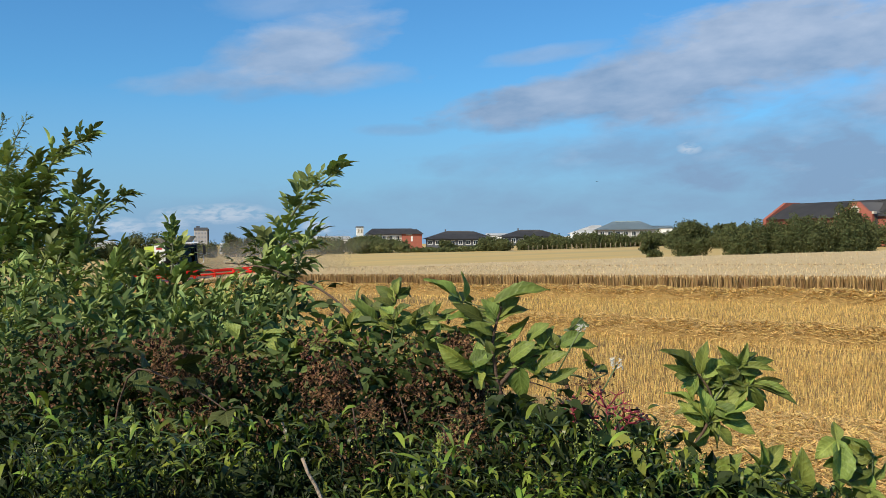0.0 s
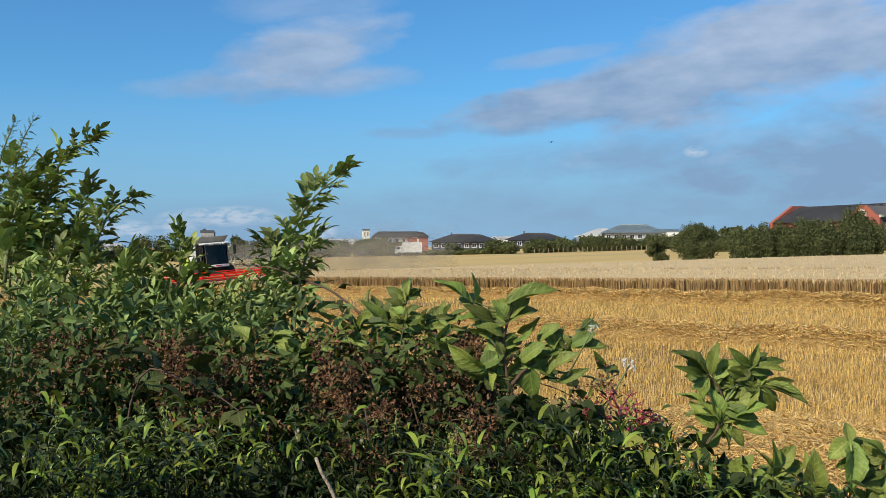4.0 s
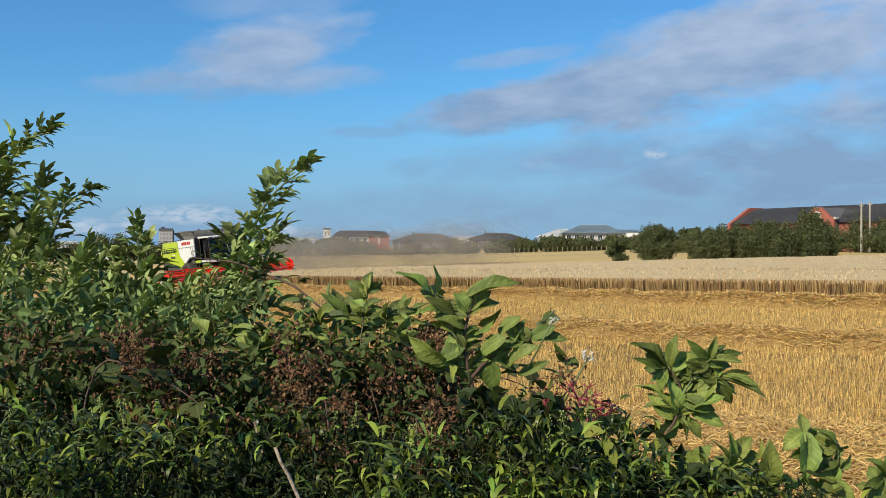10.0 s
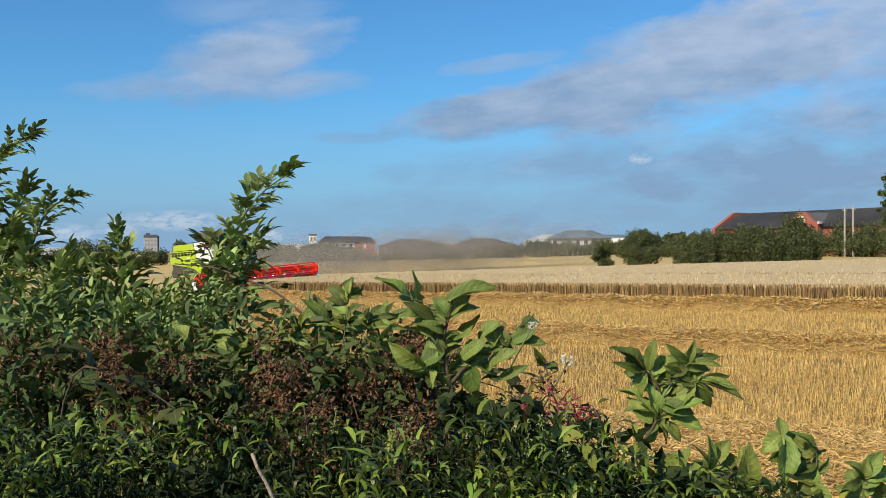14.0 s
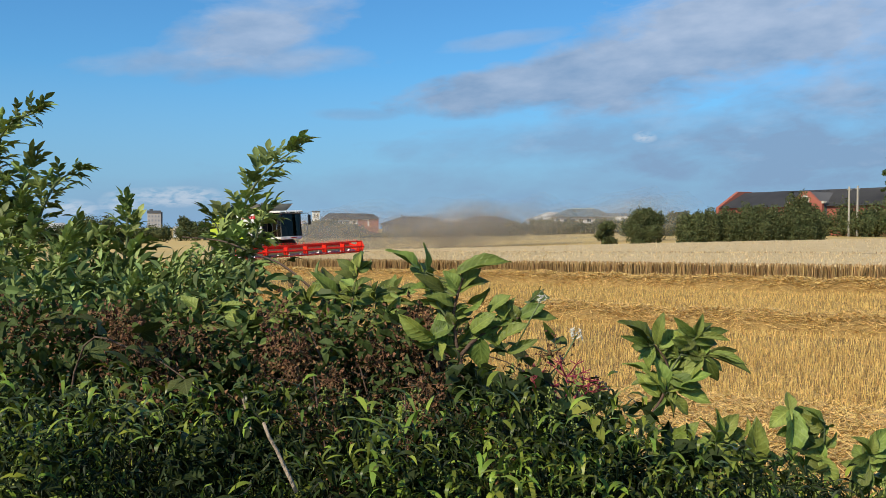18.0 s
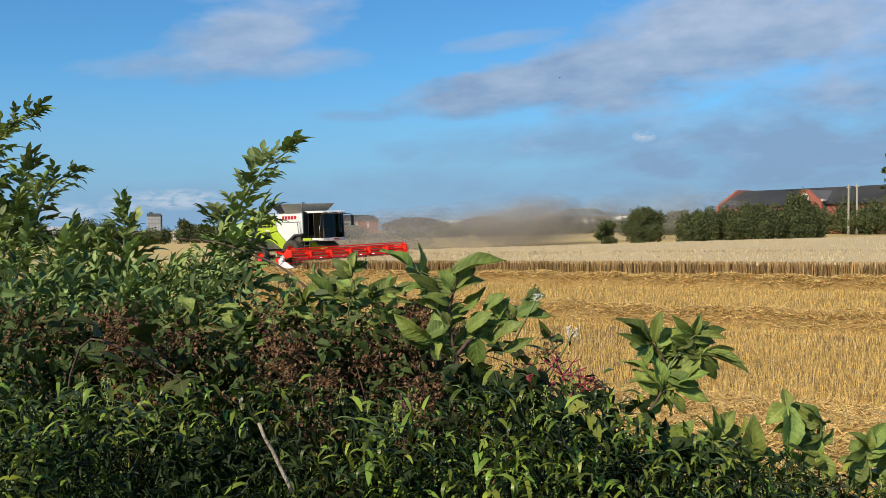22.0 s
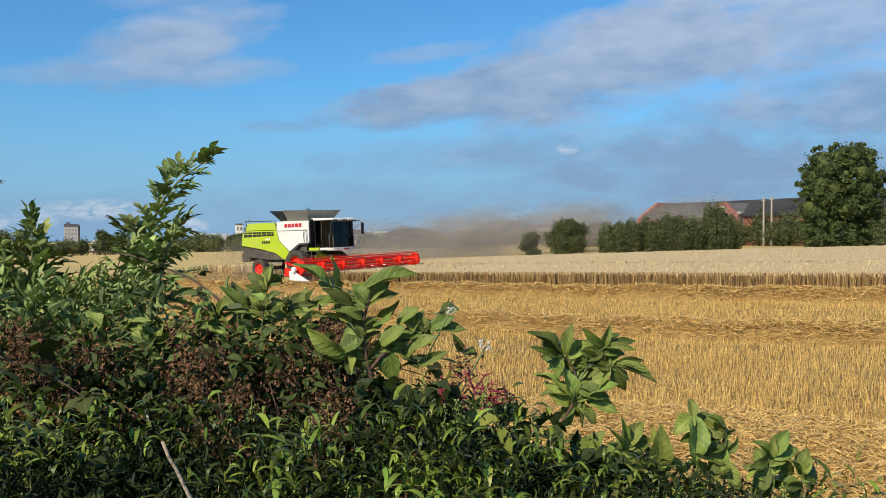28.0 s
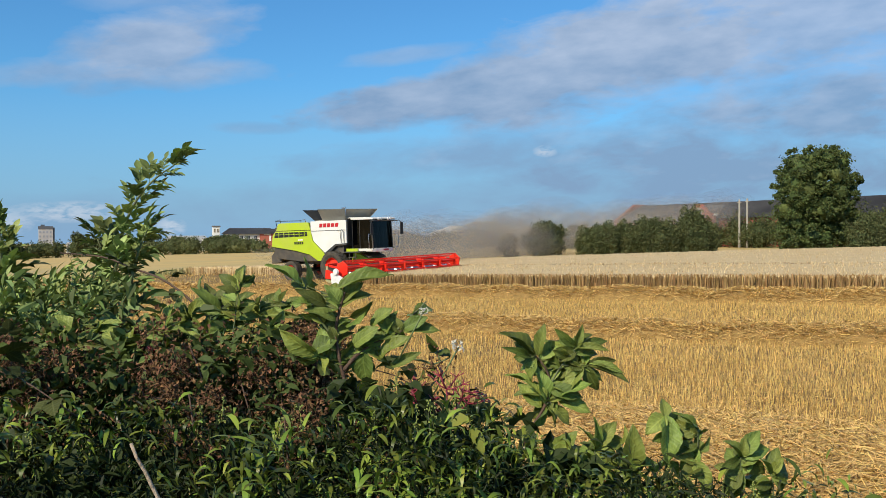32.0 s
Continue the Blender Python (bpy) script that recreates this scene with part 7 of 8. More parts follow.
    twig(root, [(0.000, 0.000, 0.000), (0.004, 0.001, 0.049), (-0.000, 0.001, 0.074)], 0.004, (
        (-0.000, 0.001, 0.074, 0.038, -0.036, 0.156, 0.047, 0),
        (0.039, -0.001, 0.076, 0.126, -0.021, 0.076, 0.041, 0),
        (-0.008, 0.002, 0.070, -0.035, 0.010, 0.105, 0.033, 0),
        (0.008, 0.001, 0.066, -0.021, -0.029, 0.106, 0.029, 1),
        (0.033, -0.000, 0.070, 0.063, -0.012, 0.044, 0.033, 1),
    ), 248)
    twig(root, [(0.082, -0.004, 0.000), (0.086, -0.003, 0.066), (0.090, -0.003, 0.111)], 0.004, (
        (0.086, -0.002, 0.109, 0.087, -0.039, 0.175, 0.022, 0),
        (0.090, -0.003, 0.105, 0.123, -0.019, 0.129, 0.016, 0),
        (0.088, -0.003, 0.109, 0.063, 0.006, 0.126, 0.017, 0),
        (0.092, -0.003, 0.111, 0.056, -0.032, 0.166, 0.014, 1),
        (0.090, -0.003, 0.099, 0.063, -0.011, 0.103, 0.016, 0),
        (0.092, -0.003, 0.095, 0.119, 0.007, 0.088, 0.016, 1),
    ), 246)
    twig(root, [(0.234, -0.013, -0.008), (0.236, -0.011, 0.066), (0.237, -0.010, 0.128), (0.236, -0.009, 0.175)], 0.004, (
        (0.236, -0.009, 0.175, 0.234, -0.048, 0.085, 0.051, 0),
        (0.236, -0.009, 0.175, 0.191, -0.023, 0.143, 0.039, 0),
        (0.232, -0.009, 0.173, 0.278, -0.006, 0.126, 0.033, 1),
        (0.237, -0.010, 0.140, 0.201, -0.040, 0.130, 0.025, 1),
        (0.236, -0.011, 0.091, 0.197, -0.019, 0.060, 0.029, 1),
        (0.236, -0.011, 0.078, 0.276, -0.002, 0.047, 0.029, 1),
    ), 244)
    twig(root, [(0.160, -0.008, 0.000), (0.164, -0.008, 0.033), (0.166, -0.007, 0.070)], 0.004, (
        (0.166, -0.007, 0.070, 0.159, -0.043, 0.156, 0.047, 0),
        (0.185, -0.008, 0.070, 0.149, -0.021, 0.114, 0.029, 0),
        (0.144, -0.005, 0.119, 0.159, 0.001, 0.156, 0.021, 1),
        (0.177, -0.008, 0.066, 0.117, -0.036, 0.098, 0.025, 0),
        (0.177, -0.008, 0.058, 0.210, -0.020, 0.036, 0.033, 1),
    ), 241)
    twig(root, [(0.300, -0.015, 0.033), (0.304, -0.014, 0.099), (0.305, -0.013, 0.148)], 0.004, (
        (0.305, -0.013, 0.146, 0.245, -0.047, 0.191, 0.017, 1),
        (0.292, -0.014, 0.083, 0.328, -0.032, 0.025, 0.035, 0),
        (0.312, -0.015, 0.095, 0.302, -0.007, 0.127, 0.025, 0),
        (0.308, -0.015, 0.066, 0.254, -0.044, 0.061, 0.031, 0),
        (0.300, -0.014, 0.078, 0.255, -0.022, 0.093, 0.025, 1),
    ), 248)
    twig(root, [(0.394, -0.021, 0.000), (0.396, -0.020, 0.050), (0.394, -0.019, 0.087)], 0.004, (
        (0.394, -0.019, 0.087, 0.354, -0.054, 0.133, 0.025, 0),
        (0.394, -0.019, 0.087, 0.399, -0.034, 0.128, 0.024, 0),
        (0.365, -0.018, 0.050, 0.410, -0.015, 0.030, 0.027, 0),
        (0.392, -0.019, 0.083, 0.347, -0.049, 0.074, 0.025, 1),
        (0.394, -0.020, 0.070, 0.426, -0.031, 0.085, 0.025, 0),
        (0.396, -0.020, 0.058, 0.371, -0.007, 0.026, 0.025, 1),
    ), 246)
    twig(root, [(0.460, -0.025, -0.024), (0.464, -0.024, 0.017), (0.460, -0.023, 0.050)], 0.004, (
        (0.460, -0.023, 0.050, 0.421, -0.058, 0.095, 0.023, 0),
        (0.460, -0.023, 0.050, 0.477, -0.039, 0.086, 0.023, 0),
        (0.460, -0.024, 0.042, 0.504, -0.020, 0.032, 0.025, 0),
        (0.460, -0.024, 0.033, 0.407, -0.053, 0.033, 0.023, 1),
    ), 242)
    root = spray((-0.375, 2.467, 2.903), 'green elder shoots crowded at the top of the hedge', 30, 0.4)
    twig(root, [(0.000, 0.000, 0.000), (0.002, 0.001, 0.071), (0.008, 0.002, 0.121), (0.012, 0.003, 0.162)], 0.004, (
        (0.005, 0.003, 0.145, 0.064, -0.038, 0.151, 0.016, 0),
        (0.006, 0.002, 0.135, 0.077, -0.017, 0.150, 0.019, 0),
        (0.012, 0.002, 0.150, 0.035, 0.008, 0.184, 0.022, 0),
        (0.009, 0.002, 0.147, 0.027, -0.030, 0.188, 0.021, 0),
        (0.009, 0.002, 0.139, 0.001, -0.007, 0.173, 0.019, 0),
        (0.011, 0.002, 0.130, -0.024, 0.016, 0.142, 0.020, 0),
        (0.011, 0.002, 0.131, -0.033, -0.022, 0.136, 0.019, 0),
    ), 302)
    twig(root, [(0.253, -0.012, 0.068), (0.243, -0.010, 0.140), (0.249, -0.010, 0.189), (0.253, -0.009, 0.230)], 0.004, (
        (0.252, -0.009, 0.216, 0.308, -0.049, 0.217, 0.016, 1),
        (0.249, -0.009, 0.210, 0.303, -0.027, 0.227, 0.018, 0),
        (0.250, -0.009, 0.219, 0.278, -0.003, 0.258, 0.018, 0),
        (0.253, -0.009, 0.209, 0.267, -0.041, 0.251, 0.016, 1),
        (0.247, -0.009, 0.207, 0.214, -0.017, 0.245, 0.018, 0),
        (0.253, -0.009, 0.205, 0.220, 0.004, 0.217, 0.022, 0),
        (0.253, -0.009, 0.217, 0.220, -0.034, 0.221, 0.021, 0),
    ), 301)
    twig(root, [(0.300, -0.016, 0.000), (0.322, -0.016, 0.071), (0.327, -0.015, 0.121), (0.331, -0.014, 0.162)], 0.004, (
        (0.325, -0.014, 0.148, 0.396, -0.055, 0.145, 0.019, 1),
        (0.323, -0.014, 0.147, 0.389, -0.033, 0.177, 0.016, 0),
        (0.324, -0.014, 0.148, 0.364, -0.009, 0.181, 0.023, 0),
        (0.324, -0.014, 0.155, 0.325, -0.045, 0.192, 0.020, 1),
        (0.331, -0.015, 0.150, 0.299, -0.022, 0.180, 0.016, 0),
        (0.327, -0.015, 0.129, 0.290, -0.001, 0.149, 0.017, 0),
        (0.331, -0.015, 0.150, 0.291, -0.039, 0.136, 0.022, 0),
    ), 300)
    twig(root, [(-0.050, 0.002, -0.021), (-0.033, 0.003, 0.050), (-0.028, 0.003, 0.099), (-0.023, 0.004, 0.141)], 0.004, (
        (-0.030, 0.004, 0.129, 0.033, -0.036, 0.135, 0.022, 1),
        (-0.023, 0.004, 0.119, 0.037, -0.014, 0.155, 0.018, 0),
        (-0.028, 0.004, 0.114, 0.015, 0.009, 0.155, 0.016, 0),
        (-0.029, 0.004, 0.109, -0.006, -0.028, 0.163, 0.020, 0),
        (-0.026, 0.004, 0.120, -0.048, -0.004, 0.164, 0.021, 0),
        (-0.024, 0.004, 0.133, -0.072, 0.019, 0.163, 0.022, 0),
        (-0.024, 0.004, 0.131, -0.071, -0.020, 0.114, 0.020, 1),
    ), 309)
    root = spray((-0.303, 2.533, 2.922), 'green elder shoots crowded at the top of the hedge', 31, 0.4)
    twig(root, [(0.000, 0.000, 0.000), (-0.011, 0.002, 0.073), (-0.005, 0.003, 0.124), (-0.000, 0.003, 0.167)], 0.004, (
        (-0.001, 0.003, 0.139, 0.070, -0.038, 0.136, 0.018, 1),
        (-0.008, 0.003, 0.135, 0.045, -0.015, 0.146, 0.022, 0),
        (-0.007, 0.003, 0.135, 0.039, 0.008, 0.170, 0.021, 0),
        (-0.004, 0.003, 0.147, 0.018, -0.029, 0.200, 0.016, 1),
        (-0.004, 0.003, 0.135, -0.024, -0.005, 0.175, 0.017, 0),
        (-0.002, 0.003, 0.160, -0.044, 0.018, 0.183, 0.022, 1),
        (-0.006, 0.003, 0.138, -0.047, -0.021, 0.134, 0.018, 0),
    ), 319)
    twig(root, [(0.234, -0.012, 0.030), (0.226, -0.010, 0.103), (0.232, -0.009, 0.154), (0.236, -0.009, 0.196)], 0.004, (
        (0.235, -0.009, 0.172, 0.291, -0.049, 0.180, 0.020, 0),
        (0.235, -0.009, 0.188, 0.305, -0.028, 0.205, 0.018, 0),
        (0.229, -0.009, 0.167, 0.272, -0.004, 0.201, 0.022, 0),
        (0.232, -0.009, 0.180, 0.230, -0.040, 0.226, 0.023, 0),
        (0.232, -0.009, 0.174, 0.202, -0.017, 0.202, 0.021, 0),
        (0.230, -0.009, 0.165, 0.189, 0.005, 0.172, 0.022, 0),
        (0.230, -0.009, 0.172, 0.179, -0.033, 0.170, 0.023, 0),
    ), 318)
    twig(root, [(0.088, -0.005, -0.022), (0.087, -0.004, 0.051), (0.093, -0.003, 0.102), (0.097, -0.002, 0.145)], 0.004, (
        (0.094, -0.003, 0.116, 0.171, -0.044, 0.121, 0.019, 1),
        (0.090, -0.002, 0.120, 0.150, -0.021, 0.136, 0.017, 1),
        (0.092, -0.003, 0.113, 0.130, 0.002, 0.142, 0.020, 0),
        (0.097, -0.003, 0.127, 0.109, -0.034, 0.167, 0.017, 0),
        (0.089, -0.002, 0.138, 0.066, -0.010, 0.171, 0.023, 0),
        (0.090, -0.003, 0.111, 0.042, 0.012, 0.137, 0.020, 0),
        (0.097, -0.003, 0.117, 0.041, -0.026, 0.113, 0.017, 0),
    ), 317)
    twig(root, [(-0.241, 0.012, -0.030), (-0.226, 0.013, 0.044), (-0.221, 0.014, 0.095), (-0.216, 0.014, 0.137)], 0.004, (
        (-0.222, 0.014, 0.107, -0.148, -0.028, 0.102, 0.023, 0),
        (-0.222, 0.014, 0.111, -0.150, -0.005, 0.135, 0.018, 0),
        (-0.222, 0.014, 0.105, -0.176, 0.019, 0.151, 0.019, 0),
        (-0.223, 0.014, 0.131, -0.216, -0.017, 0.176, 0.020, 0),
        (-0.220, 0.014, 0.103, -0.236, 0.005, 0.141, 0.017, 1),
        (-0.220, 0.014, 0.104, -0.270, 0.029, 0.137, 0.018, 1),
        (-0.217, 0.014, 0.104, -0.250, -0.011, 0.096, 0.022, 1),
    ), 316)
    root = spray((-0.283, 2.603, 2.939), 'green elder shoots crowded at the top of the hedge', 32, 0.4)
    twig(root, [(0.000, 0.000, 0.000), (0.023, 0.000, 0.075), (0.029, 0.001, 0.128), (0.033, 0.002, 0.171)], 0.004, (
        (0.032, 0.001, 0.160, 0.114, -0.040, 0.165, 0.022, 0),
        (0.026, 0.002, 0.149, 0.086, -0.017, 0.161, 0.017, 1),
        (0.033, 0.001, 0.163, 0.062, 0.007, 0.198, 0.019, 0),
        (0.033, 0.001, 0.146, 0.049, -0.031, 0.199, 0.023, 0),
        (0.029, 0.001, 0.143, 0.005, -0.007, 0.187, 0.020, 0),
        (0.026, 0.002, 0.163, -0.015, 0.016, 0.188, 0.023, 0),
        (0.027, 0.001, 0.139, -0.022, -0.023, 0.131, 0.019, 0),
    ), 326)
    twig(root, [(0.258, -0.013, 0.018), (0.257, -0.012, 0.093), (0.263, -0.011, 0.146), (0.267, -0.010, 0.190)], 0.004, (
        (0.260, -0.011, 0.155, 0.312, -0.051, 0.148, 0.018, 0),
        (0.263, -0.011, 0.167, 0.320, -0.029, 0.181, 0.022, 0),
        (0.267, -0.011, 0.162, 0.321, -0.007, 0.207, 0.024, 0),
        (0.259, -0.011, 0.166, 0.277, -0.042, 0.221, 0.021, 0),
        (0.264, -0.011, 0.157, 0.233, -0.019, 0.195, 0.017, 0),
        (0.261, -0.011, 0.164, 0.204, 0.004, 0.178, 0.023, 0),
        (0.266, -0.011, 0.157, 0.211, -0.035, 0.146, 0.023, 0),
    ), 325)
    twig(root, [(-0.033, 0.000, -0.072), (-0.037, 0.002, 0.003), (-0.031, 0.003, 0.056), (-0.027, 0.003, 0.099)], 0.004, (
        (-0.032, 0.003, 0.063, 0.039, -0.038, 0.062, 0.017, 0),
        (-0.033, 0.003, 0.075, 0.030, -0.015, 0.099, 0.018, 1),
        (-0.034, 0.003, 0.072, 0.016, 0.008, 0.116, 0.024, 0),
        (-0.030, 0.003, 0.068, -0.019, -0.029, 0.107, 0.021, 1),
        (-0.034, 0.003, 0.079, -0.045, -0.005, 0.112, 0.019, 0),
        (-0.032, 0.003, 0.084, -0.083, 0.018, 0.110, 0.021, 1),
        (-0.028, 0.003, 0.070, -0.085, -0.021, 0.062, 0.019, 0),
    ), 324)
    twig(root, [(-0.201, 0.010, -0.035), (-0.210, 0.012, 0.040), (-0.204, 0.013, 0.093), (-0.199, 0.013, 0.136)], 0.004, (
        (-0.208, 0.013, 0.125, -0.137, -0.028, 0.121, 0.023, 0),
        (-0.202, 0.013, 0.118, -0.137, -0.005, 0.149, 0.023, 0),
        (-0.208, 0.013, 0.115, -0.172, 0.018, 0.149, 0.019, 0),
        (-0.207, 0.013, 0.108, -0.184, -0.019, 0.148, 0.024, 0),
        (-0.202, 0.013, 0.102, -0.228, 0.005, 0.131, 0.023, 0),
        (-0.199, 0.013, 0.117, -0.246, 0.027, 0.125, 0.018, 0),
        (-0.205, 0.013, 0.101, -0.239, -0.012, 0.104, 0.021, 0),
    ), 323)
    root = spray((-0.213, 2.670, 2.956), 'green elder shoots crowded at the top of the hedge', 33, 0.4)
    twig(root, [(0.000, 0.000, 0.000), (0.002, 0.001, 0.077), (0.008, 0.002, 0.131), (0.012, 0.003, 0.176)], 0.004, (
        (0.010, 0.003, 0.164, 0.090, -0.039, 0.174, 0.017, 0),
        (0.006, 0.003, 0.169, 0.058, -0.015, 0.195, 0.020, 0),
        (0.005, 0.002, 0.139, 0.044, 0.007, 0.177, 0.019, 0),
        (0.004, 0.003, 0.139, 0.027, -0.030, 0.192, 0.024, 0),
        (0.005, 0.003, 0.166, -0.020, -0.005, 0.215, 0.018, 0),
        (0.010, 0.003, 0.158, -0.038, 0.017, 0.178, 0.023, 0),
        (0.005, 0.003, 0.163, -0.030, -0.022, 0.149, 0.021, 0),
    ), 333)
    twig(root, [(0.074, -0.005, -0.062), (0.069, -0.003, 0.016), (0.075, -0.003, 0.069), (0.080, -0.002, 0.114)], 0.004, (
        (0.080, -0.003, 0.086, 0.146, -0.043, 0.090, 0.018, 0),
        (0.073, -0.002, 0.107, 0.133, -0.020, 0.119, 0.023, 0),
        (0.074, -0.002, 0.107, 0.123, 0.003, 0.142, 0.023, 0),
        (0.074, -0.002, 0.094, 0.073, -0.033, 0.140, 0.020, 1),
        (0.075, -0.002, 0.085, 0.034, -0.009, 0.123, 0.018, 0),
        (0.080, -0.002, 0.093, 0.024, 0.013, 0.116, 0.021, 0),
        (0.078, -0.002, 0.090, 0.026, -0.026, 0.087, 0.017, 0),
    ), 332)
    twig(root, [(0.217, -0.013, -0.061), (0.231, -0.012, 0.016), (0.237, -0.011, 0.070), (0.242, -0.011, 0.114)], 0.004, (
        (0.235, -0.010, 0.103, 0.291, -0.051, 0.110, 0.020, 0),
        (0.239, -0.011, 0.098, 0.294, -0.029, 0.116, 0.021, 0),
        (0.238, -0.011, 0.098, 0.283, -0.006, 0.129, 0.021, 0),
        (0.234, -0.011, 0.094, 0.250, -0.042, 0.137, 0.024, 0),
        (0.238, -0.011, 0.086, 0.230, -0.020, 0.125, 0.017, 0),
        (0.240, -0.011, 0.079, 0.209, 0.003, 0.100, 0.022, 0),
        (0.241, -0.011, 0.094, 0.204, -0.036, 0.086, 0.019, 0),
    ), 331)
    twig(root, [(-0.411, 0.020, -0.085), (-0.408, 0.021, -0.008), (-0.402, 0.022, 0.046), (-0.397, 0.023, 0.091)], 0.004, (
        (-0.404, 0.023, 0.057, -0.315, -0.020, 0.051, 0.020, 1),
        (-0.406, 0.023, 0.058, -0.331, 0.004, 0.085, 0.020, 1),
        (-0.399, 0.023, 0.076, -0.358, 0.028, 0.126, 0.024, 0),
        (-0.397, 0.022, 0.056, -0.394, -0.009, 0.115, 0.017, 1),
        (-0.406, 0.023, 0.071, -0.434, 0.015, 0.109, 0.022, 0),
        (-0.400, 0.023, 0.067, -0.448, 0.037, 0.088, 0.017, 0),
        (-0.404, 0.023, 0.061, -0.434, -0.002, 0.050, 0.020, 0),
    ), 330)
    e([(-0.630, 3.633, 2.958), (-0.626, 3.637, 3.187), (-0.601, 3.639, 3.323), (-0.547, 3.638, 3.442), (-0.480, 3.636, 3.517), (-0.421, 3.634, 3.559)], 0.74, 101, bare=0.22, label='tall green elder shoot leaning in the wind', sway=0.5, lean=(0.25, 0, 0.25), every=0.042, young=False)
    e([(-0.645, 3.685, 2.995), (-0.656, 3.688, 3.144), (-0.673, 3.691, 3.228), (-0.698, 3.693, 3.296)], 0.66, 102, bare=0.2, sway=0.8, every=0.042, young=False)
    e([(-0.588, 3.531, 2.966), (-0.558, 3.533, 3.129), (-0.527, 3.533, 3.251), (-0.497, 3.533, 3.322)], 0.68, 103, bare=0.2, sway=0.8, every=0.042, young=False)
    e([(-1.670, 3.899, 3.117), (-1.640, 3.900, 3.343), (-1.612, 3.901, 3.513), (-1.575, 3.902, 3.632), (-1.516, 3.903, 3.700), (-1.457, 3.903, 3.722)], 0.76, 104, bare=0.15, label='tall dark green elder shoot at the head of the hedge', sway=0.8, lean=(0.25, 0, 0.15), every=0.042, young=False)
    e([(-1.749, 3.949, 3.115), (-1.725, 3.950, 3.344), (-1.706, 3.951, 3.504), (-1.673, 3.952, 3.595)], 0.84, 105, bare=0.15, label='tall dark green elder shoot at the head of the hedge', sway=0.7, every=0.042, young=False)
    e([(-1.429, 3.799, 3.121), (-1.395, 3.800, 3.297), (-1.355, 3.801, 3.403), (-1.311, 3.801, 3.465), (-1.258, 3.801, 3.491)], 0.62, 106, bare=0.15, label='tall dark green elder shoot at the head of the hedge', sway=0.8, lean=(0.2, 0, 0.2), every=0.042, young=False)
    e([(-1.548, 3.849, 3.119), (-1.514, 3.850, 3.298), (-1.480, 3.851, 3.409), (-1.439, 3.851, 3.494)], 0.78, 179, bare=0.15, label='tall dark green elder shoot at the head of the hedge', sway=0.7, every=0.042, young=False)
    e([(-1.956, 3.999, 3.113), (-1.909, 4.000, 3.345), (-1.862, 4.001, 3.507), (-1.815, 4.002, 3.623)], 0.84, 180, bare=0.15, label='tall dark green elder shoot at the head of the hedge', sway=0.7, every=0.042, young=False)
    e([(-1.748, 3.799, 3.167), (-1.725, 3.800, 3.343), (-1.707, 3.801, 3.431), (-1.681, 3.801, 3.508)], 0.84, 181, bare=0.15, label='tall dark green elder shoot at the head of the hedge', sway=0.7, every=0.042, young=False)
    e([(-0.984, 3.453, 3.014), (-0.973, 3.455, 3.152), (-0.961, 3.456, 3.251), (-0.965, 3.458, 3.320)], 0.64, 108, bare=0.2, sway=0.7, lean=(0.05, 0, 0.4), every=0.042, young=False)
    e([(-0.932, 3.550, 3.007), (-0.943, 3.553, 3.128), (-0.949, 3.555, 3.210), (-0.965, 3.557, 3.270)], 0.62, 109, bare=0.2, sway=0.7, every=0.042, young=False)
    e([(-0.788, 3.440, 2.877), (-0.778, 3.441, 2.975), (-0.768, 3.442, 3.044), (-0.752, 3.442, 3.093)], 0.64, 182, bare=0.2, sway=0.6, every=0.05)
    e([(-0.831, 3.342, 2.907), (-0.822, 3.344, 3.003), (-0.812, 3.345, 3.070), (-0.797, 3.345, 3.118)], 0.64, 183, bare=0.2, sway=0.6, every=0.05)
    e([(-1.083, 3.456, 2.935), (-1.073, 3.458, 3.034), (-1.063, 3.459, 3.103), (-1.048, 3.459, 3.152)], 0.64, 184, bare=0.2, sway=0.6, every=0.05)
    e([(-1.237, 3.565, 2.966), (-1.226, 3.567, 3.067), (-1.216, 3.568, 3.138), (-1.200, 3.568, 3.189)], 0.64, 185, bare=0.2, sway=0.6, every=0.05)
    e([(-2.190, 4.699, 3.186), (-2.134, 4.701, 3.459), (-2.106, 4.703, 3.677), (-2.073, 4.703, 3.813), (-2.023, 4.704, 3.908)], 0.3, 110, bare=0.3, label='thin hawthorn twig with small leaves above the hedge', sway=0.5, every=0.03)
    e([(-2.162, 4.700, 3.295), (-2.120, 4.702, 3.540), (-2.101, 4.702, 3.649), (-2.024, 4.703, 3.758)], 0.3, 111, bare=0.3, label='thin hawthorn twig with small leaves above the hedge', sway=0.5, every=0.03)
    e([(-2.271, 4.700, 3.296), (-2.215, 4.702, 3.568), (-2.174, 4.703, 3.759), (-2.119, 4.704, 3.900)], 0.3, 188, bare=0.3, label='thin hawthorn twig with small leaves above the hedge', sway=0.5, every=0.03)
    e([(-2.107, 4.700, 3.295), (-2.074, 4.701, 3.486), (-2.052, 4.702, 3.622), (-2.008, 4.703, 3.676)], 0.3, 189, bare=0.3, label='thin hawthorn twig with small leaves above the hedge', sway=0.5, every=0.03)
    e([(-1.492, 3.699, 3.062), (-1.475, 3.699, 3.180), (-1.455, 3.700, 3.260), (-1.431, 3.700, 3.320)], 0.7, 200, bare=0.2, sway=0.5, every=0.045, young=False)
    e([(-1.243, 3.598, 2.985), (-1.226, 3.599, 3.100), (-1.207, 3.599, 3.177), (-1.184, 3.600, 3.235)], 0.7, 201, bare=0.2, sway=0.5, every=0.045, young=False)
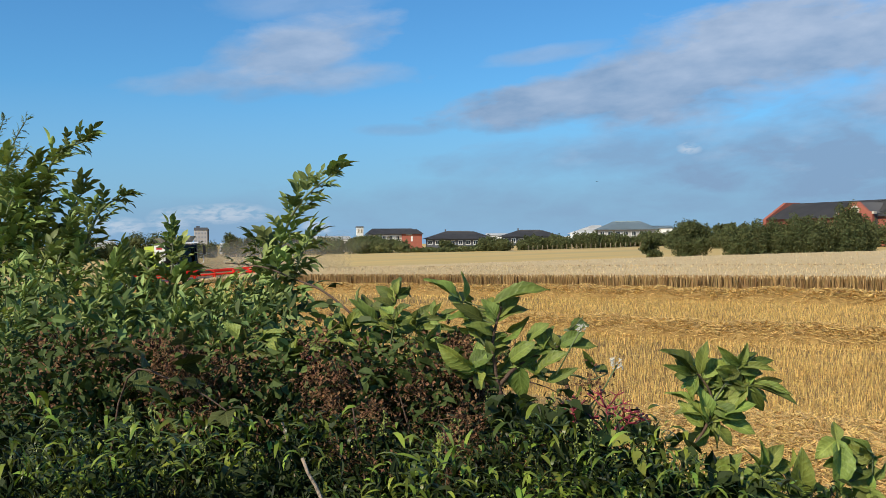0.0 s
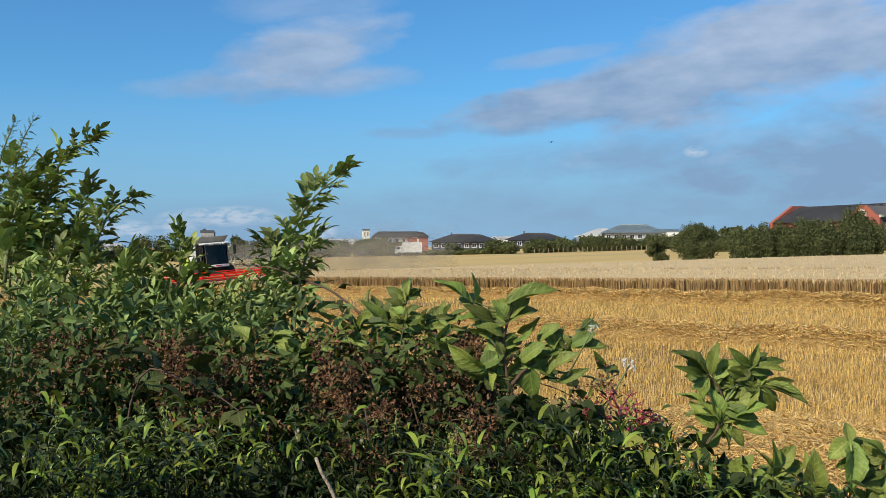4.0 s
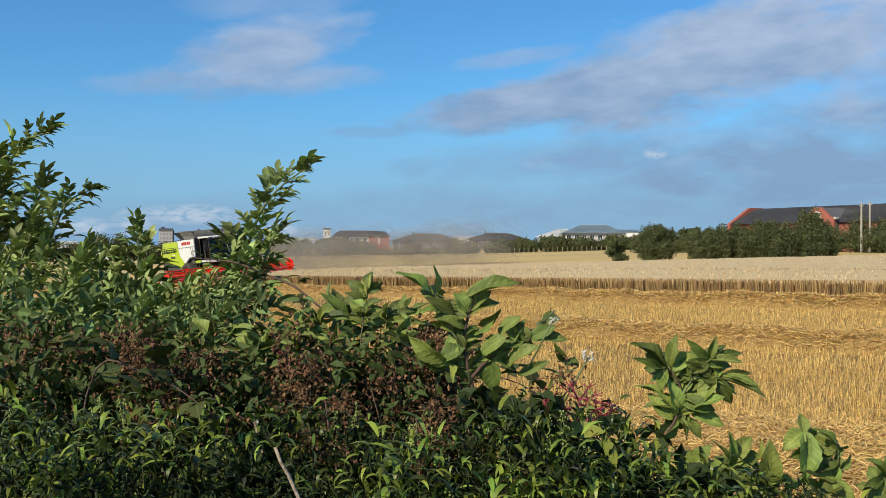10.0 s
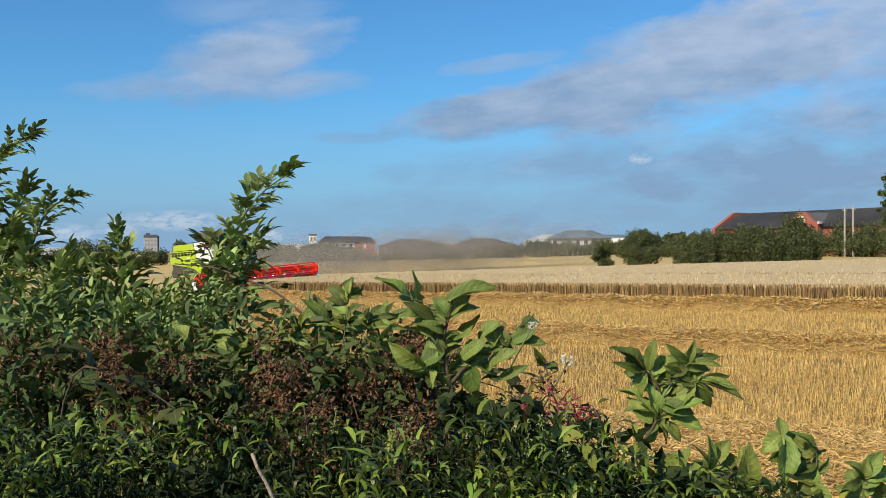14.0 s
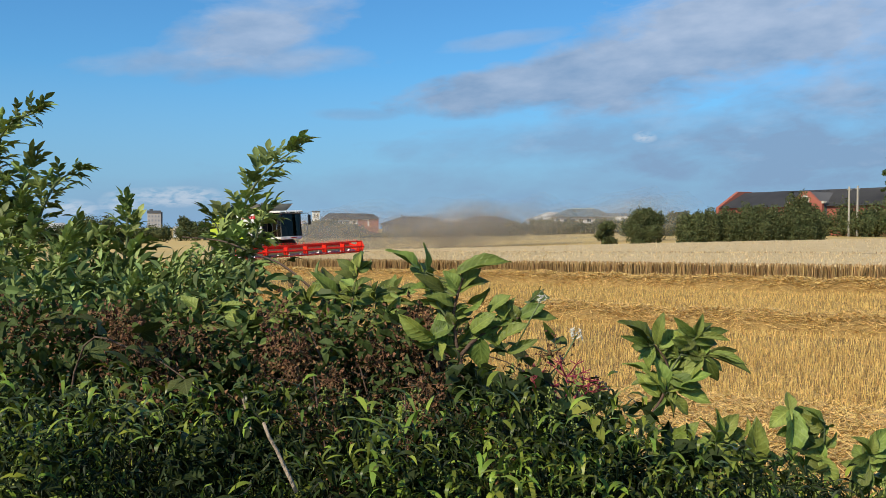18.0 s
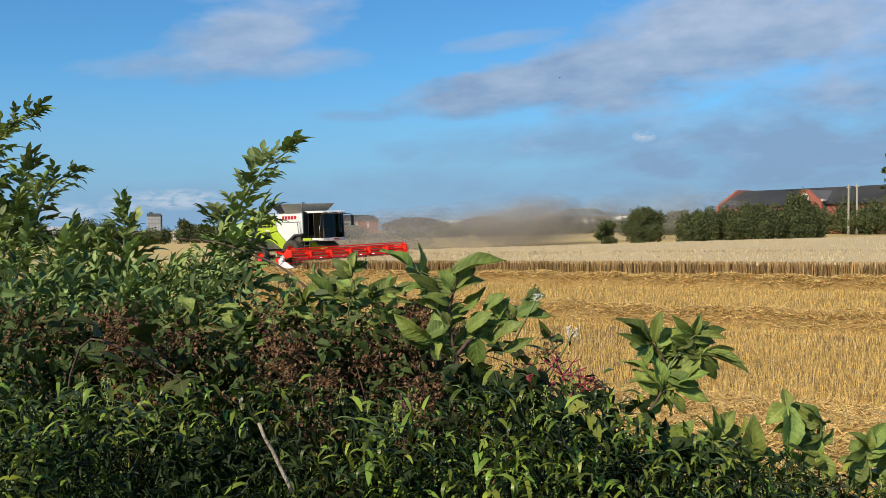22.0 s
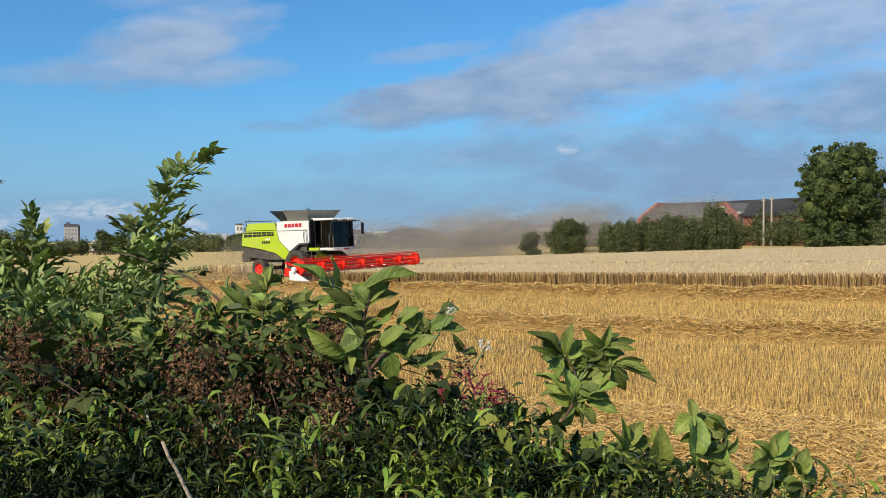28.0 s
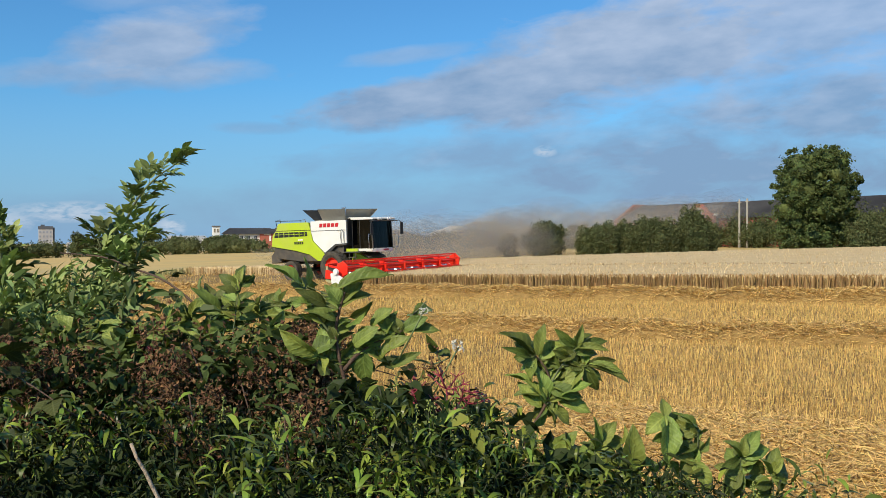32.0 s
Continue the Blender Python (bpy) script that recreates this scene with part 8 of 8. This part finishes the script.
    e([(-1.525, 3.598, 3.007), (-1.508, 3.599, 3.122), (-1.489, 3.599, 3.199), (-1.466, 3.600, 3.257)], 0.7, 202, bare=0.2, sway=0.5, every=0.045, young=False)
    e([(-1.128, 3.498, 2.973), (-1.111, 3.499, 3.085), (-1.092, 3.499, 3.160), (-1.070, 3.499, 3.217)], 0.7, 203, bare=0.2, sway=0.5, every=0.045, young=False)
    e([(-1.371, 3.498, 2.974), (-1.355, 3.499, 3.086), (-1.336, 3.499, 3.161), (-1.313, 3.500, 3.218)], 0.7, 204, bare=0.2, sway=0.5, every=0.045, young=False)
    e([(-1.214, 3.398, 2.944), (-1.198, 3.398, 3.052), (-1.180, 3.399, 3.125), (-1.158, 3.399, 3.180)], 0.7, 205, bare=0.2, sway=0.5, every=0.045, young=False)
    e([(-0.997, 3.398, 2.923), (-0.981, 3.398, 3.032), (-0.963, 3.399, 3.105), (-0.941, 3.399, 3.160)], 0.7, 206, bare=0.2, sway=0.5, every=0.045, young=False)
    e([(-0.839, 3.397, 2.903), (-0.823, 3.398, 3.012), (-0.805, 3.399, 3.084), (-0.783, 3.399, 3.140)], 0.7, 207, bare=0.2, sway=0.5, every=0.045, young=False)
    e([(-0.732, 3.598, 2.983), (-0.715, 3.599, 3.097), (-0.696, 3.599, 3.175), (-0.672, 3.600, 3.233)], 0.7, 208, bare=0.2, sway=0.5, every=0.045, young=False)
    e([(-0.661, 3.498, 2.951), (-0.644, 3.498, 3.063), (-0.626, 3.499, 3.138), (-0.603, 3.499, 3.194)], 0.7, 209, bare=0.2, sway=0.5, every=0.045, young=False)
    e([(-1.851, 3.97, 2.975), (-1.849, 3.97, 3.229), (-1.814, 3.97, 3.391), (-1.787, 3.97, 3.506)], 0.64, 112, every=0.052, bare=0.3)
    e([(-1.718, 4.0, 2.915), (-1.74, 4.0, 3.17), (-1.758, 4.0, 3.333), (-1.73, 4.0, 3.45)], 0.68, 113, every=0.052, bare=0.3)
    e([(-1.572, 3.78, 2.903), (-1.529, 3.78, 3.145), (-1.585, 3.78, 3.299), (-1.558, 3.78, 3.409)], 0.61, 114, every=0.052, bare=0.3)
    e([(-1.764, 3.83, 2.82), (-1.744, 3.83, 3.065), (-1.739, 3.83, 3.221), (-1.712, 3.83, 3.332)], 0.57, 115, every=0.052, bare=0.3)
    e([(-1.558, 3.75, 2.83), (-1.546, 3.75, 3.07), (-1.474, 3.75, 3.223), (-1.448, 3.75, 3.332)], 0.66, 116, every=0.052, bare=0.3)
    e([(-1.222, 3.31, 2.752), (-1.216, 3.31, 2.964), (-1.157, 3.31, 3.098), (-1.133, 3.31, 3.195)], 0.70, 120, every=0.052, bare=0.3)
    e([(-1.117, 3.5, 2.72), (-1.129, 3.5, 2.944), (-1.148, 3.5, 3.086), (-1.123, 3.5, 3.188)], 0.57, 121, every=0.052, bare=0.3)
    e([(-1.231, 3.39, 2.679), (-1.214, 3.39, 2.896), (-1.214, 3.39, 3.034), (-1.19, 3.39, 3.133)], 0.59, 122, every=0.052, bare=0.3)
    e([(-1.016, 3.20, 2.665), (-1.015, 3.20, 2.869), (-1.007, 3.20, 3.000), (-0.984, 3.20, 3.093)], 0.64, 123, every=0.052, bare=0.3)
    e([(-1.582, 3.33, 2.729), (-1.562, 3.33, 2.942), (-1.502, 3.33, 3.078), (-1.479, 3.33, 3.174)], 0.70, 124, every=0.052, bare=0.3)
    e([(-1.424, 3.34, 2.689), (-1.404, 3.34, 2.902), (-1.332, 3.34, 3.038), (-1.309, 3.34, 3.135)], 0.57, 125, every=0.052, bare=0.3)
    e([(-1.472, 3.24, 2.67), (-1.44, 3.24, 2.877), (-1.386, 3.24, 3.009), (-1.364, 3.24, 3.103)], 0.63, 126, every=0.052, bare=0.3)
    e([(-0.964, 3.29, 2.648), (-0.935, 3.29, 2.858), (-0.977, 3.29, 2.992), (-0.954, 3.29, 3.088)], 0.63, 127, every=0.052, bare=0.3)
    e([(-0.734, 3.09, 2.676), (-0.706, 3.09, 2.874), (-0.765, 3.09, 3.000), (-0.744, 3.09, 3.089)], 0.71, 128, every=0.052, bare=0.3)
    e([(-0.758, 3.14, 2.712), (-0.753, 3.14, 2.913), (-0.696, 3.14, 3.041), (-0.674, 3.14, 3.132)], 0.57, 129, every=0.052, bare=0.3)
    e([(-0.726, 3.22, 2.698), (-0.696, 3.22, 2.904), (-0.666, 3.22, 3.035), (-0.644, 3.22, 3.129)], 0.55, 130, every=0.052, bare=0.3)
    e([(-0.715, 3.22, 2.652), (-0.694, 3.22, 2.858), (-0.751, 3.22, 2.989), (-0.728, 3.22, 3.082)], 0.60, 131, every=0.052, bare=0.3)
    e([(-0.969, 3.25, 2.618), (-0.959, 3.25, 2.825), (-0.881, 3.25, 2.958), (-0.858, 3.25, 3.052)], 0.71, 132, every=0.052, bare=0.3)
    e([(-0.595, 2.97, 2.656), (-0.581, 2.97, 2.846), (-0.623, 2.97, 2.966), (-0.603, 2.97, 3.053)], 0.55, 133, every=0.052, bare=0.3)
    e([(-0.622, 3.08, 2.687), (-0.607, 3.08, 2.884), (-0.611, 3.08, 3.009), (-0.589, 3.08, 3.099)], 0.57, 134, every=0.052, bare=0.3)
    e([(-0.852, 2.74, 2.713), (-0.853, 2.74, 2.888), (-0.79, 2.74, 2.999), (-0.771, 2.74, 3.079)], 0.70, 135, every=0.052, bare=0.3)
    e([(-1.176, 3.11, 2.641), (-1.169, 3.11, 2.84), (-1.168, 3.11, 2.966), (-1.146, 3.11, 3.057)], 0.62, 136, every=0.052, bare=0.3)
    e([(-1.042, 3.01, 2.663), (-1.031, 3.01, 2.855), (-1.008, 3.01, 2.978), (-0.987, 3.01, 3.065)], 0.64, 137, every=0.052, bare=0.3)
    e([(-1.356, 3.03, 2.623), (-1.35, 3.03, 2.817), (-1.332, 3.03, 2.94), (-1.311, 3.03, 3.028)], 0.66, 138, every=0.052, bare=0.3)
    e([(-0.676, 2.8, 2.691), (-0.644, 2.8, 2.87), (-0.677, 2.8, 2.984), (-0.658, 2.8, 3.066)], 0.62, 139, every=0.052, bare=0.3)
    e([(-1.109, 2.87, 2.659), (-1.105, 2.87, 2.843), (-1.145, 2.87, 2.96), (-1.125, 2.87, 3.043)], 0.64, 140, every=0.052, bare=0.3)
    e([(-0.583, 2.66, 2.707), (-0.569, 2.66, 2.877), (-0.551, 2.66, 2.985), (-0.532, 2.66, 3.063)], 0.55, 141, every=0.052, bare=0.3)
    e([(-1.015, 2.83, 2.644), (-0.998, 2.83, 2.825), (-0.997, 2.83, 2.94), (-0.977, 2.83, 3.022)], 0.60, 142, every=0.052, bare=0.3)
    e([(-1.333, 2.81, 2.632), (-1.348, 2.81, 2.812), (-1.284, 2.81, 2.926), (-1.264, 2.81, 3.008)], 0.55, 143, every=0.052, bare=0.3)
    e([(-0.837, 2.87, 2.643), (-0.841, 2.87, 2.826), (-0.761, 2.87, 2.943), (-0.741, 2.87, 3.026)], 0.61, 144, every=0.052, bare=0.3)
    e([(-0.854, 2.79, 2.645), (-0.852, 2.79, 2.823), (-0.853, 2.79, 2.937), (-0.834, 2.79, 3.018)], 0.59, 145, every=0.052, bare=0.3)
    e([(-0.576, 2.95, 2.693), (-0.577, 2.95, 2.881), (-0.542, 2.95, 3.001), (-0.521, 2.95, 3.087)], 0.61, 146, every=0.052, bare=0.3)
    e([(-0.636, 2.91, 2.633), (-0.624, 2.91, 2.819), (-0.67, 2.91, 2.938), (-0.65, 2.91, 3.022)], 0.66, 147, every=0.052, bare=0.3)
    e([(-1.352, 3.03, 2.711), (-1.325, 3.03, 2.905), (-1.349, 3.03, 3.028), (-1.328, 3.03, 3.116)], 0.61, 150, every=0.052, bare=0.3)
    e([(-0.846, 3.34, 2.639), (-0.846, 3.34, 2.852), (-0.866, 3.34, 2.988), (-0.843, 3.34, 3.085)], 0.65, 151, every=0.052, bare=0.3)
    e([(-1.062, 3.23, 2.612), (-1.068, 3.23, 2.819), (-1.044, 3.23, 2.950), (-1.022, 3.23, 3.044)], 0.56, 152, every=0.052, bare=0.3)
    e([(-0.891, 3.21, 2.663), (-0.864, 3.21, 2.868), (-0.907, 3.21, 2.999), (-0.885, 3.21, 3.092)], 0.68, 153, every=0.052, bare=0.3)
    bramble_cane([(-0.148, 2.7, 2.886), (-0.19, 2.75, 3.038), (-0.267, 2.8, 3.115), (-0.361, 2.9, 3.175), (-0.46, 3.0, 3.205), (-0.566, 3.1, 3.238), (-0.714, 3.2, 3.25)], 7, 8, 'long bare arching bramble cane', 0.8, 0.0048)
    g = random.Random(17)
    # nettles over the whole foot of the hedge
    for k in range(205):
        d = g.uniform(1.75, 2.7)
        x = g.uniform(-0.50, 0.66) * d
        s = x / d
        top = 3.31 - d * (rim(s) + 0.012 + g.uniform(0, 0.13))
        z0 = ground_z(x, d)
        nettle((x, d, z0), top - z0, 300 + k, g.uniform(0.75, 1.1))
    # withered sprays and brambles on the shaded side
    for k in range(42):
        d = g.uniform(2.2, 2.8)
        s = g.uniform(-0.47, 0.04)
        top = 3.31 - d * (0.095 + g.uniform(0, 0.07) + max(0, s) * 0.2)
        dried_spray((s * d, d, top - 0.45), 0.45, 600 + k, g.uniform(0.8, 1.15), 5)
    for k in range(15):
        d = g.uniform(2.0, 2.9)
        s = g.uniform(-0.48, 0.12)
        x = s * d
        top = 3.31 - d * (0.11 + g.uniform(0, 0.10))
        z0 = ground_z(x, d)
        bramble_cane([(x, d, z0), (x + 0.05, d, (z0 + top) / 2), (x + 0.12, d - 0.05, top - 0.05), (x + 0.25, d - 0.1, top), (x + 0.4, d - 0.15, top - 0.08)], 700 + k, 9, thick=0.0032)
    for k in range(14):
        d = g.uniform(1.75, 2.2)
        s = g.uniform(-0.12, 0.12)
        top = 3.31 - d * (0.15 + g.uniform(0, 0.10))
        dried_spray((s * d, d, top - 0.5), 0.5, 660 + k, g.uniform(0.6, 0.85), 4)
    # stripped berry heads, blooms, twigs and odd leaves
    berry_panicle((0.302, 1.8, 2.935), (0.05, 0, 1), 0.5, 1)
    berry_panicle((-1.048, 2.8, 2.968), (0.5, -0.2, 0.6), 0.16, 2)
    berry_panicle((-0.339, 2.6, 2.993), (0.2, -0.3, 0.8), 0.15, 3)
    white_bloom((0.351, 1.95, 3.07), 1, 0.024)
    white_bloom((0.286, 2.0, 3.139), 2, 0.018)
    white_bloom((-0.649, 3.0, 3.013), 3, 0.03)
    dead_twig((-0.165, 1.5, 2.874), (-0.217, 1.5, 2.983), 1, 0.0034)
    dead_twig((-0.31, 2.1, 2.785), (-0.347, 2.1, 2.932), 2, 0.004)
    dead_twig((-0.004, 1.9, 2.725), (-0.01, 1.9, 2.846), 3, 0.003)
    loose_leaf((-0.093, 2.5, 3.041), (0.3, -0.3, -0.9), "round", 0.045, 1, "round pale green leaf catching the light")
    loose_leaf((0.247, 1.8, 2.952), (1, -0.2, 0.0), "yellow", 0.085, 2, "yellowing elder leaf low on the hedge")
    loose_leaf((0.343, 1.8, 2.957), (0.3, -0.3, -0.8), "yellow", 0.06, 3, "yellowing elder leaf low on the hedge")
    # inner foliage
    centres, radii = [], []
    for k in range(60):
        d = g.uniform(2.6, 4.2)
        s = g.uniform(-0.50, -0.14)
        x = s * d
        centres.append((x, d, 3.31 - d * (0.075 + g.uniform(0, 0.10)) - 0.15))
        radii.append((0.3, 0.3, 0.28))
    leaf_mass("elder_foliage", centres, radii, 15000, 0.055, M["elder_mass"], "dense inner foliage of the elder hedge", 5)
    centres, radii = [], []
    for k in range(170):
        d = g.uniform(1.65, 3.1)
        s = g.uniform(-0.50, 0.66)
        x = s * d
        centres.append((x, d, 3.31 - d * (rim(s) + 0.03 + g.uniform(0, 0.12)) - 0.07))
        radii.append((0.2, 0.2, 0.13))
    # the dark leaf colour paints the shaded gaps under the nettles
    leaf_mass("undergrowth", centres, radii, 80000, 0.026, M["undergrowth"], "leafy undergrowth coloured dark as the shade below the nettles", 6, 0.24, -0.5)
    centres, radii = [], []
    for k in range(190):
        d = g.uniform(1.55, 2.6)
        s = g.uniform(-0.50, 0.66)
        centres.append((s * d, d, 3.31 - d * (rim(s) + 0.02 + g.uniform(0, 0.14))))
        radii.append((0.1, 0.1, 0.05))
    curl_mass("nettle_foliage", centres, (0.05, 0.05, 0.03), 10000, 0.042, 0.17, M["nettle_mass"], "narrow hooked glossy leaves among the nettles", 9)
    centres, radii = [], []
    for k in range(60):
        d = g.uniform(2.3, 3.0)
        s = g.uniform(-0.48, 0.04)
        centres.append((s * d, d, 3.31 - d * (0.105 + g.uniform(0, 0.07) + max(0, s) * 0.2) - 0.05))
        radii.append((0.2, 0.2, 0.1))
    leaf_mass("bramble_foliage", centres, radii, 8000, 0.036, M["bramble"], "small dull bramble leaves between the dried sprays", 8, 0.6)
    low = []
    for k in range(46):
        d = g.uniform(1.7, 2.4)
        s = g.uniform(-0.48, 0.30)
        low.append((s * d, d, 3.31 - d * (rim(s) + 0.01 + g.uniform(0, 0.12))))
    leaf_mass("low_bramble_foliage", low, [(0.07, 0.05, 0.04)] * len(low), 900, 0.050, M["bramble"], "dark bramble leaves among the nettles", 15, 0.75, -0.4)
    leaf_mass("withered_litter", [(x, y - 0.05, z + 0.02) for x, y, z in centres], radii, 9500, 0.012, M["seed"], "withered brown petals and stalks caught in the brambles", 12, 0.5)


build_stubble()
build_straw()
build_wheat()
plant_hedge()

# ---- what moves ----
def drive_pose(x, y, heading):
    """Pose of the harvester with its front axle over x, y; heading is the bearing it drives to, in degrees."""
    z = land(x, y)
    h = radians(heading)
    f = Vector((math.sin(h), math.cos(h)))
    pitch = math.degrees(math.atan2(land(x + 2 * f.x, y + 2 * f.y) - land(x - 2 * f.x, y - 2 * f.y), 4))
    lean = math.degrees(math.atan2(land(x - f.y, y + f.x) - land(x + f.y, y - f.x), 2))
    return pose(x, y, z, 0, 0, 90 - heading) @ pose(0, 0, 0, lean, 0, 0) @ pose(0, 0, 0, 0, -pitch, 0)


ALONG = ((0.0, 79.4), (3.0, 75.9), (6.0, 73.7), (9.0, 70.0), (13.0, 64.8), (16.0, 61.0), (19.0, 57.4), (22.0, 53.8), (25.0, 49.8), (28.0, 45.4), (32.0, 40.1))
TURN = ((0.0, 146), (3.0, 148), (5.0, 156), (6.5, 158), (9.0, 147), (11.0, 136), (13.0, 134), (32.0, 134))


def track(rows, t):
    for (t0, v0), (t1, v1) in zip(rows, rows[1:]):
        if t <= t1:
            return v0 + (v1 - v0) * (t - t0) / (t1 - t0)
    return rows[-1][1]


def drive(t):
    """Place and heading of the harvester at t seconds; its cab rides on the middle of the cut."""
    heading = track(TURN, t)
    h = radians(heading)
    c = ROW * track(ALONG, t) + ACROSS * (EDGE + CUT / 2)
    return c.x - 1.8 * math.sin(h), c.y - 1.8 * math.cos(h), heading


def motions():
    walk(harvester, [(t, drive_pose(*drive(t))) for t in (0, 1.5, 3, 4, 5, 6, 7, 8, 9, 10, 11, 12, 13, 16, 19, 22, 25, 28, 30, 32)])
    # the reel turns, the wheels roll
    times = [min(32.0, 0.4 * k) for k in range(81)]
    walk(reel, [(t, pose(*reel.location, 0, 110 * t, 0)) for t in times])
    for w, radius in WHEELS:
        walk(w, [(t, pose(*w.location, 0, math.degrees((79.4 - track(ALONG, t)) / radius), 0)) for t in [min(32.0, 0.8 * k) for k in range(41)]])
    # each bout of wheat goes down under the reel as the cutter bar comes to it
    for a, bout in BOUTS:
        when = 0.0
        while when < 31.9 and track(ALONG, when) - 2.7 > a:
            when += 0.05
        c = bout.matrix_world.translation.copy()
        low = Matrix.Translation(c - Vector((0, 0, 0.95)))
        rows = [(0.0, Matrix.Translation(c))]
        if when > 0.6:
            rows += [(when - 0.5, Matrix.Translation(c)), (when + 0.3, low)]
        else:
            rows = [(0.0, low)]
        walk(bout, rows + [(32.5, low)])
    sway_plants()
    drive_lorry()
    fly_bird()
    drift_dust()


def sway_plants():
    """Shoots rock about their roots in the gusty wind."""
    for root, seed, gain in SWAY:
        g = random.Random(seed * 3 + 1)
        m = root.matrix_world.copy()
        ph = [g.uniform(0, 6.28) for _ in range(4)]
        rows = []
        for k in range(65):
            t = 0.5 * k
            a = gain * (0.9 * math.sin(1.1 * t + 0.4 * ph[0]) + 0.6 * math.sin(2.3 * t + ph[1]) + 0.4 * math.sin(3.9 * t + ph[2]))
            b = gain * (0.5 * math.sin(1.4 * t + ph[3]) + 0.3 * math.sin(3.1 * t + ph[0]))
            rows.append((t, m @ pose(0, 0, 0, b, a, 0)))
        walk(root, rows)


def drive_lorry():
    """The lorry on the far road."""
    def spot(t):
        b = 0.2 - 2.55 * (t - 3.0)
        p = bear(max(b, -62.0), 153)
        return Matrix.Translation(p) @ Matrix.Rotation(radians(-max(b, -62.0)), 4, "Z")
    walk(lorry, [(t, spot(t)) for t in (0, 1, 2, 3, 4, 5, 6, 8, 10, 13, 16, 20, 24, 27.4, 32)])


def fly_bird():
    """A crow crosses high over the field and leaves overhead."""
    rows = []
    for t, b, el, r in ((0, 9, 3.5, 300), (4, 6, 6, 180), (7, 2.6, 9.2, 110), (8.5, 0.4, 12.2, 85), (9, -0.35, 13.2, 82), (10, -2.5, 16, 76), (14, -20, 30, 70), (22, -80, 50, 80), (32, -150, 40, 140)):
        x, y = r * math.sin(radians(b)) * math.cos(radians(el)), r * math.cos(radians(b)) * math.cos(radians(el))
        rows.append((t, pose(x, y, 3.31 + r * math.sin(radians(el)), 0, 20, 100 - b)))
    walk(bird, rows)
    rows = []
    for t, b, el, r in ((0, -70, 12, 240), (12, -50, 14, 180), (19, -20, 20, 100), (20.5, -5, 17, 80), (21.2, 1, 12.5, 72), (22, 9.4, 8.7, 64), (22.5, 14.6, 8.2, 60), (23, 19.9, 8.0, 60), (23.5, 25.3, 7.6, 62), (24.5, 36, 7.4, 70), (27, 60, 9, 120), (32, 85, 12, 240)):
        x, y = r * math.sin(radians(b)) * math.cos(radians(el)), r * math.cos(radians(b)) * math.cos(radians(el))
        rows.append((t, pose(x, y, 3.31 + r * math.sin(radians(el)), 0, 0, -b)))
    walk(swallow, rows)


def drift_dust():
    """Each puff rises behind the harvester and then goes off with the wind."""
    for born, puff, lift, seed in PUFFS:
        g = random.Random(seed)
        rows = []
        for k in range(33):
            t = float(k)
            if t < born:
                x, y, h = drive(t)
                p = Vector((x - 4.5 * math.sin(radians(h)), y - 4.5 * math.cos(radians(h)), 0))
                z = land(p.x, p.y) - 9.0
            else:
                x, y, h = drive(max(born, 0))
                age = t - born
                p = Vector((x - 4.5 * math.sin(radians(h)), y - 4.5 * math.cos(radians(h)), 0)) + Vector((2.1, 0.5, 0)) * age * g.uniform(0.9, 1.1)
                z = land(p.x, p.y) + lift + 0.07 * age - 9.0 * max(0, 1 - age / 2.0) * (born > 0)
            rows.append((t, pose(p.x, p.y, z)))
        walk(puff, rows)


motions()
